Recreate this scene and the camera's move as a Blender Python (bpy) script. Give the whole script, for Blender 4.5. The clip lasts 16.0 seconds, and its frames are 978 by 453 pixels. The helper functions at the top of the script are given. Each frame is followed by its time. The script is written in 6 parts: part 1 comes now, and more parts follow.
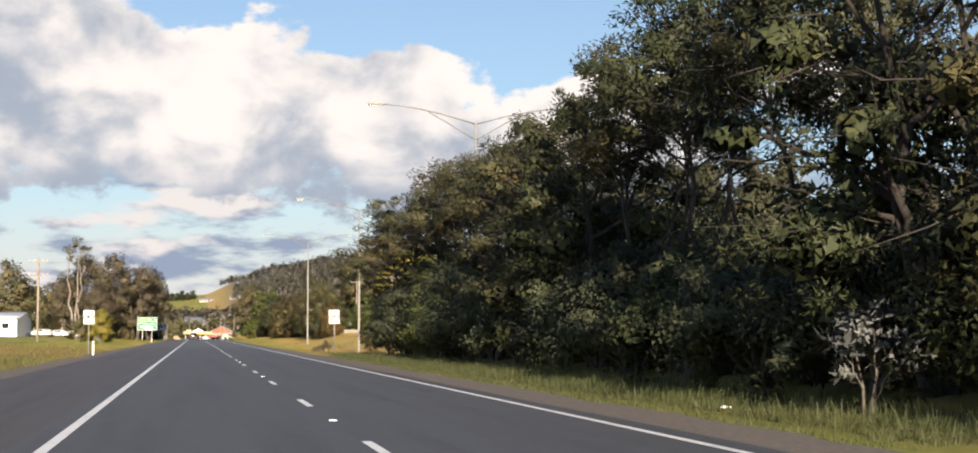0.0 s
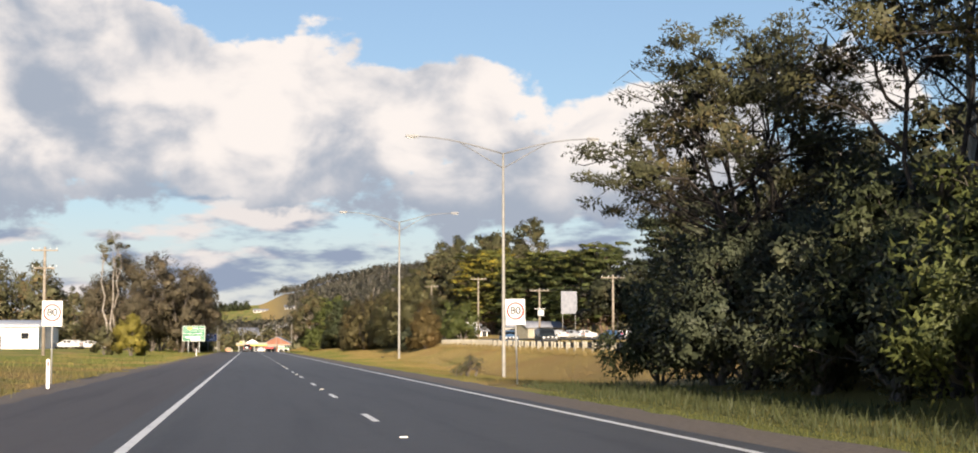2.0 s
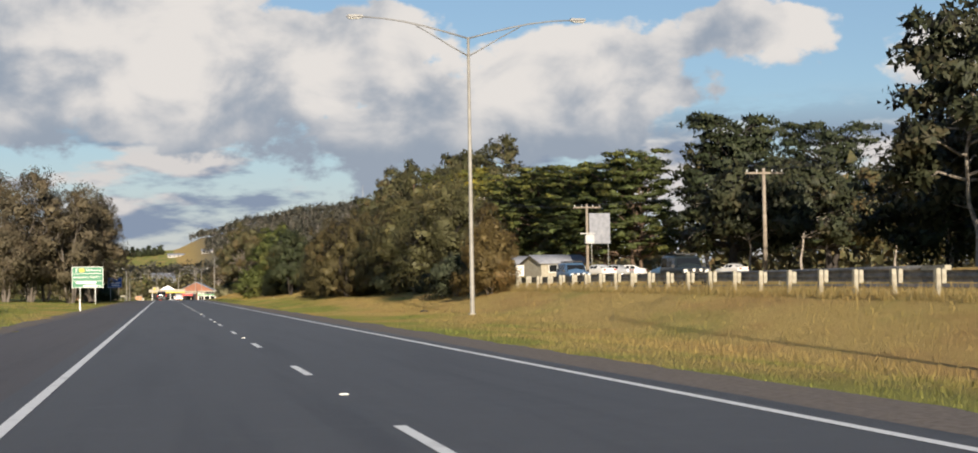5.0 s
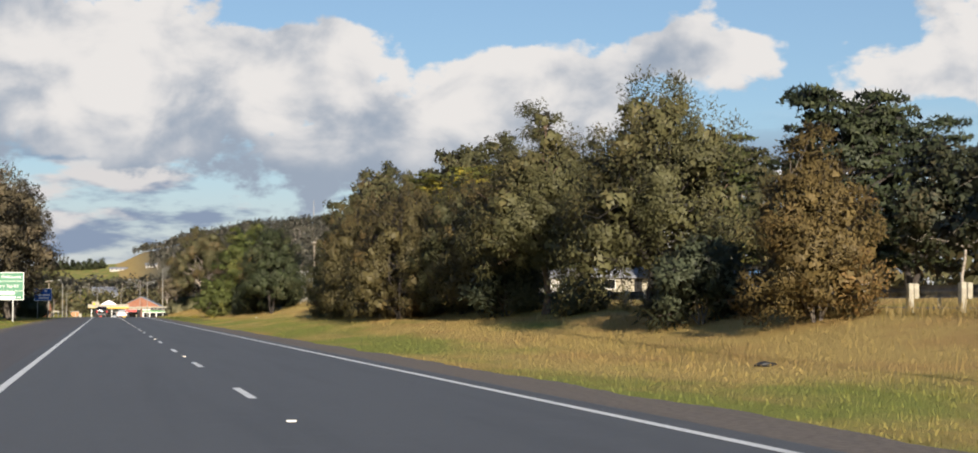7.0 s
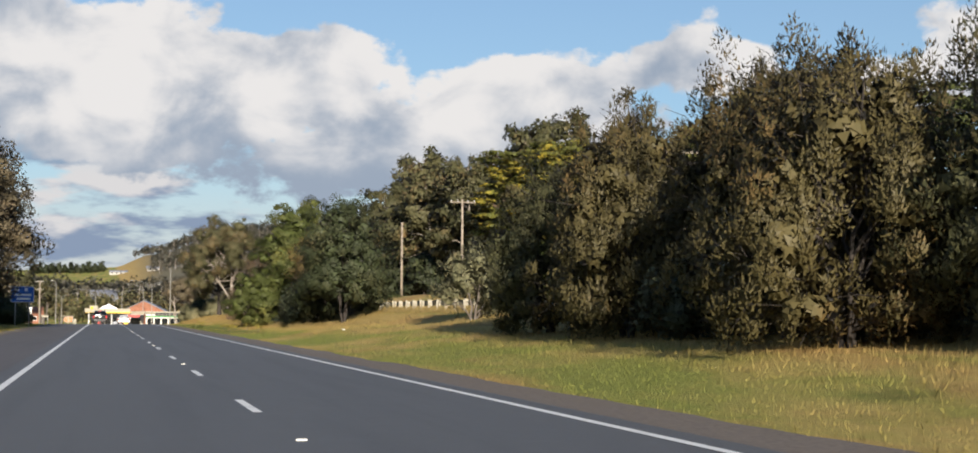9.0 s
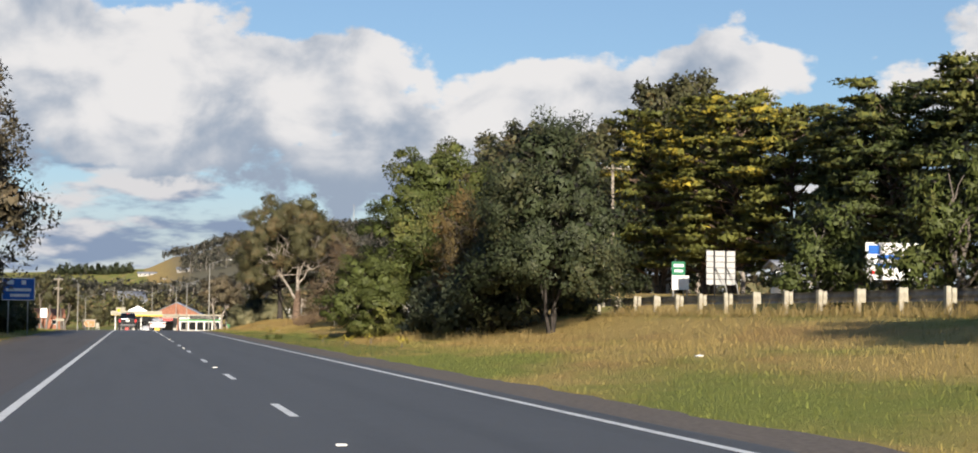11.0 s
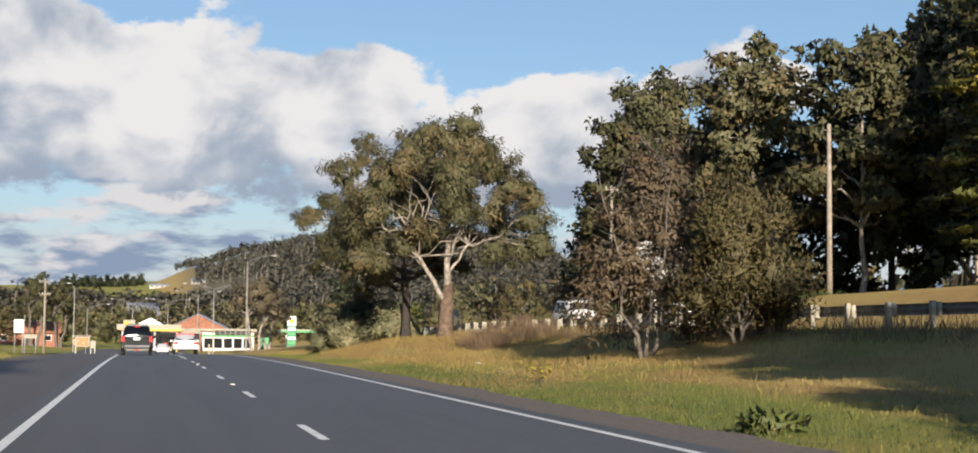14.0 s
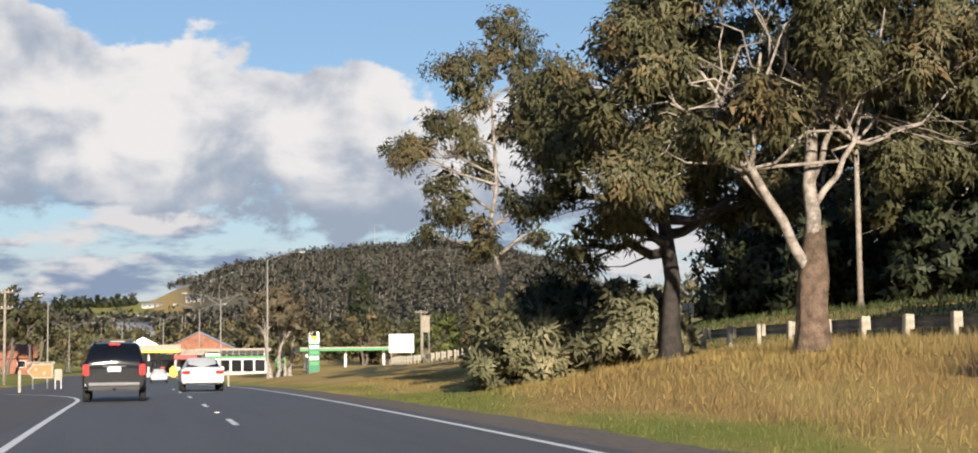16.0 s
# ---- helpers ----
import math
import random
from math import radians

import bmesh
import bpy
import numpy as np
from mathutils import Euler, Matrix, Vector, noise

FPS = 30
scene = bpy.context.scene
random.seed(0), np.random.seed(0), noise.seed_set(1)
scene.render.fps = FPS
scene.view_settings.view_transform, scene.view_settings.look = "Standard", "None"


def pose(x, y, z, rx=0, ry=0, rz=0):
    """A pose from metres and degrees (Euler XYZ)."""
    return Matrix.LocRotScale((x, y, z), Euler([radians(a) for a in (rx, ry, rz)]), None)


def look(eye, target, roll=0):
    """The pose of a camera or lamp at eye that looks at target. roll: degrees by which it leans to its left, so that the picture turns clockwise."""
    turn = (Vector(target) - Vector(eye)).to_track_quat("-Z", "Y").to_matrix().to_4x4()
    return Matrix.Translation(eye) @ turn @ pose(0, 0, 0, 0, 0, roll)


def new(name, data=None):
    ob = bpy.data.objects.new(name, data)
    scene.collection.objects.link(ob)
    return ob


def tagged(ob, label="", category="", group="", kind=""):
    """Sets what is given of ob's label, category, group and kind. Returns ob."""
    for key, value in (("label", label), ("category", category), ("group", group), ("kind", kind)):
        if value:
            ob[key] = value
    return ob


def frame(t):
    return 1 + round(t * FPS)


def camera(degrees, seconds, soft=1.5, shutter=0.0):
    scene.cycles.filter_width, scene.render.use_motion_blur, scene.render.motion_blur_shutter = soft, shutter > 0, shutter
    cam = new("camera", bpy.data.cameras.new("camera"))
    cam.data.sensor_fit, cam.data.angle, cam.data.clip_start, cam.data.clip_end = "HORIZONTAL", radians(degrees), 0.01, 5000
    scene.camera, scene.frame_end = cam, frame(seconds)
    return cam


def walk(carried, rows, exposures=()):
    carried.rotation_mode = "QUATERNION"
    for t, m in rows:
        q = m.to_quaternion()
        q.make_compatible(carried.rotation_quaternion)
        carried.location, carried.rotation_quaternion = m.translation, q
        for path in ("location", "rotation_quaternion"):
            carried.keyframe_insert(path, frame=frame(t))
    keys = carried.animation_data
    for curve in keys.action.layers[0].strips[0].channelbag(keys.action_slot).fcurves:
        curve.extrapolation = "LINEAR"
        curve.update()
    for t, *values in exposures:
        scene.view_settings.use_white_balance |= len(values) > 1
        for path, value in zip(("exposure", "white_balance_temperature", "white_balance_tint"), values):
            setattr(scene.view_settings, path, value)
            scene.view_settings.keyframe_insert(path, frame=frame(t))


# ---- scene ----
cam = camera(34, 16.0, soft=1.8)
PATH = [
    (0, pose(-1.937, -2.74, 1.222, 93.857, 0.036, -10.389)),
    (0.5, pose(-1.960, 9.38, 1.222, 93.947, 0.225, -9.969)),
    (1, pose(-1.964, 21.62, 1.222, 94.085, 0.218, -9.845)),
    (1.5, pose(-1.989, 34.14, 1.222, 94.203, 0.118, -9.187)),
    (2, pose(-2.051, 46.70, 1.222, 94.255, 0.124, -8.522)),
    (2.5, pose(-2.090, 59.17, 1.222, 93.832, 0.146, -8.933)),
    (3, pose(-2.126, 71.51, 1.222, 93.771, 0.330, -9.292)),
    (3.5, pose(-2.159, 83.99, 1.222, 93.357, 0.541, -9.749)),
    (4, pose(-2.127, 96.33, 1.222, 92.163, 0.885, -10.294)),
    (6.5, pose(-1.987, 158.65, 1.222, 92.643, 0.159, -13.154)),
    (7, pose(-1.971, 170.72, 1.222, 92.919, 0.093, -13.496)),
    (7.5, pose(-1.992, 182.96, 1.222, 93.109, -0.126, -13.693)),
    (8, pose(-1.944, 195.36, 1.222, 93.296, -0.244, -13.813)),
    (8.5, pose(-1.898, 207.97, 1.222, 93.096, -0.278, -13.763)),
    (9, pose(-1.890, 220.46, 1.222, 93.200, -0.373, -13.519)),
    (11.5, pose(-2.035, 280.77, 1.222, 93.367, -0.559, -12.478)),
    (12, pose(-2.092, 293.04, 1.222, 93.458, -0.652, -12.403)),
    (12.5, pose(-2.165, 305.38, 1.222, 93.572, -0.737, -12.132)),
    (13, pose(-2.147, 317.74, 1.222, 93.742, -0.805, -12.195)),
    (13.5, pose(-2.113, 329.98, 1.222, 93.875, -0.836, -12.218)),
    (14, pose(-2.072, 342.19, 1.222, 93.871, -0.578, -12.192)),
    (14.5, pose(-1.992, 354.46, 1.222, 93.909, -0.311, -12.204)),
    (15, pose(-2.024, 366.64, 1.222, 94.036, 0.146, -12.201)),
    (15.5, pose(-1.984, 378.97, 1.222, 94.371, 0.456, -12.330)),
    (16, pose(-1.767, 391.66, 1.222, 94.392, 0.673, -12.405)),
]
EXPOSURES = [(0.0, 0.6, 6630, 13), (2.0, 0.51, 6610, 13), (3.5, 0.16, 6540, 11), (7.0, 0.3, 6300, 10), (12.0, 0.33, 6150, 10), (16.0, 0.36, 6200, 11)]
walk(cam, PATH, EXPOSURES)

# ---- world, sun, exposure ----
SUN_EL, SUN_HEAD = 15.0, 2.4      # elevation; heading of the shadows to the right of the road
world = bpy.data.worlds.new("sky")
scene.world = world
world.use_nodes = True


class Nodes:
    """Short names for building node trees."""

    def __init__(self, tree):
        self.t = tree

    def n(self, kind, **props):
        node = self.t.nodes.new(kind)
        for k, v in props.items():
            if k == "op":
                node.operation = v
            elif k == "blend":
                node.blend_type = v
            elif k == "dtype":
                node.data_type = v
            elif k == "clamp":
                node.use_clamp = v
        return node

    def put(self, sock, v):
        if hasattr(v, "is_output"):
            self.t.links.new(v, sock)
        elif isinstance(v, (tuple, list)):
            sock.default_value = (*v, 1) if len(v) == 3 and len(sock.default_value) == 4 else v
        else:
            sock.default_value = v

    def m(self, op, a, b=0.0, c=None, clamp=False):
        node = self.n("ShaderNodeMath", op=op, clamp=clamp)
        self.put(node.inputs[0], a)
        self.put(node.inputs[1], b)
        if c is not None:
            self.put(node.inputs[2], c)
        return node.outputs[0]

    def vmix(self, f, a, b):
        """A direction part of the way from a to b."""
        node = self.n("ShaderNodeMix", dtype="VECTOR")
        node.inputs[0].default_value = f
        self.put(node.inputs[4], a)
        self.put(node.inputs[5], b)
        unit = self.n("ShaderNodeVectorMath", op="NORMALIZE")
        self.put(unit.inputs[0], node.outputs[1])
        return unit.outputs[0]

    def step(self, v, lo, hi):
        node = self.n("ShaderNodeMapRange")
        node.interpolation_type = "SMOOTHSTEP"
        self.put(node.inputs[0], v)
        node.inputs[1].default_value, node.inputs[2].default_value = lo, hi
        return node.outputs[0]

    def noise(self, vec, scale, detail=4.0, rough=0.55, distort=0.0):
        node = self.n("ShaderNodeTexNoise")
        if vec is not None:
            self.put(node.inputs["Vector"], vec)
        node.inputs["Scale"].default_value = scale
        node.inputs["Detail"].default_value = detail
        node.inputs["Roughness"].default_value = rough
        node.inputs["Distortion"].default_value = distort
        return node.outputs["Fac"]

    def mix(self, f, a, b, blend="MIX"):
        node = self.n("ShaderNodeMix", dtype="RGBA", blend=blend)
        self.put(node.inputs[0], f)
        self.put(node.inputs[6], a)
        self.put(node.inputs[7], b)
        return node.outputs[2]

    def vec(self, x, y, z):
        node = self.n("ShaderNodeCombineXYZ")
        for s, v in zip(node.inputs, (x, y, z)):
            self.put(s, v)
        return node.outputs[0]


w = Nodes(world.node_tree)
back = world.node_tree.nodes["Background"]
sky = w.n("ShaderNodeTexSky")
sky.sky_type = "NISHITA"
sky.sun_disc = False
sky.sun_elevation = radians(SUN_EL)
sky.sun_rotation = radians(180 + SUN_HEAD)
sky.air_density, sky.dust_density, sky.ozone_density = 1.0, 0.4, 3.0
blue = w.mix(0.20, w.mix(1.0, sky.outputs[0], (0.117, 0.119, 0.122), "MULTIPLY"), (0.56, 0.69, 0.83))
coord = w.n("ShaderNodeTexCoord")
sep = w.n("ShaderNodeSeparateXYZ")
w.put(sep.inputs[0], coord.outputs["Generated"])
dx, dy, dz = sep.outputs
az = w.m("MULTIPLY", w.m("ARCTAN2", dx, dy), 57.2958)
el = w.m("MULTIPLY", w.m("ARCSINE", dz), 57.2958)
flat = w.vec(az, w.m("MULTIPLY", el, 1.5), 0.0)
wob = w.m("MULTIPLY", w.m("SUBTRACT", w.noise(flat, 0.16, 7, 0.55), 0.5), 6.0)
wob2 = w.m("MULTIPLY", w.m("SUBTRACT", w.noise(w.vec(az, w.m("MULTIPLY", el, 1.5), 9.0), 0.45, 6, 0.55), 0.5), 1.8)
wob = w.m("ADD", wob, wob2)


def lump(u, v, a, b):
    """How deep a direction lies inside an oval cloud, in degrees (negative outside)."""
    x = w.m("DIVIDE", w.m("SUBTRACT", az, u), a)
    y = w.m("DIVIDE", w.m("SUBTRACT", el, v), b)
    r = w.m("SQRT", w.m("ADD", w.m("MULTIPLY", x, x), w.m("MULTIPLY", y, y)))
    return w.m("MULTIPLY", w.m("SUBTRACT", 1.0, r), min(a, b))


def cloud(ovals, lift=0.0):
    d = lump(*ovals[0])
    for o in ovals[1:]:
        d = w.m("MAXIMUM", d, lump(*o))
    return w.m("ADD", d, w.m("ADD", wob, lift))


heap = cloud([(-14, 8.6, 15, 4.6), (0.5, 8.0, 6.5, 2.9), (6.0, 7.6, 4.4, 2.2), (8.5, 5.9, 4.5, 1.9), (-30, 9, 16, 6),
              (15.2, 7.1, 4.3, 2.6), (12.2, 6.1, 4.4, 1.5), (21.6, 9.0, 2.6, 0.9), (30.5, 8.6, 4.2, 1.5), (45, 10, 9, 4), (75, 12, 14, 6), (-70, 12, 20, 7)])
streak_noise = w.noise(w.vec(w.m("MULTIPLY", az, 0.45), w.m("MULTIPLY", el, 1.6), 3.0), 0.42, 6, 0.55)
low = w.m("MULTIPLY", w.step(streak_noise, 0.46, 0.57), w.m("MULTIPLY", w.step(el, 7.2, 4.6), w.step(el, -1.0, 2.0)))
heap_mask = w.step(heap, -0.32, 0.08)
# light falls on the cloud from behind the viewer: bright crowns, grey undersides and folds
fold = w.noise(w.vec(az, w.m("MULTIPLY", el, 1.35), 5.0), 0.30, 7, 0.5, 0.2)
under = w.step(w.m("ADD", el, w.m("MULTIPLY", w.m("SUBTRACT", fold, 0.5), 6.5)), 4.6, 7.6)
bright = w.m("MULTIPLY", under, w.step(fold, 0.28, 0.60))
heap_col = w.mix(bright, (0.38, 0.44, 0.525), (0.95, 0.90, 0.848))
low_col = w.mix(w.step(w.noise(w.vec(w.m("MULTIPLY", az, 0.5), w.m("MULTIPLY", el, 1.4), 21.0), 0.5, 5, 0.5), 0.46, 0.58), (0.30, 0.37, 0.49), (0.82, 0.78, 0.75))
haze = w.step(el, 6.5, 0.5)
col = w.mix(w.m("MULTIPLY", haze, 0.75), blue, (0.70, 0.69, 0.71))
col = w.mix(low, col, low_col)
col = w.mix(heap_mask, col, heap_col)
high = w.step(el, 15.0, 32.0)
col = w.mix(high, col, w.mix(1.0, sky.outputs[0], (0.14, 0.14, 0.145), "MULTIPLY"))
w.put(back.inputs[0], col)
back.inputs[1].default_value = 0.72

sun = new("sun", bpy.data.lights.new("sun", "SUN"))
sun.data.energy = 6.8
sun.data.angle = radians(0.6)
sun.data.color = (1.0, 0.86, 0.68)
sun.matrix_basis = look((-math.sin(radians(SUN_HEAD)) * 100, -math.cos(radians(SUN_HEAD)) * 100, math.tan(radians(SUN_EL)) * 100), (0, 0, 0))


# ---- materials ----
def material(name, a, b, scale=6.0, rough=0.7, metal=0.0, bump=0.0, fine=60.0, spread=(0.35, 0.65), spec=0.4, grime=0.25):
    """A surface of two tones mixed by coarse and fine noise, with wear and fine relief."""
    mt = bpy.data.materials.new(name)
    mt.use_nodes = True
    k = Nodes(mt.node_tree)
    p = mt.node_tree.nodes["Principled BSDF"]
    co = k.n("ShaderNodeTexCoord").outputs["Object"]
    big = k.noise(co, scale, 5, 0.6)
    small = k.noise(co, fine, 3, 0.6)
    f = k.step(k.m("ADD", k.m("MULTIPLY", big, 0.7), k.m("MULTIPLY", small, 0.3)), *spread)
    c = k.mix(f, a, b)
    c = k.mix(k.m("MULTIPLY", k.step(k.noise(co, scale * 0.31, 4, 0.65), 0.52, 0.72), grime), c, tuple(v * 0.55 for v in a))
    k.put(p.inputs["Base Color"], c)
    k.put(p.inputs["Roughness"], k.m("ADD", k.m("MULTIPLY", small, 0.2), rough - 0.1))
    p.inputs["Metallic"].default_value = metal
    p.inputs["Specular IOR Level"].default_value = spec
    if bump:
        bp = k.n("ShaderNodeBump")
        bp.inputs["Strength"].default_value = bump
        bp.inputs["Distance"].default_value = 0.02
        k.put(bp.inputs["Height"], k.m("ADD", small, k.m("MULTIPLY", big, 0.5)))
        k.put(p.inputs["Normal"], bp.outputs[0])
    return mt


def leaf_material(name, a, b, tip=None, see_through=0.2, patch=0.35, soft=0.8):
    """Leaves that differ one from another and in patches, and let some light through."""
    mt = bpy.data.materials.new(name)
    mt.use_nodes = True
    k = Nodes(mt.node_tree)
    p = mt.node_tree.nodes["Principled BSDF"]
    out = mt.node_tree.nodes["Material Output"]
    geo = k.n("ShaderNodeNewGeometry")
    puff = k.n("ShaderNodeAttribute")
    puff.attribute_name = "puff"
    soft = k.vmix(soft, geo.outputs["Normal"], puff.outputs["Vector"])
    info = k.n("ShaderNodeObjectInfo")
    r = geo.outputs["Random Per Island"]
    co = k.n("ShaderNodeTexCoord").outputs["Object"]
    c = k.mix(k.m("ADD", 0.28, k.m("MULTIPLY", r, 0.44)), a, b)
    if tip:
        c = k.mix(k.m("MULTIPLY", k.step(k.noise(co, patch, 4, 0.6), 0.48, 0.62), k.step(r, 0.1, 0.75)), c, tip)
    c = k.mix(k.m("MULTIPLY", k.noise(co, 1.3, 3, 0.6), 0.45), c, tuple(v * 0.5 for v in a))
    c = k.mix(k.m("MULTIPLY", info.outputs["Random"], 0.25), c, tuple(0.7 * x + 0.3 * y for x, y in zip(b, (0.12, 0.10, 0.04))))
    k.put(p.inputs["Base Color"], c)
    p.inputs["Roughness"].default_value = 0.55
    p.inputs["Specular IOR Level"].default_value = 0.25
    k.put(p.inputs["Normal"], soft)
    tr = k.n("ShaderNodeBsdfTranslucent")
    k.put(tr.inputs[0], c)
    k.put(tr.inputs["Normal"], soft)
    mx = k.n("ShaderNodeMixShader")
    mx.inputs[0].default_value = see_through
    k.put(mx.inputs[1], p.outputs[0])
    k.put(mx.inputs[2], tr.outputs[0])
    k.put(out.inputs[0], mx.outputs[0])
    return mt


def asphalt_material(name, a, b, patches):
    """Sealed road: aggregate grain, wheel tracks along the road, long stains and patches."""
    mt = bpy.data.materials.new(name)
    mt.use_nodes = True
    k = Nodes(mt.node_tree)
    p = mt.node_tree.nodes["Principled BSDF"]
    co = k.n("ShaderNodeTexCoord").outputs["Object"]
    se = k.n("ShaderNodeSeparateXYZ")
    k.put(se.inputs[0], co)
    long = k.vec(k.m("MULTIPLY", se.outputs[0], 1.4), k.m("MULTIPLY", se.outputs[1], 0.05), 0.0)
    grain = k.noise(co, 90, 3, 0.7)
    mott = k.noise(co, 1.7, 5, 0.65)
    track = k.noise(long, 1.0, 4, 0.6)
    c = k.mix(k.step(grain, 0.3, 0.7), a, b)
    c = k.mix(k.m("MULTIPLY", k.step(track, 0.45, 0.7), 0.45), c, tuple(v * 0.62 for v in a))
    c = k.mix(k.m("MULTIPLY", k.step(mott, 0.5, 0.75), patches), c, tuple(v * 1.5 for v in b))
    c = k.mix(k.m("MULTIPLY", k.step(k.m("ADD", se.outputs[1], k.m("MULTIPLY", mott, 6.0)), 118.0, 190.0), 0.22), c, tuple(v * 1.9 for v in b))
    k.put(p.inputs["Base Color"], c)
    k.put(p.inputs["Roughness"], k.m("ADD", 0.6, k.m("MULTIPLY", grain, 0.2)))
    p.inputs["Specular IOR Level"].default_value = 0.45
    bp = k.n("ShaderNodeBump")
    bp.inputs["Strength"].default_value = 0.5
    bp.inputs["Distance"].default_value = 0.01
    k.put(bp.inputs["Height"], grain)
    k.put(p.inputs["Normal"], bp.outputs[0])
    return mt


def grass_tone(k, co):
    """Colour of the grassland by place: fresh green near the road, straw and russet in long drifts up the bank."""
    se = k.n("ShaderNodeSeparateXYZ")
    k.put(se.inputs[0], co)
    x, y = se.outputs[0], se.outputs[1]
    drift = k.noise(k.vec(x, k.m("MULTIPLY", y, 0.35), 0.0), 0.16, 6, 0.62)
    rust = k.noise(k.vec(k.m("MULTIPLY", x, 1.3), k.m("MULTIPLY", y, 0.5), 31.0), 0.22, 5, 0.6)
    tuft = k.noise(co, 3.5, 4, 0.65)
    blade = k.noise(co, 38, 3, 0.7)
    green = k.mix(tuft, (0.17, 0.205, 0.042), (0.32, 0.325, 0.085))
    straw = k.mix(blade, (0.38, 0.275, 0.092), (0.58, 0.42, 0.155))
    straw = k.mix(k.m("MULTIPLY", k.step(rust, 0.46, 0.62), 0.5), straw, (0.40, 0.235, 0.095))
    bank = k.step(x, 6.0, 11.0)
    start = k.step(y, 98.0, 72.0)
    early = k.m("MULTIPLY", k.step(y, 165.0, 125.0), k.m("MAXIMUM", k.step(x, 5.0, 7.0), k.step(x, -6.0, -8.0)))
    last = k.m("MULTIPLY", k.step(y, 388.0, 412.0), k.step(x, 6.5, 9.5))
    f = k.m("ADD", drift, k.m("MULTIPLY", last, 0.14))
    f = k.m("ADD", f, k.m("MULTIPLY", bank, 0.15))
    f = k.m("ADD", f, k.m("MULTIPLY", early, 0.06))
    f = k.step(k.m("SUBTRACT", f, k.m("MULTIPLY", start, 0.25)), 0.44, 0.66)
    c = k.mix(f, green, straw)
    c = k.mix(k.m("MULTIPLY", early, 0.55), c, (0.235, 0.165, 0.068))
    # floor of the far woods, greyed and lightened to stand for distance haze
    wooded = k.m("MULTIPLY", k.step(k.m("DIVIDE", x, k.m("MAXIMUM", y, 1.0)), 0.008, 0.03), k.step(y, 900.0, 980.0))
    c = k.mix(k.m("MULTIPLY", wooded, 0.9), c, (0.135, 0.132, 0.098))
    return c, tuft, blade


def ground_material():
    """Grassland: green and dry straw in drifts, bare soil between."""
    mt = bpy.data.materials.new("grassland")
    mt.use_nodes = True
    k = Nodes(mt.node_tree)
    p = mt.node_tree.nodes["Principled BSDF"]
    co = k.n("ShaderNodeTexCoord").outputs["Object"]
    c, tuft, blade = grass_tone(k, co)
    c = k.mix(k.m("MULTIPLY", k.step(k.noise(co, 0.9, 5, 0.7), 0.6, 0.75), 0.4), c, (0.10, 0.065, 0.035))
    k.put(p.inputs["Base Color"], c)
    p.inputs["Roughness"].default_value = 0.9
    p.inputs["Specular IOR Level"].default_value = 0.1
    bp = k.n("ShaderNodeBump")
    bp.inputs["Strength"].default_value = 0.8
    bp.inputs["Distance"].default_value = 0.06
    k.put(bp.inputs["Height"], k.m("ADD", blade, tuft))
    k.put(p.inputs["Normal"], bp.outputs[0])
    return mt


def blade_material():
    """Grass blades in the tones of the grassland where they grow, each a little lighter or darker."""
    mt = bpy.data.materials.new("grass_blade")
    mt.use_nodes = True
    k = Nodes(mt.node_tree)
    p = mt.node_tree.nodes["Principled BSDF"]
    out = mt.node_tree.nodes["Material Output"]
    geo = k.n("ShaderNodeNewGeometry")
    puff = k.n("ShaderNodeAttribute")
    puff.attribute_name = "puff"
    co = k.n("ShaderNodeTexCoord").outputs["Object"]
    c, tuft, blade = grass_tone(k, co)
    c = k.mix(k.m("MULTIPLY", geo.outputs["Random Per Island"], 0.45), c, (0.10, 0.105, 0.028))
    k.put(p.inputs["Base Color"], c)
    p.inputs["Roughness"].default_value = 0.8
    p.inputs["Specular IOR Level"].default_value = 0.12
    soft = k.vmix(0.6, geo.outputs["Normal"], puff.outputs["Vector"])
    k.put(p.inputs["Normal"], soft)
    tr = k.n("ShaderNodeBsdfTranslucent")
    k.put(tr.inputs[0], c)
    mx = k.n("ShaderNodeMixShader")
    mx.inputs[0].default_value = 0.25
    k.put(mx.inputs[1], p.outputs[0])
    k.put(mx.inputs[2], tr.outputs[0])
    k.put(out.inputs[0], mx.outputs[0])
    return mt


def plain(name, c, rough=0.5, metal=0.0, glow=0.0):
    """A small part's finish, with a little unevenness."""
    mt = material(name, tuple(v * 0.9 for v in c), c, 9, rough, metal, 0.0, 80, grime=0.12)
    p = mt.node_tree.nodes["Principled BSDF"]
    if glow:
        p.inputs["Emission Color"].default_value = (*c, 1)
        p.inputs["Emission Strength"].default_value = glow
    return mt


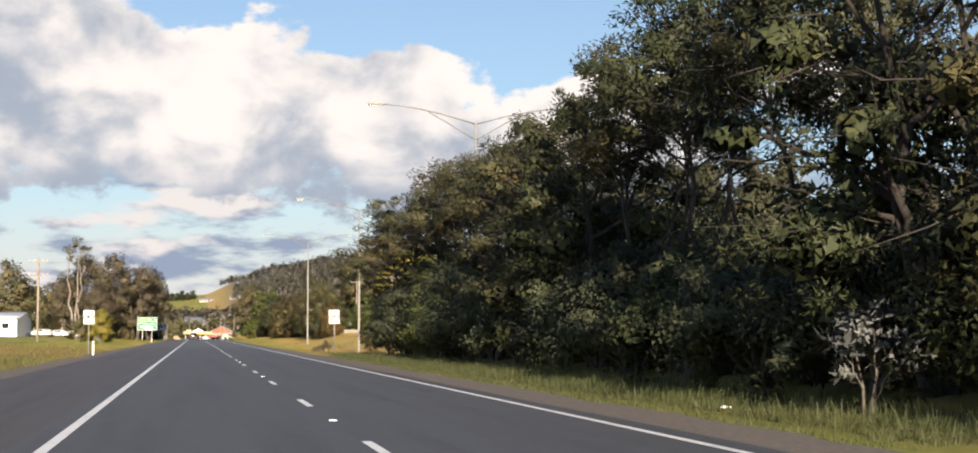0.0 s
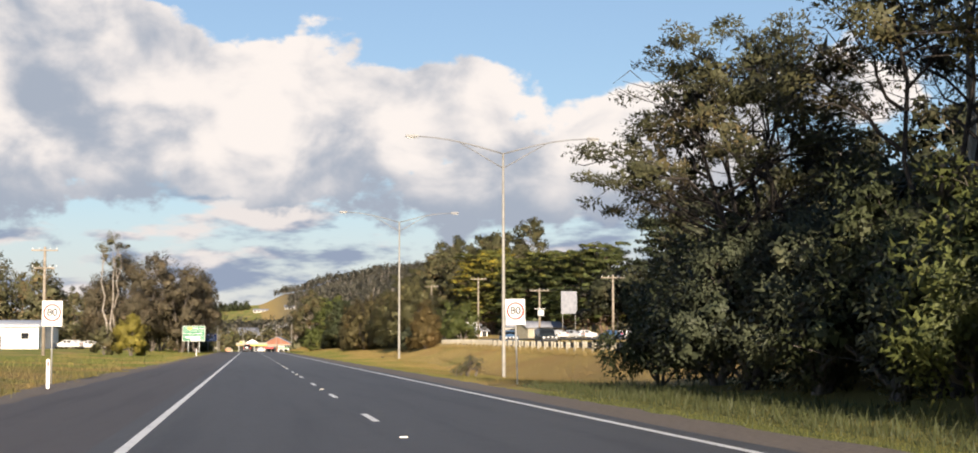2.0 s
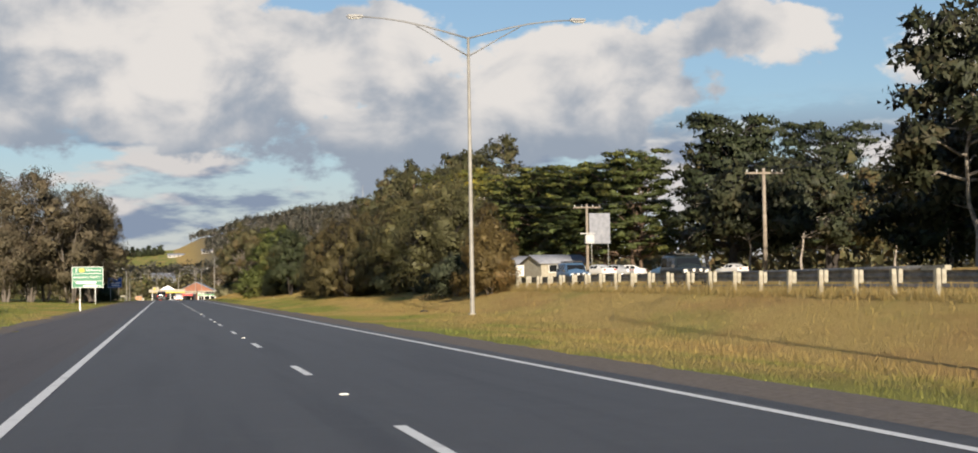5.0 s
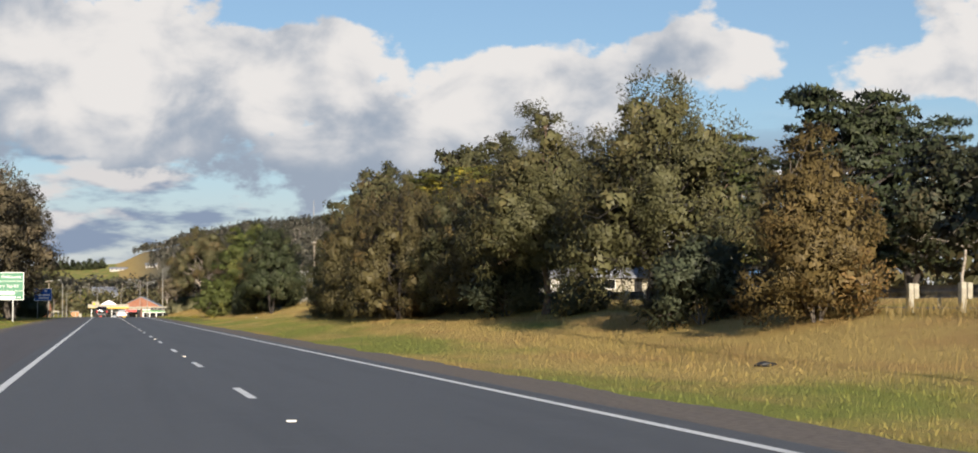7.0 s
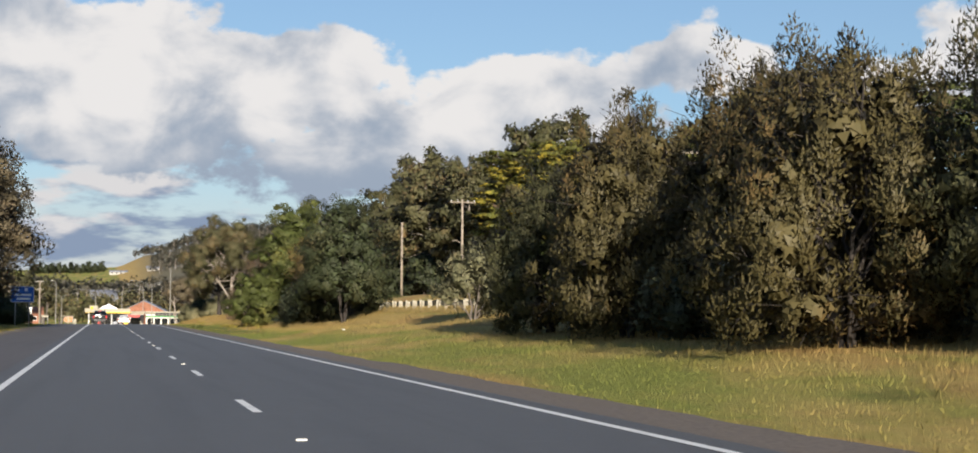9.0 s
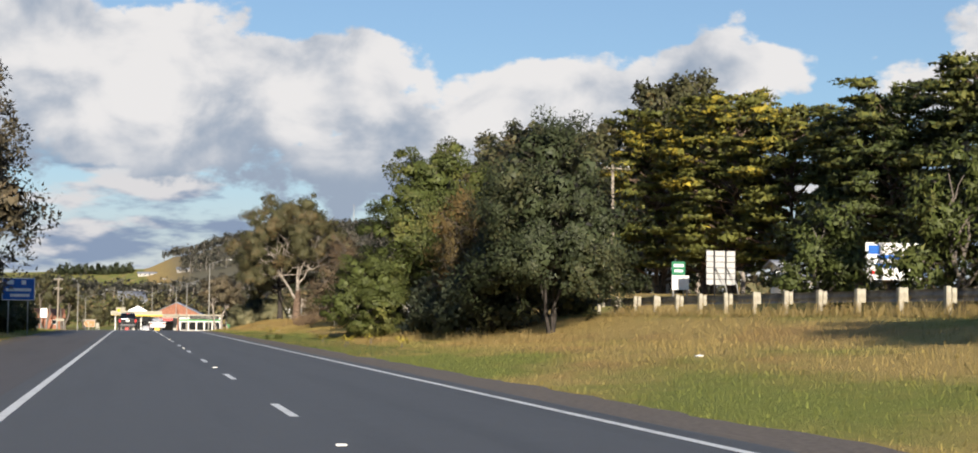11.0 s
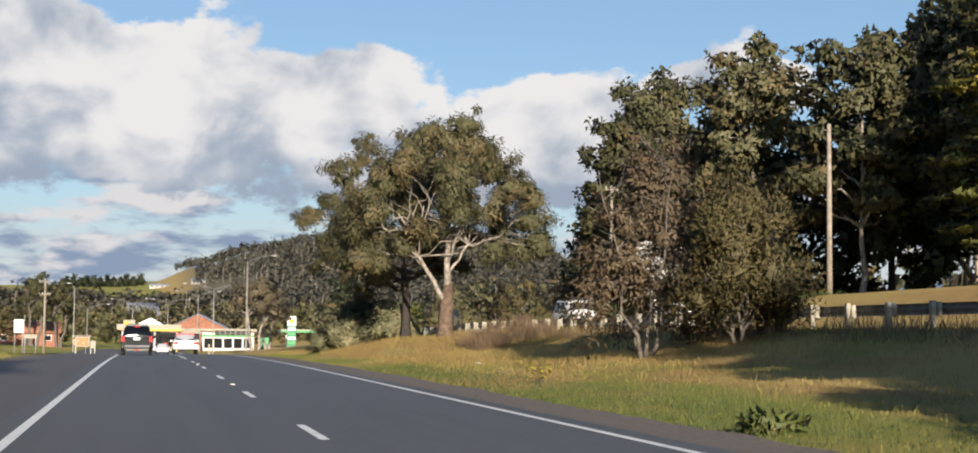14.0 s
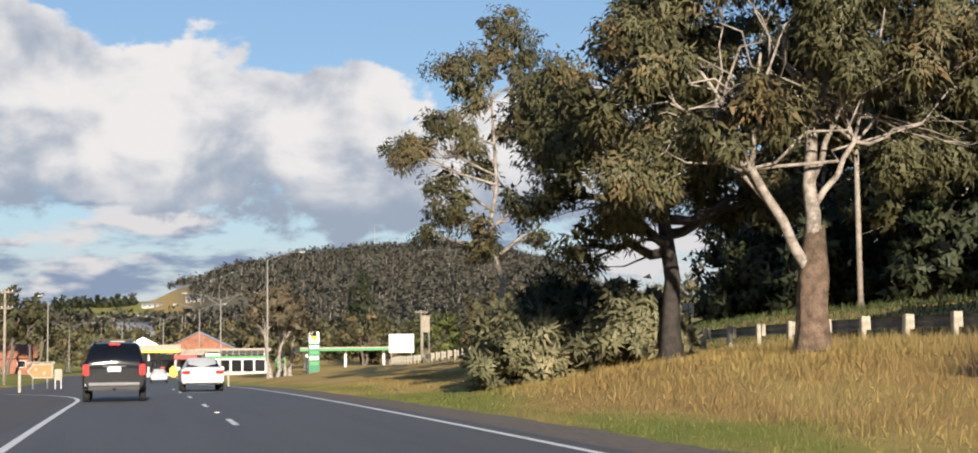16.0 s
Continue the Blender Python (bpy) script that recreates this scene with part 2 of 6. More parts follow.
M = {
    "ground": ground_material(),
    "asphalt": asphalt_material("asphalt", (0.056, 0.058, 0.060), (0.097, 0.100, 0.101), 0.22),
    "old_asphalt": asphalt_material("old_asphalt", (0.058, 0.052, 0.048), (0.10, 0.090, 0.083), 0.22),
    "gravel": material("gravel", (0.11, 0.090, 0.074), (0.20, 0.168, 0.138), 9.0, 0.95, bump=0.5, fine=70, grime=0.12),
    "paint": material("line_paint", (0.55, 0.55, 0.53), (0.80, 0.80, 0.77), 3.0, 0.6, fine=35, spread=(0.25, 0.5), grime=0.4),
    "galv": material("galvanised_steel", (0.32, 0.32, 0.315), (0.46, 0.455, 0.44), 3.0, 0.55, 0.4, fine=25),
    "pole": material("weathered_timber", (0.20, 0.165, 0.125), (0.36, 0.31, 0.25), 4.0, 0.85, bump=0.3),
    "post": material("post_paint", (0.27, 0.245, 0.19), (0.42, 0.39, 0.305), 5.0, 0.75, bump=0.15),
    "rail": material("dull_steel", (0.10, 0.10, 0.10), (0.24, 0.235, 0.23), 2.0, 0.6, 0.4),
    "white": material("white_sheet", (0.70, 0.70, 0.68), (0.82, 0.82, 0.80), 1.5, 0.45),
    "wall": material("pale_render", (0.62, 0.60, 0.56), (0.78, 0.76, 0.72), 1.2, 0.8),
    "red": plain("sign_red", (0.55, 0.03, 0.02), 0.4),
    "black": plain("sign_black", (0.02, 0.02, 0.02), 0.4),
    "green": material("sign_green", (0.005, 0.13, 0.055), (0.01, 0.17, 0.075), 2.0, 0.4),
    "blue": material("sign_blue", (0.01, 0.09, 0.38), (0.015, 0.12, 0.46), 2.0, 0.4),
    "yellow": plain("sign_yellow", (0.80, 0.52, 0.02), 0.45),
    "orange": plain("hoarding_orange", (0.75, 0.22, 0.04), 0.6),
    "dull_orange": material("faded_orange_sheet", (0.42, 0.15, 0.05), (0.52, 0.20, 0.07), 2.0, 0.6),
    "tin": material("corrugated_tin", (0.42, 0.44, 0.47), (0.58, 0.60, 0.62), 1.0, 0.45, 0.35),
    "tile": material("roof_tile", (0.26, 0.11, 0.065), (0.38, 0.18, 0.11), 1.4, 0.85, bump=0.3),
    "brick": material("brickwork", (0.24, 0.10, 0.06), (0.36, 0.17, 0.11), 2.0, 0.9, bump=0.3),
    "slate": material("grey_roof", (0.20, 0.21, 0.24), (0.30, 0.31, 0.34), 1.5, 0.7),
    "bright_green": plain("canopy_green", (0.06, 0.29, 0.09), 0.5),
    "concrete": material("concrete", (0.33, 0.31, 0.28), (0.48, 0.46, 0.42), 1.5, 0.85, bump=0.2),
    "grey_bark": material("grey_bark", (0.09, 0.075, 0.062), (0.18, 0.155, 0.13), 5, 0.9, bump=0.6, fine=30),
    "pale_bark": material("pale_bark", (0.13, 0.108, 0.088), (0.37, 0.325, 0.275), 3.2, 0.75, bump=0.6, fine=14, spread=(0.36, 0.60)),
    "brown_bark": material("brown_bark", (0.062, 0.043, 0.030), (0.185, 0.127, 0.088), 3.5, 0.95, bump=0.9, fine=22),
    "dark_bark": material("dark_bark", (0.026, 0.022, 0.020), (0.062, 0.052, 0.044), 4, 0.95, bump=0.7, fine=25),
    "glass": plain("dark_glass", (0.012, 0.014, 0.016), 0.08),
    "tyre": material("tyre_rubber", (0.012, 0.012, 0.012), (0.03, 0.03, 0.03), 6, 0.85),
    "lamp_grey": plain("weathered_lamp_metal", (0.22, 0.22, 0.22), 0.55, 0.2),
    "sheet": material("weathered_white_sheet", (0.40, 0.40, 0.395), (0.49, 0.49, 0.48), 1.5, 0.5),
    "pole_steel": material("weathered_pole_steel", (0.24, 0.23, 0.205), (0.34, 0.325, 0.29), 2.0, 0.6, 0.15, fine=25),
    "dull_steel": plain("dull_steel", (0.14, 0.14, 0.15), 0.5, 0.3),
    "chrome": plain("bright_metal", (0.62, 0.62, 0.62), 0.25, 0.9),
    "lamp_red": plain("tail_lens", (0.50, 0.012, 0.01), 0.2),
    "lamp_white": plain("clear_lens", (0.75, 0.74, 0.70), 0.15),
    "plastic": plain("black_plastic", (0.02, 0.02, 0.021), 0.55),
    "car_black": plain("black_car_paint", (0.006, 0.007, 0.010), 0.14),
    "car_white": plain("white_car_paint", (0.74, 0.73, 0.70), 0.3),
    "car_silver": plain("silver_car_paint", (0.50, 0.51, 0.52), 0.3, 0.4),
    "car_blue": plain("blue_car_paint", (0.10, 0.19, 0.32), 0.3, 0.2),
    "car_green": plain("dark_car_paint", (0.025, 0.032, 0.034), 0.3),
}
L = {
    "wattle": leaf_material("wattle_leaf", (0.045, 0.064, 0.030), (0.115, 0.133, 0.058), (0.185, 0.170, 0.068)),
    "shrub": leaf_material("shrub_leaf", (0.038, 0.054, 0.026), (0.095, 0.110, 0.048), (0.145, 0.145, 0.066)),
    # belt leaf lightened: a pale veil of glare is put into its colour
    "beltdark": leaf_material("belt_leaf", (0.052, 0.066, 0.040), (0.120, 0.135, 0.076), (0.172, 0.168, 0.092)),
    "dusky": leaf_material("dusky_leaf", (0.090, 0.080, 0.048), (0.195, 0.160, 0.100), (0.245, 0.185, 0.118)),
    "lightgreen": leaf_material("light_leaf", (0.097, 0.123, 0.039), (0.203, 0.217, 0.065), (0.259, 0.246, 0.078)),
    "gum": leaf_material("gum_leaf", (0.090, 0.098, 0.048), (0.205, 0.188, 0.090), (0.285, 0.190, 0.090)),
    "gumdark": leaf_material("gum_leaf_dark", (0.057, 0.065, 0.031), (0.138, 0.133, 0.062), (0.194, 0.145, 0.065)),
    "brown": leaf_material("brown_shrub_leaf", (0.078, 0.072, 0.032), (0.168, 0.136, 0.056), (0.225, 0.146, 0.058)),
    "olive": leaf_material("olive_leaf", (0.076, 0.080, 0.036), (0.162, 0.152, 0.066), (0.210, 0.174, 0.075)),
    "rust": leaf_material("rust_leaf", (0.105, 0.085, 0.034), (0.225, 0.158, 0.058), (0.310, 0.178, 0.060)),
    "red": leaf_material("dry_leaf", (0.112, 0.086, 0.054), (0.220, 0.160, 0.096), (0.300, 0.182, 0.100)),
    "green": leaf_material("green_leaf", (0.056, 0.080, 0.022), (0.148, 0.170, 0.045), (0.225, 0.218, 0.060)),
    "gold": leaf_material("golden_cypress_leaf", (0.085, 0.105, 0.028), (0.25, 0.25, 0.055), (0.66, 0.50, 0.055), patch=0.13),
    "tier": leaf_material("windbreak_leaf", (0.050, 0.074, 0.026), (0.145, 0.172, 0.052), (0.28, 0.265, 0.06), patch=0.13),
    "cypress": leaf_material("cypress_leaf", (0.026, 0.038, 0.021), (0.068, 0.084, 0.039), (0.097, 0.109, 0.046)),
    "deep": leaf_material("deep_gum_leaf", (0.030, 0.039, 0.022), (0.086, 0.094, 0.048), (0.115, 0.098, 0.054)),
    "silver": leaf_material("silver_leaf", (0.12, 0.13, 0.065), (0.32, 0.30, 0.17), (0.46, 0.39, 0.21)),
    "palebloom": leaf_material("pale_bloom", (0.11, 0.12, 0.11), (0.30, 0.31, 0.30)),
    "yellowgreen": leaf_material("yellow_green_leaf", (0.178, 0.174, 0.033), (0.405, 0.334, 0.065), (0.518, 0.392, 0.065)),
    "grass": blade_material(),
    "lush": leaf_material("lush_grass_blade", (0.055, 0.082, 0.026), (0.135, 0.158, 0.052), None, 0.35, 0.35, 0.0),
    "rank": leaf_material("rank_grass_blade", (0.046, 0.062, 0.026), (0.105, 0.118, 0.046), None, 0.3, 0.35, 0.0),
    "straw": leaf_material("dry_grass_blade", (0.27, 0.20, 0.075), (0.40, 0.30, 0.12), None, 0.35, 0.35, 0.0),
    # leaf tone greyed and lightened, so haze over the hill is in the colour
    "forest": leaf_material("far_forest_leaf_haze", (0.165, 0.160, 0.122), (0.195, 0.186, 0.140), (0.210, 0.190, 0.140), 0.4, 0.004, 0.9),
    "dryweed": leaf_material("dry_weed_stem", (0.20, 0.135, 0.080), (0.33, 0.235, 0.145), None, 0.35, 0.35, 0.0),
    "flower": leaf_material("yellow_flower", (0.30, 0.27, 0.04), (0.62, 0.50, 0.07)),
}


# ---- building helpers ----
def knots(v, pts):
    """Smooth-stepped value through (position, value) pairs."""
    if v <= pts[0][0]:
        return pts[0][1]
    for (a, p), (b, q) in zip(pts, pts[1:]):
        if v <= b:
            s = (v - a) / (b - a)
            return p + (q - p) * s * s * (3 - 2 * s)
    return pts[-1][1]


def ease(v, a, b):
    s = min(1.0, max(0.0, (v - a) / (b - a)))
    return s * s * (3 - 2 * s)


BANK = [(0, 0.45), (84, 0.45), (102, -0.30), (134, -0.50), (165, -0.25), (191, 0.10), (252, 0.68), (300, 0.72), (330, 0.38), (362, 0.32), (382, 0.55), (398, 0.42), (412, 0.45), (427, 1.05), (443, 0.35), (500, -0.3), (600, -2.2)]
FENCE = [(0, 0.5), (100, 0.6), (140, 0.8), (200, 1.15), (250, 1.3), (330, 1.55), (390, 1.55), (430, 1.35), (470, 0.85), (520, 0.1), (600, -2.0)]
MOUND = [(0, 0.8), (190, 0.8), (300, 0.8), (380, 1.6), (410, 2.3), (475, 2.3), (560, 0.4)]
RIDGE = [(-700, 26), (-300, 34), (-120, 40), (-30, 43), (5, 46), (42, 58), (95, 72), (149, 81), (204, 86), (260, 89), (306, 85), (350, 75), (400, 49), (470, 30), (600, 25), (1200, 22)]


def road_z(y):
    """The road is level, then dips gently towards the junction."""
    if y < 390:
        return 0.0
    if y < 500:
        return -(y - 390) ** 2 / 12000
    u = min(y - 500, 131)
    return -1.008 - 0.0183 * u + 0.0183 * u * u / 262


def ground_z(x, y):
    """Height of the land beside the road, with the bank, the parallel road and the hills."""
    r = road_z(y)
    if x >= 4.0:
        if x < 12:
            z = r + (knots(y, BANK) - r) * ease(x, 5.6, 12.4)
        elif x < 17.5:
            z = knots(y, BANK) + (knots(y, FENCE) - knots(y, BANK)) * ease(x, 12, 17.5)
        else:
            z = knots(y, FENCE) + knots(y, MOUND) * ease(x, 33 - 4.5 * ease(y, 300, 400), 38 - 3 * ease(y, 300, 400))
    elif x <= -6.8:
        z = r + 0.9 * ease(-x, 9, 34) - 0.10 * ease(-x, 6.8, 8) * (1 - ease(-x, 8, 12))
    else:
        z = r
    z -= 0.05
    if y > 720:
        z += 9 * ease(y, 720, 1000)
    if y > 900:
        z += (knots(x * 1800 / max(y, 900), RIDGE) - 9) * ease(y, 900, 1800) + 1.2 * noise.noise((x * 0.01, y * 0.01, 0))
    return z


def mesh_of(name, verts, faces, mats, smooth=False, puff=None):
    """A mesh from arrays; all faces have the same number of corners."""
    verts, faces = np.asarray(verts, np.float32), np.asarray(faces, np.int32)
    me = bpy.data.meshes.new(name)
    me.vertices.add(len(verts))
    me.vertices.foreach_set("co", verts.ravel())
    k = faces.shape[1]
    me.loops.add(faces.size)
    me.loops.foreach_set("vertex_index", faces.ravel())
    me.polygons.add(len(faces))
    me.polygons.foreach_set("loop_start", np.arange(0, faces.size, k, dtype=np.int32))
    if smooth:
        me.polygons.foreach_set("use_smooth", np.ones(len(faces), bool))
    for m in mats:
        me.materials.append(m)
    if puff is not None:
        me.attributes.new("puff", "FLOAT_VECTOR", "POINT").data.foreach_set("vector", np.asarray(puff, np.float32).ravel())
    me.update(calc_edges=True)
    return me


def join_mesh(name, pieces, mat, smooth=False):
    """One mesh from several (verts, quads) pieces."""
    vs, fs, n = [], [], 0
    for v, f in pieces:
        vs.append(np.asarray(v, float))
        fs.append(np.asarray(f) + n)
        n += len(v)
    return mesh_of(name, np.concatenate(vs), np.concatenate(fs), [mat], smooth)


def part(name, data, mat, parent, label=""):
    """Link a bmesh, or a ready mesh, as one object under a thing or a part."""
    if isinstance(data, bmesh.types.BMesh):
        me = bpy.data.meshes.new(name)
        data.to_mesh(me)
        data.free()
        me.materials.append(mat)
        data = me
    ob = new(name, data)
    ob.parent = parent
    return tagged(ob, label)


def thing(name, label, category, pos=(0, 0, 0), turn=0, group="", kind=""):
    ob = new(name)
    ob.matrix_basis = pose(*pos, 0, 0, turn)
    ob.empty_display_size = 0.2
    return tagged(ob, label, category, group, kind)


def block(cx, cy, cz, sx, sy, sz, bevel=0.0, bm=None, tilt=None):
    """A box with softened edges, about its centre."""
    bm = bm or bmesh.new()
    m = Matrix.Translation((cx, cy, cz))
    if tilt:
        m = m @ tilt
    res = bmesh.ops.create_cube(bm, size=1, matrix=m @ Matrix.Diagonal((sx, sy, sz, 1)))
    if bevel:
        es = {e for v in res["verts"] for e in v.link_edges}
        bmesh.ops.bevel(bm, geom=list(es), offset=bevel, segments=2, affect="EDGES")
    return bm


def tube(pts, radii, sides=6):
    """Quads of a tapered pipe along points."""
    pts = np.asarray(pts, float)
    n = len(pts)
    d = np.gradient(pts, axis=0)
    d /= np.linalg.norm(d, axis=1)[:, None] + 1e-9
    ref = np.array([0.31, 0.95, 0.05]) if abs(d[0][2]) > 0.6 else np.array([0.05, 0.1, 1.0])
    u = np.cross(d, ref)
    u /= np.linalg.norm(u, axis=1)[:, None] + 1e-9
    v = np.cross(d, u)
    a = np.linspace(0, 2 * np.pi, sides, endpoint=False)
    ring = u[:, None, :] * np.cos(a)[None, :, None] + v[:, None, :] * np.sin(a)[None, :, None]
    verts = (pts[:, None, :] + ring * np.asarray(radii, float)[:, None, None]).reshape(-1, 3)
    i = np.arange(n - 1)[:, None] * sides
    j = np.arange(sides)[None, :]
    k = (j + 1) % sides
    f = np.stack([i + j, i + k, i + k + sides, i + j + sides], -1).reshape(-1, 4)
    return verts, f


def rod(name, pts, radii, mat, parent, sides=8, label=""):
    pts = [pts[0]] + list(pts) + [pts[-1]]
    radii = [0.001] + list(radii) + [0.001]
    p = np.asarray(pts, float)
    p[0] += (p[1] - p[2]) * 1e-4
    p[-1] += (p[-2] - p[-3]) * 1e-4
    v, f = tube(p, radii, sides)
    return part(name, mesh_of(name, v, f, [mat], True), mat, parent, label)


def letters(name, text, size, mat, parent, at, label="", bold=0.0):
    """Raised lettering on a sign that faces towards -y."""
    cu = bpy.data.curves.new(name, "FONT")
    cu.body, cu.size, cu.extrude, cu.offset = text, size, 0.004, bold
    cu.align_x, cu.align_y = "CENTER", "CENTER"
    tmp = bpy.data.objects.new(name, cu)
    me = bpy.data.meshes.new_from_object(tmp)
    bpy.data.objects.remove(tmp)
    me.transform(pose(*at, 90, 0, 0))
    me.materials.clear()
    me.materials.append(mat)
    return part(name, me, mat, parent, label)


# ---- ground and roads ----
def make_ground():
    xs = sorted(set([*range(-60, -10, 5), -9.5, -8.4, -7.6, -6.8, -5, 0, 4, 4.6, 5.2, *np.arange(6, 19, 1.0), *range(19, 40, 2), *range(40, 100, 10)]
                    + [-2600, -1800, -1200, -800, -560, -400, -300, -220, -160, -120, -90, -70] + list(range(100, 620, 20)) + [680, 800, 1000, 1400, 2000, 2600]))
    ys = sorted(set([*range(-60, 640, 6), *range(640, 1000, 20), *range(1000, 2000, 30)] + [-900, -500, -300, -200, -140, -100, 2100, 2300, 2700, 3300, 4200]))
    verts = [(x, y, ground_z(x, y) - (0.08 if -6.9 < x < 4.1 and y < 720 else 0)) for y in ys for x in xs]
    n = len(xs)
    faces = [(j * n + i, j * n + i + 1, (j + 1) * n + i + 1, (j + 1) * n + i) for j in range(len(ys) - 1) for i in range(n - 1)]
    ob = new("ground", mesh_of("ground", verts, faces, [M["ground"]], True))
    return tagged(ob, "grassy banks and paddocks rising to wooded hills", "ground", kind="structure")


def strip(name, edges, y0, y1, step, lift, mat):
    """A sealed strip between x edges given along y, following the land."""
    ys = list(np.arange(y0, y1 + 0.1, step))
    verts = []
    for y in ys:
        for x in edges(y):
            verts.append((x, y, (road_z(y) if x < 6 else ground_z(x, y)) + lift))
    n = len(edges(y0))
    faces = [(j * n + i, j * n + i + 1, (j + 1) * n + i + 1, (j + 1) * n + i) for j in range(len(ys) - 1) for i in range(n - 1)]
    return mesh_of(name, verts, faces, [mat], True)


def wander(y, a=0.12):
    return a * noise.noise((y * 0.21, 3.1, 0)) + a * 0.6 * noise.noise((y * 0.9, 7.7, 0))


ground = make_ground()
road = tagged(new("road", strip("road", lambda y: (-3.9, -1.8, 0, 1.8, 4.15 + wander(y, 0.06)), -160, 660, 3, 0.0, M["asphalt"])),
              "dark grey asphalt carriageway with two lanes", "road", kind="structure")
shoulder = tagged(new("pavement_left", strip("pavement_left", lambda y: (-7.2 + wander(y, 0.4) - 14 * ease(y, 448, 500), -3.8), -160, 660, 1.5, -0.006, M["old_asphalt"])),
                  "worn brownish sealed shoulder beside the road", "road shoulder", kind="structure")
verge = tagged(new("pavement_right", strip("pavement_right", lambda y: (4.05, 4.6, 5.3 + wander(y, 0.26)), -160, 640, 0.5, -0.004, M["gravel"])),
               "brown gravel edge between asphalt and grass", "gravel edge", kind="structure")
left_gravel = tagged(new("trim_left", strip("trim_left", lambda y: (-8.3 + wander(y + 50, 0.7), -7.1), -160, 446, 1.0, -0.014, M["gravel"])),
                     "gravel and dirt along the sealed shoulder", "gravel edge", kind="structure")
service_road = tagged(new("road_service", strip("road_service", lambda y: tuple(q - 4.5 * ease(y, 300, 400) for q in (25.0, 28.6, 32.2)), 60, 620, 4, 0.03, M["old_asphalt"])),
                      "parallel sealed road behind the guard fence", "road", kind="structure")


def flat_quad(x0, x1, y0, y1, z):
    v = []
    for y in np.linspace(y0, y1, 2 + int((y1 - y0) / 4)):
        v += [(x0, y, road_z(y) + z), (x1, y, road_z(y) + z)]
    f = [(2 * i, 2 * i + 1, 2 * i + 3, 2 * i + 2) for i in range(len(v) // 2 - 1)]
    return v, f


part("edge_line", join_mesh("edge_line", [flat_quad(3.58, 3.72, -160, 640, 0.006)], M["paint"]), M["paint"], road, "white painted edge line")


def left_line():
    pts = [(-3.5, y) for y in range(-160, 441, 4)] + [(-3.55, 444), (-3.75, 448), (-4.2, 452), (-5.0, 456), (-6.2, 460), (-8.0, 464)]
    v, f = [], []
    for i, (x, y) in enumerate(pts):
        a, b = pts[max(i - 1, 0)], pts[min(i + 1, len(pts) - 1)]
        d = Vector((b[0] - a[0], b[1] - a[1])).normalized()
        v += [(x - d.y * 0.07, y + d.x * 0.07, road_z(y) + 0.007), (x + d.y * 0.07, y - d.x * 0.07, road_z(y) + 0.007)]
    f = [(2 * i, 2 * i + 1, 2 * i + 3, 2 * i + 2) for i in range(len(pts) - 1)]
    return mesh_of("edge_line", v, f, [M["paint"]])


part("edge_line", left_line(), M["paint"], road, "white painted edge line curving into the side road")
dash_mesh = mesh_of("lane_dash", [(-0.06, -1.5, 0.006), (0.06, -1.5, 0.006), (0.062, -0.4, 0.006), (0.06, 1.5, 0.006), (-0.06, 1.5, 0.006), (-0.058, 0.3, 0.006)], [(0, 1, 2, 3, 4, 5)], [M["paint"]])
for i in range(-12, 38):
    y = 26.1 + 12 * i
    part("lane_dash", dash_mesh, M["paint"], road).location = (0, y, road_z(y))
marker_bm = block(0, 0, 0.009, 0.11, 0.09, 0.018, 0.004)
marker_mesh = bpy.data.meshes.new("road_stud")
marker_bm.to_mesh(marker_mesh)
marker_bm.free()
marker_mesh.materials.append(M["lamp_white"])
for i in range(-5, 17):
    y = 26.1 + 12 * (2 * i + 1.5)
    part("road_stud", marker_mesh, M["lamp_white"], road).location = (0, y, road_z(y))


# ---- plants ----
def cluster_points(rng, lobes, count, shell):
    vol = np.array([(l[3] * l[4] * l[5]) ** (2 / 3) for l in lobes])
    share = np.maximum(1, np.round(count * vol / vol.sum())).astype(int)
    out, owner = [], []
    for i, (l, c) in enumerate(zip(lobes, share)):
        d = rng.normal(size=(c, 3))
        d /= np.linalg.norm(d, axis=1)[:, None]
        r = shell + (1 - shell) * rng.random(c) ** 0.7
        out.append(np.array(l[:3]) + d * r[:, None] * np.array(l[3:]) * (1 + 0.08 * rng.normal(size=(c, 1))))
        owner += [i] * c
    return np.concatenate(out), np.array(owner)


def unit(v):
    return v / (np.linalg.norm(v, axis=1)[:, None] + 1e-9)


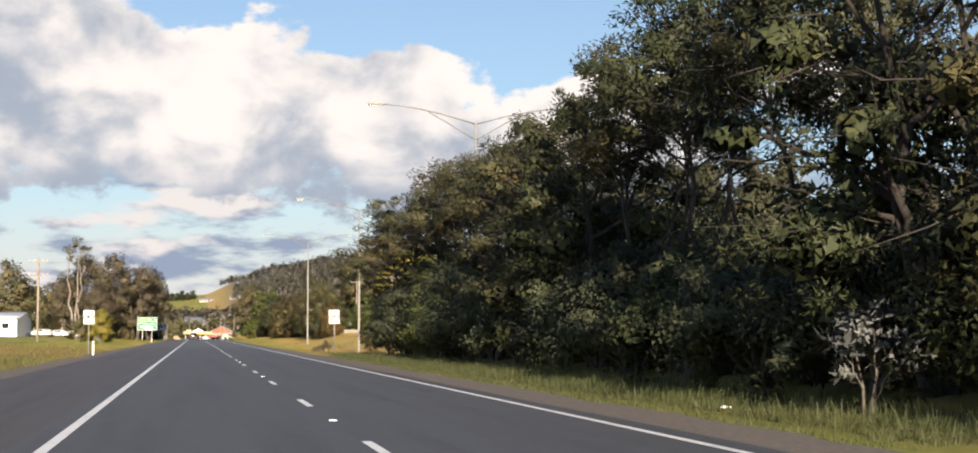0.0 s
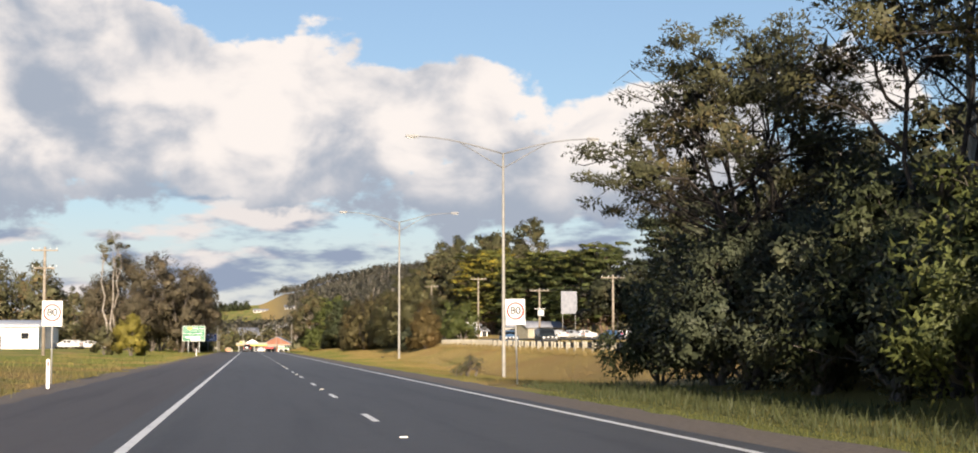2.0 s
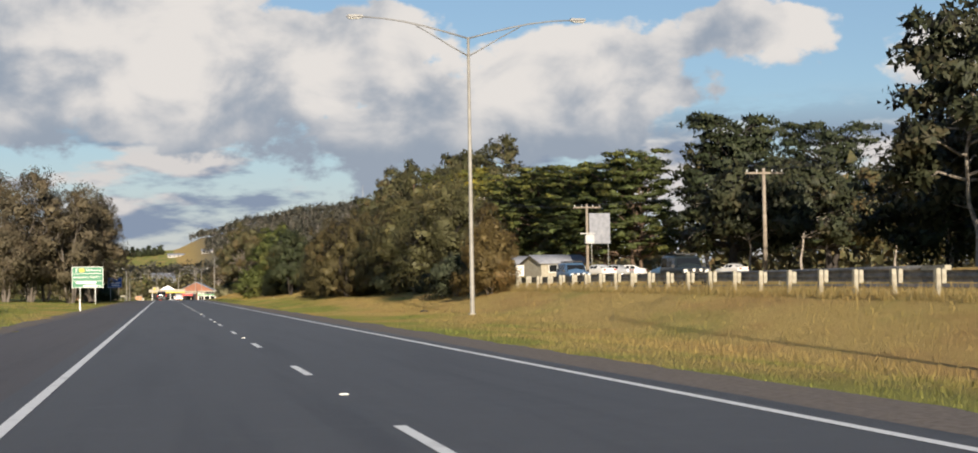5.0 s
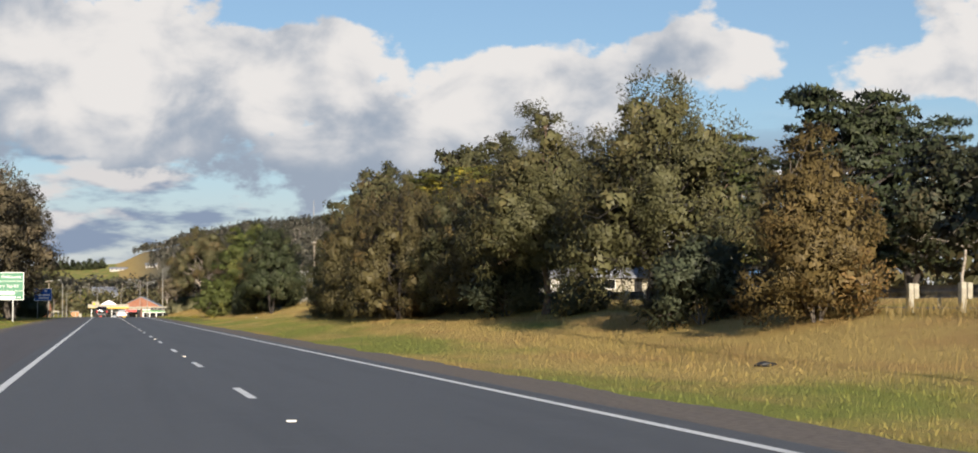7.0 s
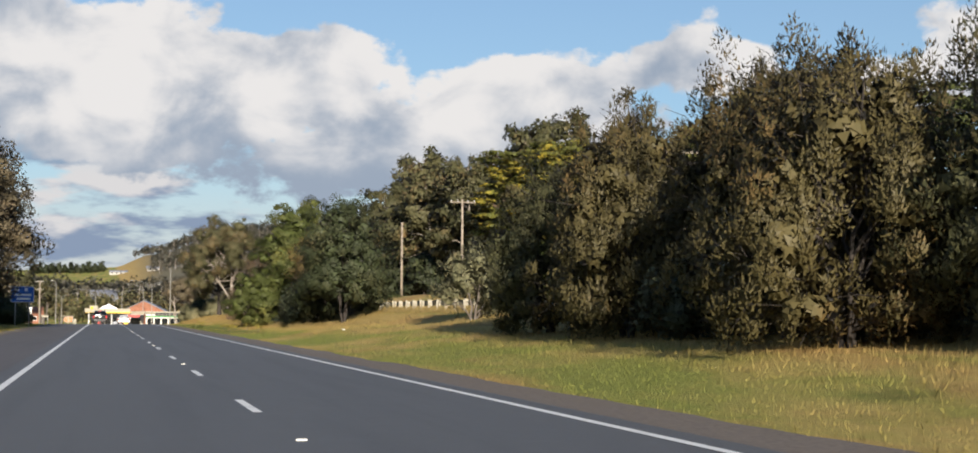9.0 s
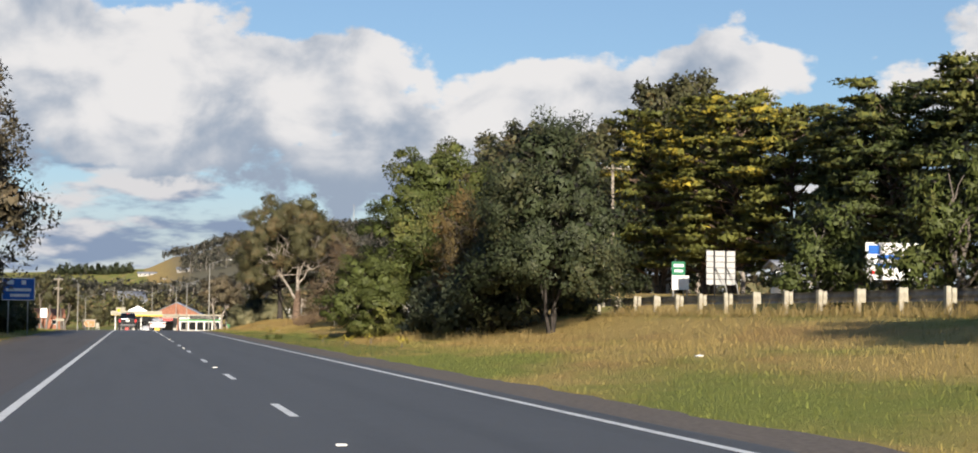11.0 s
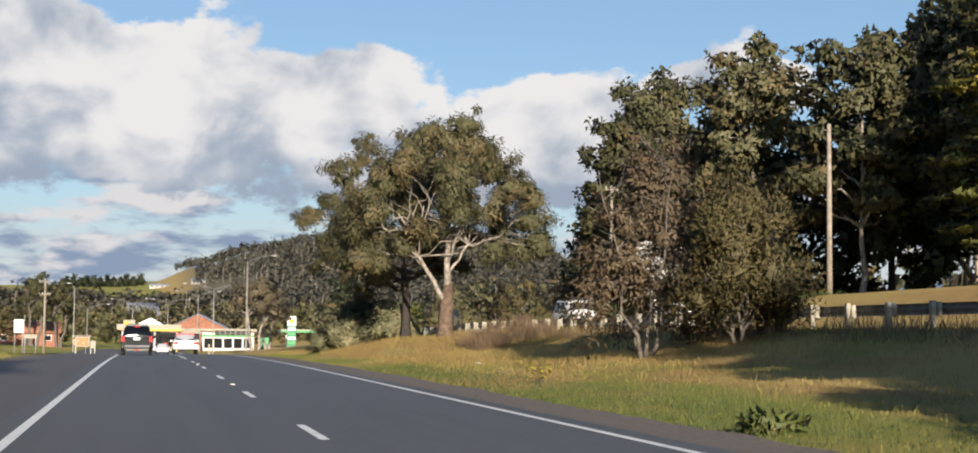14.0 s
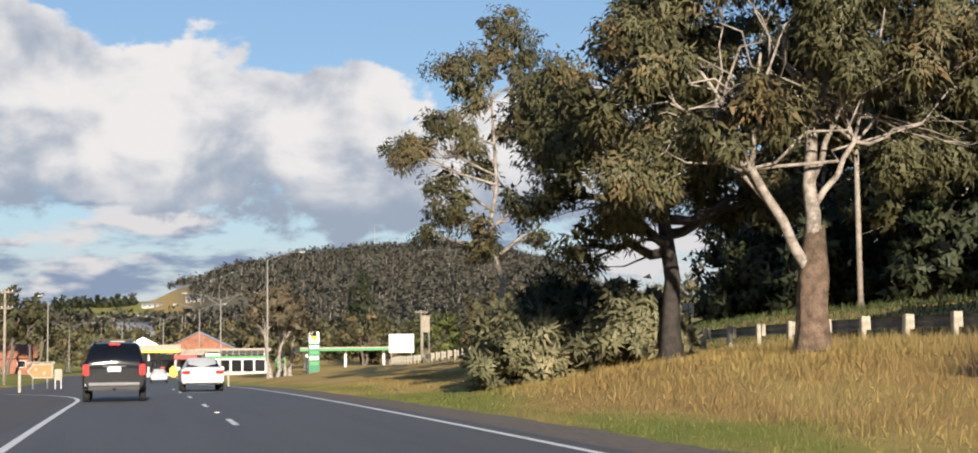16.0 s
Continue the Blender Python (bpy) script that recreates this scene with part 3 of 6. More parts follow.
def leaf_quads(rng, centres, per, size, length, width, flatness, droop, upright=0.0, hearts=None):
    """Small pointed leaves scattered in tufts round the centres, with coarser ones inside; also which way each tuft swells."""
    if length < 0.25:
        length, width = length * 1.15, width * 1.45
    n = len(centres) * per
    c = np.repeat(centres, per, axis=0)
    hearts = centres if hearts is None else hearts
    far = np.repeat(centres - hearts, per, axis=0)
    s = np.repeat(size * (0.5 + 1.0 * rng.random(len(centres))), per)
    d = unit(rng.normal(size=(n, 3)))
    off = d * (rng.random(n) ** 0.45 * s)[:, None]
    off[:, 2] *= flatness
    inner = rng.random(n) < 0.10
    p = c + off - far * (inner * (0.45 + 0.45 * rng.random(n)))[:, None]
    way = d * 0.8 + rng.normal(size=(n, 3)) * 0.6
    way[:, 2] += upright - droop
    if flatness < 0.25:
        way[:, 2] *= 0.3
    way = unit(way)
    side = unit(np.cross(way, rng.normal(size=(n, 3))))
    ln = ((0.6 + 0.8 * rng.random(n)) * np.where(inner, length * 1.2 + min(0.06, length), length))[:, None]
    wd = ((0.6 + 0.8 * rng.random(n)) * np.where(inner, width * 1.5 + 0.03 * min(1.0, length / 0.10), width))[:, None]
    v = np.stack([p - side * wd * 0.62, p + side * wd * 0.62, p + way * ln], 1).reshape(-1, 3)
    puff = unit(d * np.array((0.6, 0.6, 0.6 if flatness > 0.25 else 1.6)) + unit(far) * 0.9 + np.array((0, 0, 0.12)))
    return v, np.arange(n * 3).reshape(-1, 3), np.repeat(puff, 3, axis=0)


def heart_leaves(rng, lobes, s, reach):
    """The shaded inside of each head of foliage: broad sprays that stop the light."""
    vs, ps = [], []
    for l in lobes:
        q = np.array(l[3:])
        if q.mean() < 0.6:
            continue
        each = int(min(150, 6 + 7.5 * (reach * q.mean() / s) ** 2))
        d = unit(rng.normal(size=(each, 3)))
        c = np.array(l[:3]) + d * q * (reach * (0.55 + 0.45 * rng.random((each, 1))))
        a = unit(np.cross(d + rng.normal(size=(each, 3)) * 0.35, rng.normal(size=(each, 3))))
        b = unit(np.cross(d + rng.normal(size=(each, 3)) * 0.35, a))
        w = s * (0.6 + 0.6 * rng.random((each, 1)))
        vs.append(np.stack([c - a * w - b * w * 0.5, c + a * w - b * w * 0.5, c + b * w], 1).reshape(-1, 3))
        ps.append(np.repeat(unit(d + np.array((0, 0, 0.1))), 3, axis=0))
    return (np.concatenate(vs), np.concatenate(ps)) if vs else (np.zeros((0, 3)), np.zeros((0, 3)))


def bend(rng, a, b, n, sag, wob):
    t = np.linspace(0, 1, n)[:, None]
    p = a + (b - a) * t
    ln = np.linalg.norm(b - a)
    p[:, 2:] += sag * ln * (t * (1 - t))
    p[1:-1] += rng.normal(size=(n - 2, 3)) * wob * ln
    return p


def tree(name, label, pos, lobes, leaf, bark, trunk_r=0.16, stems=1, count=110, tuft=0.55, per=110, length=0.20, width=0.075,
         flatness=0.75, droop=0.25, shell=0.45, seed=0, fork=0.35, sides=6, upright=0.0, bare=0, category="tree", spread=0.16, sink=0.25, group="", twigs=2, lean=0.5, core=0.45):
    """A plant: tapered stems and limbs to each lobe of the crown, twigs to each tuft, and many small leaves."""
    rng = np.random.default_rng(1000 + seed)
    x, y = pos[0], pos[1]
    z = pos[2] if len(pos) > 2 else ground_z(x, y)
    ob = thing(name, label, category, (x, y, z), group=group)
    tufts, owner = cluster_points(rng, lobes, count, shell)
    low = 0.12
    tufts[:, 2] = np.maximum(tufts[:, 2], low)
    wood = []
    top = max(l[2] for l in lobes)
    mean = np.mean([l[:3] for l in lobes], axis=0)
    for s in range(stems):
        ang = 2 * np.pi * s / stems + rng.random()
        foot = np.array([math.cos(ang), math.sin(ang), 0]) * (0 if stems == 1 else trunk_r * 1.4)
        foot[2] = -sink
        crest = np.array([mean[0] * lean, mean[1] * lean, top * (1.0 if stems == 1 else 0.88)]) + np.array([math.cos(ang), math.sin(ang), 0]) * (0 if stems == 1 else spread * top)
        line = bend(rng, foot, crest, 8, 0.0, 0.018)
        rad = trunk_r * (1.25 - np.linspace(0, 1, 8) ** 0.8 * 1.05)
        rad[0] *= 1.25
        wood.append(tube(line, rad, sides))
        if s == 0:
            lines = [(line, rad)]
        else:
            lines.append((line, rad))
    for i, l in enumerate(lobes):
        line, rad = lines[i % len(lines)]
        t = min(0.92, max(fork, (l[2] - l[5] * 0.9) / max(top, 0.1)))
        k = t * (len(line) - 1)
        a = line[int(k)] + (line[min(int(k) + 1, len(line) - 1)] - line[int(k)]) * (k - int(k))
        r0 = trunk_r * max(0.22, 0.95 - 0.75 * t)
        goal = np.array(l[:3]) + np.array([0, 0, l[5] * 0.35])
        limb = bend(rng, a, goal, 6, 0.10, 0.035)
        lr = np.linspace(r0, r0 * 0.28, 6)
        wood.append(tube(limb, lr, max(5, sides - 2)))
        for c in tufts[owner == i][::twigs]:
            q = rng.random() * 0.75 + 0.15
            kk = q * 5
            a2 = limb[int(kk)] + (limb[min(int(kk) + 1, 5)] - limb[int(kk)]) * (kk - int(kk))
            wood.append(tube(bend(rng, a2, c, 3, 0.05, 0.06), [r0 * 0.24, r0 * 0.14, 0.006], 3))
        for _ in range(bare):
            d = rng.normal(size=3)
            d /= np.linalg.norm(d)
            end = np.array(l[:3]) + d * np.array(l[3:]) * 1.05
            a2 = limb[rng.integers(1, 5)]
            wood.append(tube(bend(rng, a2, end, 4, 0.03, 0.07), [r0 * 0.22, r0 * 0.14, 0.014, 0.005], 3))
    stalks = part("trunk", join_mesh("trunk", wood, bark, True), bark, ob)
    if category == "weed":
        tagged(stalks, kind="stuff")
    hearts = np.array([l[:3] for l in lobes])[owner] * 0.7 + mean * 0.3
    v, f, puff = leaf_quads(rng, tufts, per, tuft, length, width, flatness, droop, upright, hearts)
    if core:
        hv, hp = heart_leaves(rng, lobes, 0.05 + 0.8 * length, core)
        hv[:, 2] = np.maximum(hv[:, 2], 0.02)
        v, puff = np.concatenate([v, hv]), np.concatenate([puff, hp])
        f = np.arange(len(v)).reshape(-1, 3)
    part("crown", mesh_of("crown", v, f, [leaf], puff=puff), leaf, ob)
    return ob


def dome(r, h, n, seed, base=0.3, jitter=0.3):
    """Lobes that fill a rounded bush from the ground up."""
    rng = np.random.default_rng(seed)
    out = []
    for i in range(n):
        t = (i + 0.5) / n
        a = i * 2.4 + rng.random()
        zz = base + (h - base) * (0.12 + 0.76 * t)
        rr = r * (0.62 * math.sqrt(max(0.05, 1 - (t * 0.98) ** 2)))
        s = r * (0.52 - 0.16 * t) * (1 + jitter * (rng.random() - 0.5))
        out.append((math.cos(a) * rr, math.sin(a) * rr, zz, s, s, s * 0.85))
    return out


def spire(r, h, n, seed, base=0.2):
    """Lobes of a pointed bush: widest low down."""
    rng = np.random.default_rng(seed)
    out = []
    for i in range(n):
        t = (i + 0.5) / n
        a = i * 2.4 + rng.random()
        rr = r * (1 - t) ** 0.7 * 0.55
        s = r * (0.60 - 0.38 * t)
        out.append((math.cos(a) * rr, math.sin(a) * rr, base + (h - base - s * 0.6) * t + s * 0.3, s, s, s * 0.9))
    return out


def canopy(r, z0, z1, n, seed, s=0.36, flat=0.55):
    """Separate rounded heads of foliage held up on limbs, with gaps."""
    rng = np.random.default_rng(seed)
    out = []
    for i in range(n):
        t = (i + 0.5) / n
        a = i * 2.399 + rng.random() * 0.5
        rr = r * math.sqrt(1 - t * 0.85) * (0.55 + 0.35 * rng.random())
        ss = r * s * (0.8 + 0.4 * rng.random())
        out.append((math.cos(a) * rr, math.sin(a) * rr, z0 + (z1 - z0 - ss * flat) * t, ss, ss, ss * flat))
    return out


def layered(r, h, n, seed, z0=1.5):
    """Flat, tiered boughs of a cypress."""
    rng = np.random.default_rng(seed)
    out = []
    for i in range(n):
        t = (i + 0.5) / n
        a = i * 2.399 + rng.random()
        rr = r * (0.45 + 0.55 * rng.random()) * (1 - 0.40 * t ** 3)
        s = r * (0.24 + 0.14 * rng.random())
        out.append((math.cos(a) * rr, math.sin(a) * rr, z0 + (h - z0) * t, s, s, 0.05 * r + 0.12))
    return out


# ---- trees and shrubs: the dense belt at the start ----
rs = random.Random(7)
DENSE = "dense dark olive shrub growing along the grass verge"
TALL = "tall dark wattle with open crooked limbs above shrubs"
for i, y in enumerate([18, 23, 28, 33, 38, 43, 48, 53, 58, 62, 66, 70, 74, 78, 82, 86]):
    h = 2.8 + 0.8 * ease(y, 44, 56) + 1.1 * rs.random() - 0.5 * ease(y, 72, 80)
    r = 2.0 + 0.4 * rs.random()
    x = 9.3 + 0.5 * rs.random()
    tree("shrub", DENSE, (x, y), dome(r, h, 12, i), L["beltdark" if i % 3 else "shrub"], M["grey_bark"], 0.08, 3, 105, 0.48, 150, 0.10, 0.034, 0.7, 0.15, 0.5, seed=i, fork=0.12,
         category="shrub", group="shrubs of the roadside belt", twigs=4)
for i, (y, h) in enumerate([(15, 9.2), (21, 9.6), (27, 9.4), (33, 9.6), (39, 9.3), (44, 8.6), (49, 8.8), (54, 8.6), (59, 8.9), (64, 9.3), (69, 9.3), (73.5, 9.6)]):
    r = (3.6 if y < 52 or y > 72 else 3.0) + 0.6 * rs.random()
    x = (9.4 if y > 72 else 10.4) + 1.2 * rs.random() - 0.9 * (1 - ease(y, 44, 60))
    near = 24 < y < 41
    airy = near or y > 62
    lob = canopy(r, h * (0.60 if near else 0.58 if airy else 0.40), h, 24 if near else 22 if airy else 15, 50 + i, 0.26 if airy else 0.32, 0.55) + ([] if airy else dome(r * 0.85, h * 0.62, 7, 80 + i, 1.0))
    tree("wattle_tree", TALL, (x, y), lob, L["shrub" if i % 2 and y < 62 else "gumdark"], M["dark_bark"], 0.085 if airy else 0.14, 3 if airy else 2, 190 if near else 180 if airy else 150, 0.42, 105, 0.10, 0.028, 0.6, 0.0, 0.3,
         seed=60 + i, bare=9 if airy else 4, group="tall trees of the roadside belt", twigs=2 if airy else 4, core=0 if airy else 0.45)
for i, (x, y, h) in enumerate([(14.5, 24, 3.6), (15.0, 34, 3.6), (15.5, 42, 3.8), (14.5, 50, 4.0), (14.5, 58, 5.0), (14.0, 66, 5.6), (13.5, 74, 5.0), (13.0, 16, 9.0), (12.0, 24, 6.5), (12.6, 80, 4.6), (12.8, 86, 3.8)]):
    tree("wattle_tree", "dark wattle closing the back of the belt", (x, y), dome(3.6, h, 12, 560 + i, 0.4), L["beltdark"], M["dark_bark"], 0.16, 2, 75, 0.75, 75, 0.26, 0.10, 0.8, 0.1, 0.4, seed=560 + i, group="back of the roadside belt", twigs=4)
tree("wattle_tree", "spreading umbrella-shaped wattle with bare lower limbs", (9.3, 82.0),
     canopy(4.3, 4.0, 8.6, 30, 5, 0.30, 0.45), L["gumdark"], M["dark_bark"], 0.10, 4, 330, 0.32, 95, 0.09, 0.025, 0.5, 0.0, 0.3, seed=90, bare=7, twigs=1, core=0)
tree("shrub", "rounded light green shrub at the edge of the belt", (9.0, 69.5), dome(1.7, 4.0, 10, 33), L["lightgreen"], M["grey_bark"], 0.06, 3, 90, 0.42, 150, 0.11, 0.038,
     0.8, 0.2, 0.5, seed=91, fork=0.1, category="shrub")
tree("shrub", "low grey-green shrub where the belt ends", (9.2, 90.0), dome(1.5, 2.6, 7, 35), L["shrub"], M["grey_bark"], 0.05, 3, 60, 0.40, 150, 0.11, 0.036,
     0.8, 0.2, 0.5, seed=92, fork=0.1, category="shrub")
tree("shrub", "small shrub with pale bleached sprays beside the belt", (7.7, 19.2), dome(0.75, 1.6, 6, 36, 0.5), L["palebloom"], M["grey_bark"], 0.03, 3, 24, 0.24, 40, 0.10, 0.03,
     0.5, -0.2, 0.5, seed=93, fork=0.1, category="shrub", core=0)

# behind the start of the drive: unseen trees added to shade the belt
for i, (x, y, h) in enumerate([(-17, -110, 16), (-15, -76, 16), (-15, -44, 16), (-16, -8, 16), (-24, 30, 16), (14, -78, 15), (13, -58, 15), (12, -42, 13), (14, -32, 13), (11.5, -23, 12), (13.5, -15, 12), (10.5, -8, 11.5)]):
    tree("gum_tree", "tall broad gum added out of view to shade the belt", (x, y), canopy(5.0, 2.5, h, 14, 100 + i, 0.42, 0.7), L["gumdark"], M["grey_bark"], 0.3, 1, 60, 1.2, 36, 0.55, 0.26,
         0.8, 0.3, 0.3, seed=100 + i, group="roadside trees behind the start", twigs=4)

# ---- the clump past the second open stretch ----
tree("conical_bush", "dense pointed bush with rust-brown and olive leaves beside the guard fence", (15.7, 208.5), spire(2.15, 4.9, 20, 41), L["rust"], M["grey_bark"], 0.05, 2, 190, 0.36, 200,
     0.085, 0.028, 0.9, -0.3, 0.55, seed=110, fork=0.08, category="bush", twigs=5)
tree("wattle_tree", "tall pale feathery wattle with ascending sprays", (15.4, 219.5), dome(3.6, 7.8, 24, 42, 0.6), L["olive"], M["dark_bark"], 0.10, 3, 290, 0.46, 150,
     0.10, 0.026, 1.2, -0.4, 0.4, seed=111, bare=4)
tree("gum_tree", "young drooping gum with a brown trunk", (15.3, 233.0), dome(3.5, 7.0, 20, 43, 2.0) + [(0.2, 0, 7.1, 1.3, 1.3, 1.0), (0, 0.2, 7.9, 0.9, 0.9, 0.8)] + [(-0.8, -1.2, 2.7, 1.3, 1.2, 0.9), (-2.3, -0.6, 2.9, 1.2, 1.2, 0.9), (1.4, -1.0, 2.9, 1.2, 1.2, 0.8), (2.9, -0.5, 3.6, 1.2, 1.2, 1.0), (3.2, -0.4, 5.0, 1.2, 1.2, 1.0), (-0.9, -1.6, 3.5, 1.3, 1.2, 1.0), (-0.2, -2.0, 2.6, 1.1, 1.0, 0.8)], L["olive"], M["brown_bark"], 0.13, 1, 370, 0.48, 165, 0.13, 0.027, 0.9, 0.7, 0.4, seed=112, bare=3)
for i, (x, y, r, h, lf) in enumerate([(15.2, 240.5, 2.9, 6.7, "brown"), (12.4, 249.5, 3.0, 6.4, "brown"), (13.6, 255.0, 3.2, 7.4, "brown"),
                                      (14.8, 246.0, 2.8, 6.8, "gumdark"), (15.6, 262.0, 3.2, 7.4, "brown"), (14.0, 268.0, 2.6, 6.4, "brown"), (12.2, 262.5, 2.7, 6.8, "brown"), (12.6, 272.0, 2.4, 5.6, "gumdark")]):
    spray = [(0.75 * r * math.cos(q * 2.4) * (q / 9) ** 0.5, 0.75 * r * math.sin(q * 2.4) * (q / 9) ** 0.5, h * (0.93 - 0.025 * q), 0.3, 0.3, 0.5) for q in range(9)]
    tree("tea_tree", "dense bushy tree of upright brown and olive sprays", (x, y), dome(r, h * 0.94, 17, 120 + i, 0.2) + spray + [(0.5 * r * math.cos(q * 1.57 + 0.6), 0.5 * r * math.sin(q * 1.57 + 0.6), 0.75, 0.45 * r, 0.45 * r, 0.65) for q in range(4)], L[lf], M["dark_bark"], 0.07, 3, 360, 0.27, 115, 0.10, 0.026,
         1.7, -0.8, 0.5, seed=120 + i, fork=0.1, bare=2, upright=0.3, group="bushy trees of the clump", twigs=3)
tree("shrub", "rounded silvery grey shrub on the bank", (14.8, 293.0), dome(2.0, 3.4, 9, 47, 0.2), L["silver"], M["grey_bark"], 0.06, 3, 100, 0.36, 110, 0.12, 0.035, 1.0, -0.4, 0.5, seed=130, fork=0.1, category="shrub")
for i, (x, y, r, h) in enumerate([(32.5, 306, 3.0, 7.2), (31.5, 318, 2.6, 5.5), (33, 332, 3.4, 8.2), (32, 344, 2.6, 6.0)]):
    tree("wattle_tree", "rounded olive wattle behind the parallel road", (x, y), dome(r, h, 9, 140 + i), L["green"], M["grey_bark"], 0.12, 2, 80, 0.65, 90, 0.26, 0.1, 0.8, 0.2, 0.5, seed=140 + i, fork=0.15)

for i, (x, y, r, h) in enumerate([(15.0, 214.8, 1.6, 2.6), (15.8, 229.5, 0.9, 1.1), (14.6, 237.0, 1.8, 2.8), (16.0, 246.0, 1.7, 2.4), (14.8, 251.0, 2.0, 3.0), (13.4, 258.5, 1.9, 2.6), (14.6, 265.0, 1.8, 2.6)]):
    tree("shrub", "low dark undergrowth beneath the bushy trees", (x, y), dome(r, h, 8, 580 + i, 0.05), L["beltdark"], M["grey_bark"], 0.04, 3, 60, 0.5, 110, 0.17, 0.05, 0.8, 0.0, 0.5, seed=580 + i, fork=0.08, category="shrub", group="undergrowth of the clump", twigs=3)

# ---- the green clump ----
tree("blackwood_tree", "large round-headed tree with dense fresh green foliage", (14.1, 354.5), dome(4.3, 10.2, 24, 51, 0.8, 0.25) + [(-1.5, -0.8, 8.6, 1.3, 1.3, 1.0), (0.8, 0.5, 9.3, 1.2, 1.2, 0.9), (-3.2, -0.9, 5.2, 1.2, 1.2, 1.0), (-2.8, -1.2, 6.9, 1.0, 1.0, 0.8), (1.1, 0, 9.9, 1.1, 1.1, 0.8), (2.4, 0.2, 8.4, 1.3, 1.3, 1.0), (3.2, -0.3, 6.6, 1.2, 1.2, 1.0)],
     L["green"], M["grey_bark"], 0.16, 1, 240, 0.62, 270, 0.12, 0.045, 0.7, 0.25, 0.62, seed=150, twigs=4)
tree("blackwood_tree", "low rounded offshoot of dense green foliage reaching the grass", (10.0, 352.5), [(a, b, max(c, 1.5), e, f, g) for a, b, c, e, f, g in dome(2.4, 4.6, 16, 52, 0.6, 0.4)] + [(0.5 * math.cos(q * 1.05), 0.5 * math.sin(q * 1.05), 0.6, 0.7, 0.7, 0.5) for q in range(6)], L["green"], M["grey_bark"], 0.05, 2, 150, 0.42, 260, 0.09, 0.036, 0.6, 0.25, 0.6,
     seed=151, fork=0.1, twigs=4)
tree("tea_tree", "thin reddish-brown tree with dry feathery twigs", (13.8, 344.5), canopy(2.3, 2.0, 7.3, 13, 53, 0.36, 0.9), L["rust"], M["grey_bark"], 0.07, 3, 150, 0.42, 85, 0.13, 0.02, 1.4, -0.6, 0.3, seed=152, bare=9, twigs=1, core=0)
tree("wattle_tree", "dark multi-stemmed wattle with spreading lower boughs", (14.1, 329.6), dome(3.7, 8.7, 24, 54, 0.9, 0.3) + [(-2.2, -0.8, 2.6, 1.2, 1.2, 0.9), (-2.6, 1.0, 1.8, 1.2, 1.2, 0.9), (1.8, -1.2, 2.9, 1.1, 1.1, 0.8), (0.5, 0.2, 7.8, 1.2, 1.2, 0.8)], L["shrub"], M["dark_bark"], 0.06, 5, 290, 0.46, 140,
     0.13, 0.035, 0.9, -0.1, 0.5, seed=153, bare=3, twigs=3)
tree("wattle_tree", "dark dense wattle beside the guard fence", (16.2, 342.5), dome(3.0, 8.0, 16, 55, 0.3), L["shrub"], M["dark_bark"], 0.09, 2, 140, 0.62, 130, 0.16, 0.05, 0.8, 0.0, 0.5, seed=154, twigs=4)

for i, (x, y, r, h) in enumerate([(15.6, 347.5, 2.4, 5.0), (13.2, 337.5, 1.9, 3.6), (16.2, 354.5, 2.2, 4.6), (15.6, 336.5, 2.2, 5.4), (13.2, 348.5, 1.7, 2.8)]):
    tree("shrub", "dark undergrowth filling the shade of the green clump", (x, y), dome(r, h, 9, 600 + i, 0.05), L["beltdark"], M["grey_bark"], 0.05, 3, 75, 0.6, 100, 0.21, 0.085, 0.8, 0.0, 0.5, seed=600 + i, fork=0.08, category="shrub", group="undergrowth of the green clump", twigs=3)

# ---- the reddish tree and the big gums ----
tree("gum_tree", "sparse gum with dry reddish-brown leaves and many pale stems", (13.2, 390.0), spire(2.9, 6.9, 16, 61, 0.8) + [(0.8, 0, 6.3, 1.1, 1.1, 0.9)], L["red"], M["grey_bark"], 0.06, 4, 190, 0.42, 62,
     0.15, 0.036, 0.9, 0.6, 0.3, seed=160, bare=9, spread=0.28, twigs=1, core=0)
tree("tea_tree", "bushy brown-green tea tree beside the guard fence", (15.2, 387.0), dome(2.0, 5.0, 14, 62, 0.3), L["brown"], M["grey_bark"], 0.06, 3, 170, 0.42, 130, 0.13, 0.032, 1.5, -0.6, 0.5, seed=161, fork=0.1, bare=2, twigs=4)
tree("shrub", "dark green rounded shrub behind the guard fence", (19.0, 411.5), dome(1.15, 3.9, 9, 63, 0.2), L["shrub"], M["grey_bark"], 0.06, 3, 90, 0.42, 110, 0.14, 0.04, 0.9, 0.0, 0.5, seed=162, fork=0.1, twigs=4, category="shrub")


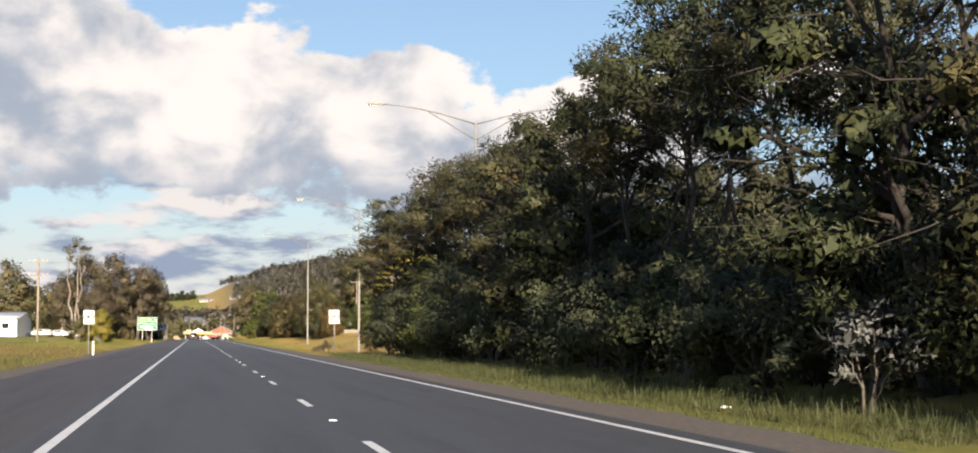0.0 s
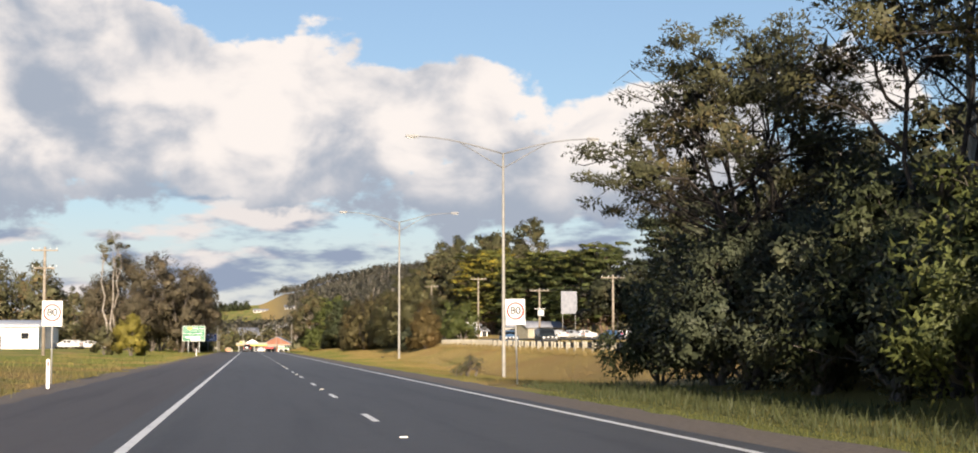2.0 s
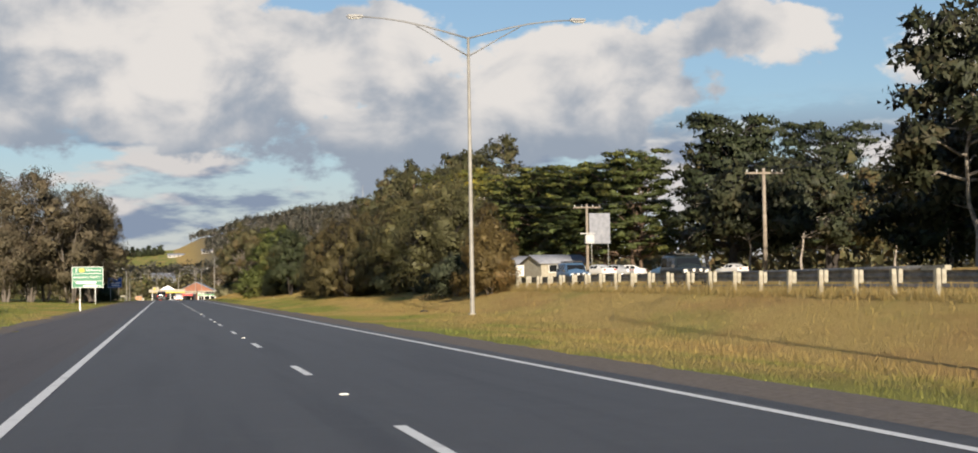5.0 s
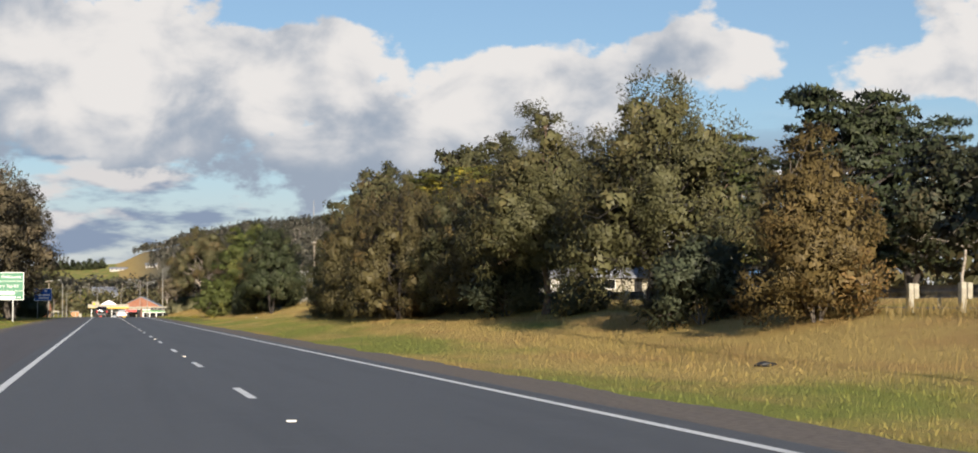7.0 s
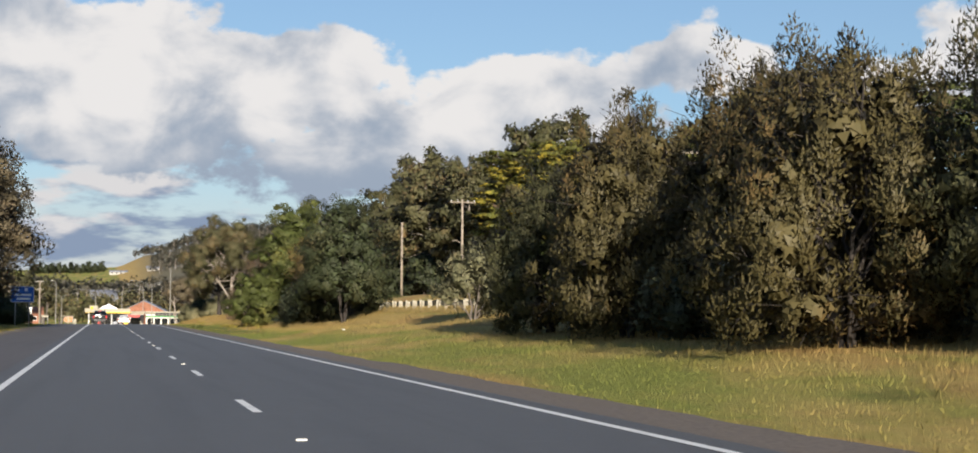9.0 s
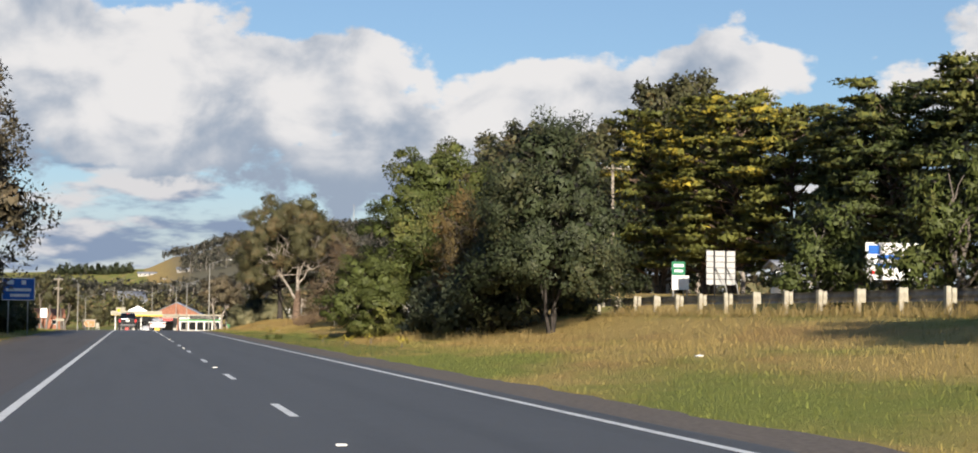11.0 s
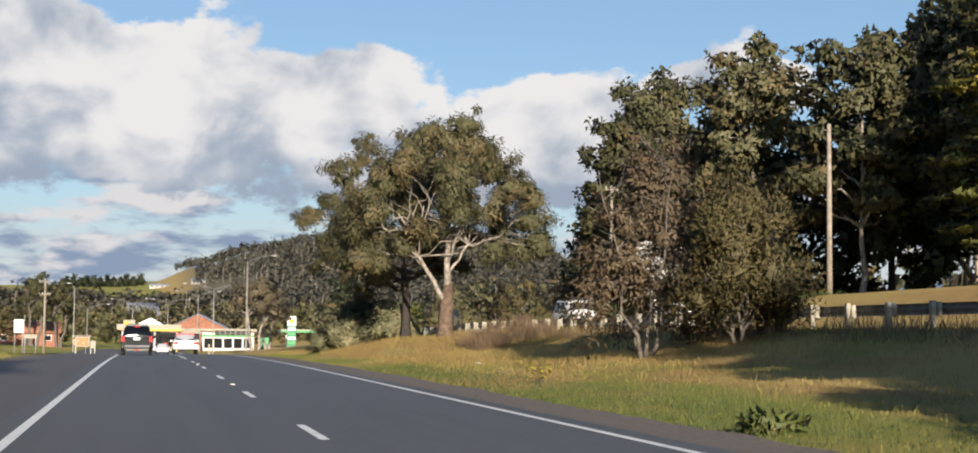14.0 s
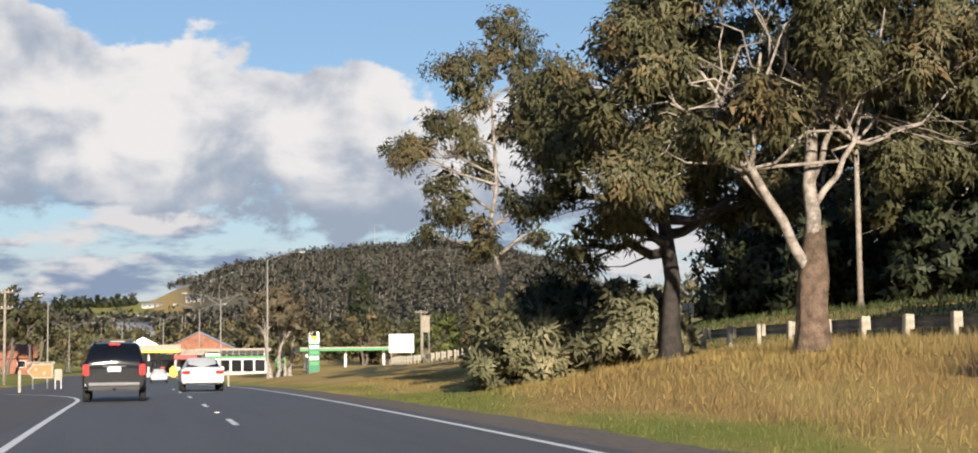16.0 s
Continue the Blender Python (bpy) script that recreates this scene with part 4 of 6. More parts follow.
def big_gum():
    """The old gum: a stout stringy trunk that forks low into pale limbs under a broad broken crown."""
    ob = thing("gum_tree", "old spreading gum with a stringy brown trunk and smooth pale limbs", "tree", (13.8, 427.0, ground_z(13.8, 427.0)))
    rng = np.random.default_rng(5)
    trunk = tube(np.array([(0, 0, -0.3), (0.02, 0, 0.2), (0.04, 0, 0.7), (0.06, 0, 1.2), (0.1, 0.02, 1.7), (0.14, 0.04, 2.1), (0.16, 0.05, 2.6), (0.17, 0.06, 3.0)]), [0.56, 0.42, 0.37, 0.35, 0.35, 0.32, 0.25, 0.21], 36)
    v, f = trunk
    v = np.asarray(v, float)
    turn = np.arctan2(v[:, 1], v[:, 0])
    v[:, :2] *= (1 + 0.08 * np.sin(turn * 9 + v[:, 2] * 1.1) + 0.06 * np.sin(turn * 15 - v[:, 2] * 0.7) + 0.035 * rng.normal(size=len(v)))[:, None]
    trunk = (v, f)
    part("trunk", join_mesh("trunk", [trunk], M["brown_bark"], True), M["brown_bark"], ob, "stringy brown bark")
    high = [(0.2, 0, 10.6, 1.7), (-1.8, 0.3, 9.8, 1.5), (2, -0.3, 9.6, 1.5), (-3.3, 0.6, 8.3, 1.3), (3.6, 0.4, 8.2, 1.4), (0.2, -1.5, 8.7, 1.5),
             (0.6, 1.8, 9.4, 1.6), (0.9, -0.8, 11.4, 1), (-2.6, -0.8, 9, 1.1), (3, 0.9, 9.2, 1), (4.9, 0.3, 7.6, 1), (-0.8, 0.6, 10.9, 1), (-4.3, 0.4, 7.6, 0.9),
             (1.3, -1.2, 10.2, 1), (0.1, -1.3, 7.6, 1.1)]
    low = [(-1.9, -1.6, 7, 1.2), (2.3, -1.7, 6.8, 1.2), (5, -0.4, 6.5, 1.2), (-4.1, -0.6, 6.6, 1.1), (4.4, 1, 4.9, 1), (-3.1, 1.2, 5.2, 1), (1, 1.6, 7.4, 1.4),
             (-0.9, -1, 5.6, 0.8), (5.6, 0.6, 5.6, 0.8), (-5, 0.2, 5.8, 0.8), (3.4, -1, 5.9, 0.9), (-1.9, -1.2, 5.6, 0.8), (1.6, -1.4, 5.4, 0.8),
             (0.4, -1.7, 6.6, 0.9), (2.7, -0.6, 4.7, 0.7), (-2.7, -1, 4.9, 0.7), (-4.6, 0.1, 4.2, 0.9), (-3.6, 0.6, 4.0, 0.8), (5.4, 0.4, 5.0, 0.8)]
    heads = [(a, b, c, q, q, q * 0.68) for a, b, c, q in high] + [(a, b if i % 2 else abs(b) + 0.3, c, q, q, q * 0.68) for i, (a, b, c, q) in enumerate(low)]
    forks = [((0.0, 0.0, 1.9), (-1.5, -0.25, 4.3), 0.13), ((0.15, 0.05, 2.4), (0.2, 0.1, 5.4), 0.18), ((0.16, 0.06, 3.4), (1.2, -0.1, 5.0), 0.08), ((-0.7, -0.1, 3.1), (-2.2, 0.3, 5.0), 0.07), ((0.17, 0.07, 4.1), (0.7, -0.5, 5.8), 0.075)]
    wood = []
    mids = []
    for a, f, r in forks:
        f = np.array(f)
        wood.append(tube(bend(rng, np.array(a), f, 5, 0.04, 0.02), np.linspace(r * 1.1, r * 0.75, 5), 9))
        mids.append((f, r))
    up = [(0, np.array((-2.6, 0.0, 6.6))), (0, np.array((-1.3, -0.5, 7.0))), (1, np.array((0.1, 0.1, 8.6))), (1, np.array((-0.5, 0.4, 8.0))), (1, np.array((1.2, -0.2, 7.8))), (2, np.array((2.6, 0.2, 6.2))), (3, np.array((-1.8, 0.6, 7.8))), (3, np.array((-0.9, 0.9, 6.4))), (4, np.array((1.7, -0.9, 6.6))), (4, np.array((0.7, -0.8, 7.2))), (0, np.array((-3.2, -0.5, 5.6)))]
    ends = []
    for k, e in up:
        f, r = mids[k]
        line = bend(rng, f, e, 6, 0.05, 0.03)
        wood.append(tube(line, np.linspace(r * 0.58, r * 0.3, 6), 7))
        ends.append((e, r * 0.32, line))
    heads = [(a, b, c, e * 1.12, f * 1.12, g * 1.3) for a, b, c, e, f, g in heads]
    tufts, owner = cluster_points(rng, heads, 580, 0.15)
    for i, h in enumerate(heads):
        c = np.array(h[:3])
        e, r, line = min(ends, key=lambda q: np.linalg.norm(q[0] - c) + (3 if q[0][2] > c[2] + 1 else 0))
        a = e if e[2] < c[2] + 0.5 else line[3]
        limb = bend(rng, a, c, 5, 0.08, 0.05)
        wood.append(tube(limb, np.linspace(r * 0.7, r * 0.2, 5), 5))
        for t in tufts[owner == i][::2]:
            wood.append(tube(bend(rng, limb[rng.integers(1, 5)], t, 4, 0.04, 0.06), [0.024, 0.018, 0.012, 0.006], 3))
    for _ in range(26):
        k = rng.integers(0, len(mids))
        h = heads[rng.integers(0, len(heads))]
        wood.append(tube(bend(rng, mids[k][0], np.array(h[:3]) + rng.normal(size=3) * 0.5, 7, 0.03, 0.045), [0.045, 0.04, 0.034, 0.028, 0.022, 0.015, 0.006], 5))
    for e in [(-3.8, -0.8, 4.6), (-2.4, -1.4, 4.2), (2.6, -1.2, 5.4)]:
        wood.append(tube(bend(rng, mids[0][0] if e[0] < 0 else mids[2][0], np.array(e), 6, -0.08, 0.05), [0.06, 0.05, 0.04, 0.03, 0.02, 0.008], 5))
    part("limb", join_mesh("limb", wood, M["pale_bark"], True), M["pale_bark"], ob, "smooth pale limbs forking low")
    v, f, puff = leaf_quads(rng, tufts, 130, 0.46, 0.17, 0.036, 0.9, 1.0, 0.0, np.array([h[:3] for h in heads])[owner])
    hv, hp = heart_leaves(rng, heads[:len(high)], 0.18, 0.42)
    v, puff = np.concatenate([v, hv]), np.concatenate([puff, hp])
    f = np.arange(len(v)).reshape(-1, 3)
    part("crown", mesh_of("crown", v, f, [L["gum"]], puff=puff), L["gum"], ob)


big_gum()
rg = random.Random(77)
HEADS = [(a + rg.uniform(-0.8, 0.8), b + rg.uniform(-0.8, 0.8), c + rg.uniform(-0.6, 0.6), q * 1.15, q * 1.15, q * 0.9) for a, b, c, q in [(-2.6, 0.4, 7.2, 1.2), (-1.2, 0.5, 9.0, 1.3), (0.8, 0.2, 9.6, 1.3), (-3.4, -0.2, 5.8, 1.0), (1.8, 0.5, 7.8, 1.2), (-1.6, 0.1, 5.2, 0.8), (-2.4, 0, 8.4, 1.0), (0.2, 0.2, 8.0, 1.1), (-0.6, -0.3, 10.0, 0.9), (1.6, -0.2, 9.0, 0.9), (-3.2, 0.3, 6.6, 0.9), (0.6, 0.4, 6.2, 0.9), (-0.5, -0.5, 6.8, 0.8), (-2.2, -0.4, 4.6, 0.8), (1.2, 0.3, 4.9, 0.7), (2.2, 0.3, 6.2, 0.9), (1.9, 0.2, 4.0, 0.7), (2.6, 0.1, 5.0, 0.7), (-3.3, 0, 4.4, 0.8), (-2.3, 0.1, 3.7, 0.7), (-1.3, 0.2, 4.1, 0.7), (-4.0, 0, 5.2, 0.7), (-4.1, 0.2, 6.6, 0.8), (-3.6, 0, 7.8, 0.8)]]
tree("gum_tree", "gum with a straight dark trunk behind the old one", (12.9, 434.5), HEADS, L["gum"], M["dark_bark"], 0.26, 1, 330, 0.48, 115, 0.17, 0.036, 0.9, 0.9, 0.2, seed=174, bare=4, lean=0.05)
HEADS = [(a + rg.uniform(-0.4, 0.4), b + rg.uniform(-0.4, 0.4), c + rg.uniform(-0.4, 0.4), q * 1.2, q * 1.2, q * 0.9) for a, b, c, q in [(0.4, 0, 14.4, 0.9), (1.2, 0.2, 13.6, 0.8), (-0.6, 0, 13.4, 0.8), (2.2, 0.2, 12.8, 0.8), (-1.6, 0, 12.4, 0.9), (-0.6, 0.3, 11.8, 0.7), (1.0, -0.2, 12.4, 0.7), (-2.5, 0.2, 10.8, 0.9), (-3.4, 0, 9.6, 0.8), (-4.3, 0, 8.6, 0.7),
          (-1.6, 0, 9.8, 0.8), (-2.2, 0.1, 8.2, 0.7), (-0.7, 0.4, 8.8, 0.7), (-1.9, 0, 6.6, 0.9), (-0.6, 0, 5.6, 0.8), (-2.8, 0.2, 5.8, 0.6), (0.8, 0.2, 7.2, 0.7), (1.2, -0.1, 5.8, 0.6), (0.4, 0.3, 10.2, 0.6)]]
tree("gum_tree", "slender pale gum with airy separate heads of leaves", (13.3, 458.0), HEADS, L["gum"], M["pale_bark"], 0.13, 1, 260, 0.44, 95, 0.17, 0.036, 0.9, 0.9, 0.1, seed=171, fork=0.25, bare=3, twigs=1, core=0)
for i, (x, y, r, h) in enumerate([(9.5, 438.0, 1.7, 2.3), (11.1, 439.0, 1.9, 3.2), (12.3, 436.2, 1.6, 2.4)]):
    tree("shrub", "sprawling grey-green shrub with pale yellowish leaf tips", (x, y, ground_z(x, y) - 0.1), dome(r, h, 10, 180 + i, 0.1), L["silver" if i != 1 else "shrub"], M["grey_bark"], 0.04, 3, 110, 0.38, 120, 0.23, 0.06, 0.8, 0.1, 0.6,
         seed=180 + i, fork=0.08, category="shrub", group="shrubs under the gums")

# ---- trees beyond the parallel road ----
def far_gum(x, y, top, r, seed, leaf="deep", lo=0.3, n=13):
    g0 = ground_z(x, y)
    h = top - g0
    return tree("gum_tree", "tall dark gum with rounded heads beyond the parallel road", (x, y), canopy(r, h * lo, h, n + 6, seed, 0.32, 0.62), L[leaf if y < 300 else ("gumdark" if seed % 3 else "gum")], M["pale_bark"], 0.010 * h, 1, 150 if y < 300 else 185, r * 0.15, 44,
                0.05 * r + 0.16, 0.036 * r + 0.10, 0.75, 0.4, 0.3, seed=seed, bare=3, group="gums beyond the parallel road", twigs=8)


for i, (x, y, top, r) in enumerate([(44, 206, 17.8, 5.5), (47, 194, 19, 5.5), (50, 184, 18, 6), (46, 170, 19, 6), (49, 158, 20, 6), (53, 146, 19, 6), (43, 240, 11.0, 5.0), (52, 218, 14, 6), (60, 240, 15, 6), (71, 297, 16.5, 7), (85, 302, 16, 7),
                                    (75, 481, 37, 7), (68, 470, 26, 6), (53.5, 510, 30, 7), (59.5, 534, 35, 8), (47, 500, 25, 6.5), (66, 520, 33, 7), (45, 478, 20, 6), (51, 455, 25, 6.5), (48, 470, 27, 6.5), (58, 444, 30, 7), (62, 456, 31, 7), (64, 452, 27, 6.5),
                                    (64, 436, 26, 5), (60, 466, 28.5, 6.5), (63, 462, 30, 6.5), (110, 440, 31, 8), (125, 470, 33, 8)]):
    far_gum(x, y, top, r, 200 + i)
for i, (x, y, r, h) in enumerate([(58, 140, 7, 15), (56, 154, 7, 16), (58, 168, 7, 15), (57, 182, 7, 15), (58, 196, 7, 14), (56, 210, 6, 12), (60, 224, 7, 13), (62, 238, 7, 13), (66, 252, 7, 13), (44, 180, 3.5, 6), (45, 162, 3.5, 6), (43, 148, 3.5, 7), (43, 196, 3, 5),
                                  (60, 452, 7, 20), (58, 464, 7, 20), (56, 476, 7, 19), (54, 488, 7, 19), (52, 500, 6.5, 18), (51, 512, 6.5, 17), (51, 524, 6, 15), (46, 462, 3.5, 8), (44, 476, 3.5, 7), (43, 490, 4, 8), (44, 504, 4, 8)]):
    tree("cypress_tree", "dense dark cypress closing the view beyond the parallel road", (x, y), dome(r, h, 12 if h < 19 else 18, 700 + i, 0.2), L["cypress"], M["dark_bark"], 0.3, 1, 90, r * 0.18, 46, 0.54, 0.30, 0.6, 0.1, 0.45, seed=700 + i, group="dark trees beyond the parallel road", twigs=15)
for i in range(11):
    x, y = 52.5 + 0.95 * i + 1.2 * math.sin(i * 2.1), 430 - 9.4 * i
    h = 19.8 + 3.8 * ease(y, 388, 428) + 0.7 * math.sin(i * 1.3) - ground_z(x, y)
    gold = i < 4
    tree("cypress_tree", "old cypress in a windbreak with golden tiered boughs" if gold else "old green cypress in a windbreak with tiered boughs", (x, y), layered(6.4, h, 66, 230 + i, 3.0), L["gold" if gold else "tier"], M["brown_bark"], 0.26, 2, 440, 0.8, 46, 0.40, 0.18, 0.2, -0.1, 0.4, seed=230 + i,
         fork=0.12, spread=0.05, group="cypress windbreak", twigs=20)
for i, (x, y, top, r) in enumerate([(71, 320, 23.5, 7.5), (112, 383, 29, 10)]):
    h = top - ground_z(x, y)
    tree("cypress_tree", "huge dark flat-topped cypress beyond the parallel road", (x, y), layered(r, h, 62, 250 + i, h * 0.15), L["cypress"], M["dark_bark"], 0.5, 2, 380, r * 0.14, 44, 0.5, 0.30, 0.3, -0.1, 0.35, seed=250 + i,
         fork=0.2, spread=0.05, group="dark cypresses", twigs=5)

# ---- trees left of the road ----
LEFT = "bushy olive-brown tree in the belt beside the shoulder"
for i, (x, y, r, h) in enumerate([(-14.0, 340, 5.0, 16.5), (-19.5, 343, 5.4, 19.0), (-24.5, 346, 5.4, 18.5), (-11.7, 350, 5.2, 15.5), (-18.5, 356, 5.0, 17.0), (-12.4, 364, 4.8, 15.0), (-13.5, 373, 4.6, 13.5), (-29, 350, 5, 14), (-22, 336, 4.0, 11)]):
    tree("tea_tree", LEFT, (x, y), canopy(r, 4.0 if x < -13 else 6.5, h, 12, 300 + i, 0.46, 0.75) + [(-1.0, 0, 3.4, 2.8, 2.8, 3.0)], L["dusky"], M["grey_bark"], 0.16, 3, 170, 0.9, 80, 0.26, 0.12, 0.9, 0.0, 0.5, twigs=5, seed=300 + i, bare=3, group="belt beside the shoulder")
tree("gum_tree", "nearly bare pale gum above the belt", (-26.0, 336), [(0, 0, 19.6, 1.6, 1.6, 1.2), (-1.7, 0, 18.0, 1.4, 1.4, 1.0), (1.5, 0.4, 18.4, 1.4, 1.4, 1.0), (0.4, 0, 15.5, 1.2, 1.2, 0.9), (-1.2, 0, 16.2, 1.0, 1.0, 0.8)], L["gum"], M["pale_bark"], 0.24, 3, 50, 0.5, 40, 0.22, 0.07, 0.8, 0.5, 0.3, seed=320, bare=10, spread=0.08, core=0)
tree("bush", "bright yellow-green rounded bush on the verge", (-15.4, 234), dome(1.9, 4.9, 9, 321, 0.2), L["yellowgreen"], M["grey_bark"], 0.07, 3, 100, 0.45, 130, 0.18, 0.07, 0.8, 0.0, 0.5, seed=321, fork=0.1, category="bush")
tree("bush", "thin greyish bush beside the yellow-green one", (-18.4, 234), dome(1.8, 3.4, 8, 322, 0.2), L["gum"], M["grey_bark"], 0.05, 3, 60, 0.45, 60, 0.17, 0.06, 0.8, 0.0, 0.4, seed=322, fork=0.1, category="bush", bare=4)
for i, (x, y, top, r) in enumerate([(-42, 372, 14, 6.5), (-55, 385, 16, 7.5), (-70, 400, 18, 8), (-84, 412, 19, 8), (-48, 400, 19, 8), (-62, 420, 24, 9), (-36, 430, 15, 7), (-78, 450, 22, 9), (-30, 470, 14, 6), (-50, 500, 18, 7), (-95, 470, 24, 9)]):
    tree("gum_tree", "broad olive gum standing in paddocks beyond the long shed", (x, y), canopy(r, 3, top, 12, 330 + i, 0.42, 0.65), L["gum"], M["pale_bark"], 0.35, 1, 110, 1.3, 40, 0.62, 0.26, 0.75, 0.3, 0.35, seed=330 + i, group="paddock gums")
for i, (x, y, r, h) in enumerate([(-12.5, 392, 2.2, 3.0), (-13.0, 402, 2.4, 3.2), (-12.2, 412, 2.2, 2.8), (-14, 424, 2.6, 3.4), (-13.5, 436, 2.0, 2.4)]):
    tree("shrub", "low dark shrub on the verge", (x, y), dome(r, h, 7, 340 + i, 0.1), L["shrub"], M["grey_bark"], 0.05, 3, 60, 0.5, 80, 0.2, 0.08, 0.8, 0.1, 0.5, seed=340 + i, fork=0.1, category="shrub", group="shrubs on the verge")

# ---- trees round the junction ----
for i, (x, y, r, h, lf, bk) in enumerate([(14.6, 588, 3.9, 12.2, "dusky", "pale_bark"), (17.6, 602, 3.4, 10.6, "dusky", "pale_bark"), (-21.6, 650, 3.4, 14.2, "gumdark", "grey_bark"), (-17.6, 656, 3.0, 13.2, "gumdark", "grey_bark"), (-24, 690, 6, 10, "gumdark", "grey_bark"), (-36, 680, 6, 9, "olive", "grey_bark"), (-14, 700, 6, 9, "gum", "grey_bark"),
                                          (-48, 690, 7, 11, "gumdark", "grey_bark"), (-62, 700, 7, 12, "gum", "grey_bark"), (-4, 712, 6, 9, "olive", "grey_bark"), (30, 700, 6, 10, "olive", "grey_bark"), (42, 705, 7, 12, "gum", "grey_bark"),
                                          (54, 690, 7, 11, "green", "grey_bark"), (66, 700, 8, 15, "gum", "grey_bark"), (80, 690, 8, 17, "brown", "grey_bark"), (-78, 660, 8, 13, "gumdark", "grey_bark"), (-28, 640, 4, 6, "brown", "grey_bark"), (98, 680, 9, 18, "gum", "grey_bark"), (118, 670, 9, 19, "gumdark", "grey_bark"), (140, 660, 10, 19, "gumdark", "grey_bark")]):
    tree("gum_tree", "half-bare brownish gum with pale stems near the junction" if lf == "dusky" else "olive tree in the belt behind the junction", (x, y), canopy(r, 6.0 if lf == "dusky" or y < 660 and x < -15 and h > 13 else 2.0, h, 11, 360 + i, 0.45, 0.7), L[lf], M[bk], 0.25, 2, 90, r * 0.17, 44 if lf != "dusky" else 46, 0.42, 0.17,
         0.8, 0.2, 0.35, seed=360 + i, bare=16 if lf == "dusky" else 1, group="trees near the junction" if lf == "dusky" else "belt behind the junction")
tree("pine_tree", "dark pointed conifer below the hill", (44, 720), spire(6, 19, 12, 390, 1), L["cypress"], M["dark_bark"], 0.4, 1, 110, 1.3, 60, 0.6, 0.2, 0.5, 0.2, 0.4, seed=390)


# ---- far woods on the hills, past counting ----
def far_woods():
    rng = np.random.default_rng(11)
    vs, fs, ps, n = [], [], [], 0
    trunks = []
    spots = []
    for _ in range(9000):
        y = 930 + 900 * rng.random()
        x = (-0.16 + 0.42 * rng.random()) * (y - 100)
        u = x * 1800 / y
        wooded = noise.noise((x * 0.012, y * 0.006, 4)) + (0.6 * ease(u, -20, 90) if u < 420 else 0.05) + (0.4 if y < 1080 else 0)
        if u < 40 and y > 1250:
            wooded -= 0.45
        if wooded > 0.12:
            spots.append((x, y))
    for x, y in spots[:4300]:
        z = ground_z(x, y)
        h = 5 + 5 * rng.random()
        r = 1.8 + 1.5 * rng.random()
        c = rng.normal(size=(9, 3)) * np.array((r * 0.45, r * 0.45, h * 0.16)) + np.array((x, y, z + h * 0.68))
        v, f, pf = leaf_quads(rng, c, 3, r * 0.55, 1.3, 1.0, 0.8, 0.0, 0.0, np.repeat(np.array([(x, y, z + h * 0.5)]), 9, axis=0))
        vs.append(v)
        ps.append(pf)
        fs.append(f + n)
        n += len(v)
        if rng.random() < 0.3:
            trunks.append(tube(np.array([(x, y - r, z - 1), (x, y - r, z + h * 0.5), (x + 0.3, y - r, z + h * 0.85)]), [0.24, 0.18, 0.10], 4))
    ob = tagged(new("woods", mesh_of("woods", np.concatenate(vs), np.concatenate(fs), [L["forest"]], puff=np.concatenate(ps))), "eucalypt forest covering the far hill, its leaves greyed to stand for haze", "forest", kind="stuff")
    part("trunks", join_mesh("trunks", trunks, M["pale_bark"]), M["pale_bark"], ob, "thin pale trunks showing on the hillside")


far_woods()


def tree_lines():
    """Tree lines that close the middle distance on both sides, past counting."""
    rng = np.random.default_rng(19)
    vs, fs, ps, n = [], [], [], 0
    for k in range(1200):
        if k >= 900:
            x, y = -115 + 200 * rng.random(), 750 + 190 * rng.random()
        elif k < 560:
            x, y = 105 + 230 * rng.random() ** 1.3, 90 + 800 * rng.random()
        else:
            x, y = -95 - 260 * rng.random(), 250 + 650 * rng.random()
        h = 12 + 9 * rng.random()
        r = 4.5 + 2.5 * rng.random()
        if k >= 900:
            h, r = h * 0.42, r * 0.6
        z = ground_z(x, y)
        c = np.clip(rng.normal(size=(10, 3)), -1.6, 1.6) * np.array((r * 0.5, r * 0.5, h * 0.22)) + np.array((x, y, z + h * 0.5))
        v, f, pf = leaf_quads(rng, c, 7, r * 0.5, 0.3 * r, 0.2 * r, 0.8, 0.0, 0.0, np.repeat(np.array([(x, y, z + h * 0.4)]), 10, axis=0))
        vs.append(v)
        ps.append(pf)
        fs.append(f + n)
        n += len(v)
    tagged(new("tree_line", mesh_of("tree_line", np.concatenate(vs), np.concatenate(fs), [L["gum"]], puff=np.concatenate(ps))), "distant olive tree lines between paddocks", "tree line", kind="stuff")


tree_lines()


def pine_row():
    """The row of dark pines on the skyline."""
    for i in range(12):
        x, y = -55 + i * 4.6, 1500 + 6 * math.sin(i * 1.7)
        tree("pine_tree", "dark pine in a planted row on the far skyline", (x, y, ground_z(x, y)), spire(2.5, 7.5 + 1.2 * math.sin(i * 2.3), 6, 400 + i, 0.5), L["cypress"], M["dark_bark"], 0.3, 1, 24, 1.5, 24, 1.5, 0.7, 0.7, 0.1, 0.3, seed=400 + i, group="pine row on the skyline")


pine_row()


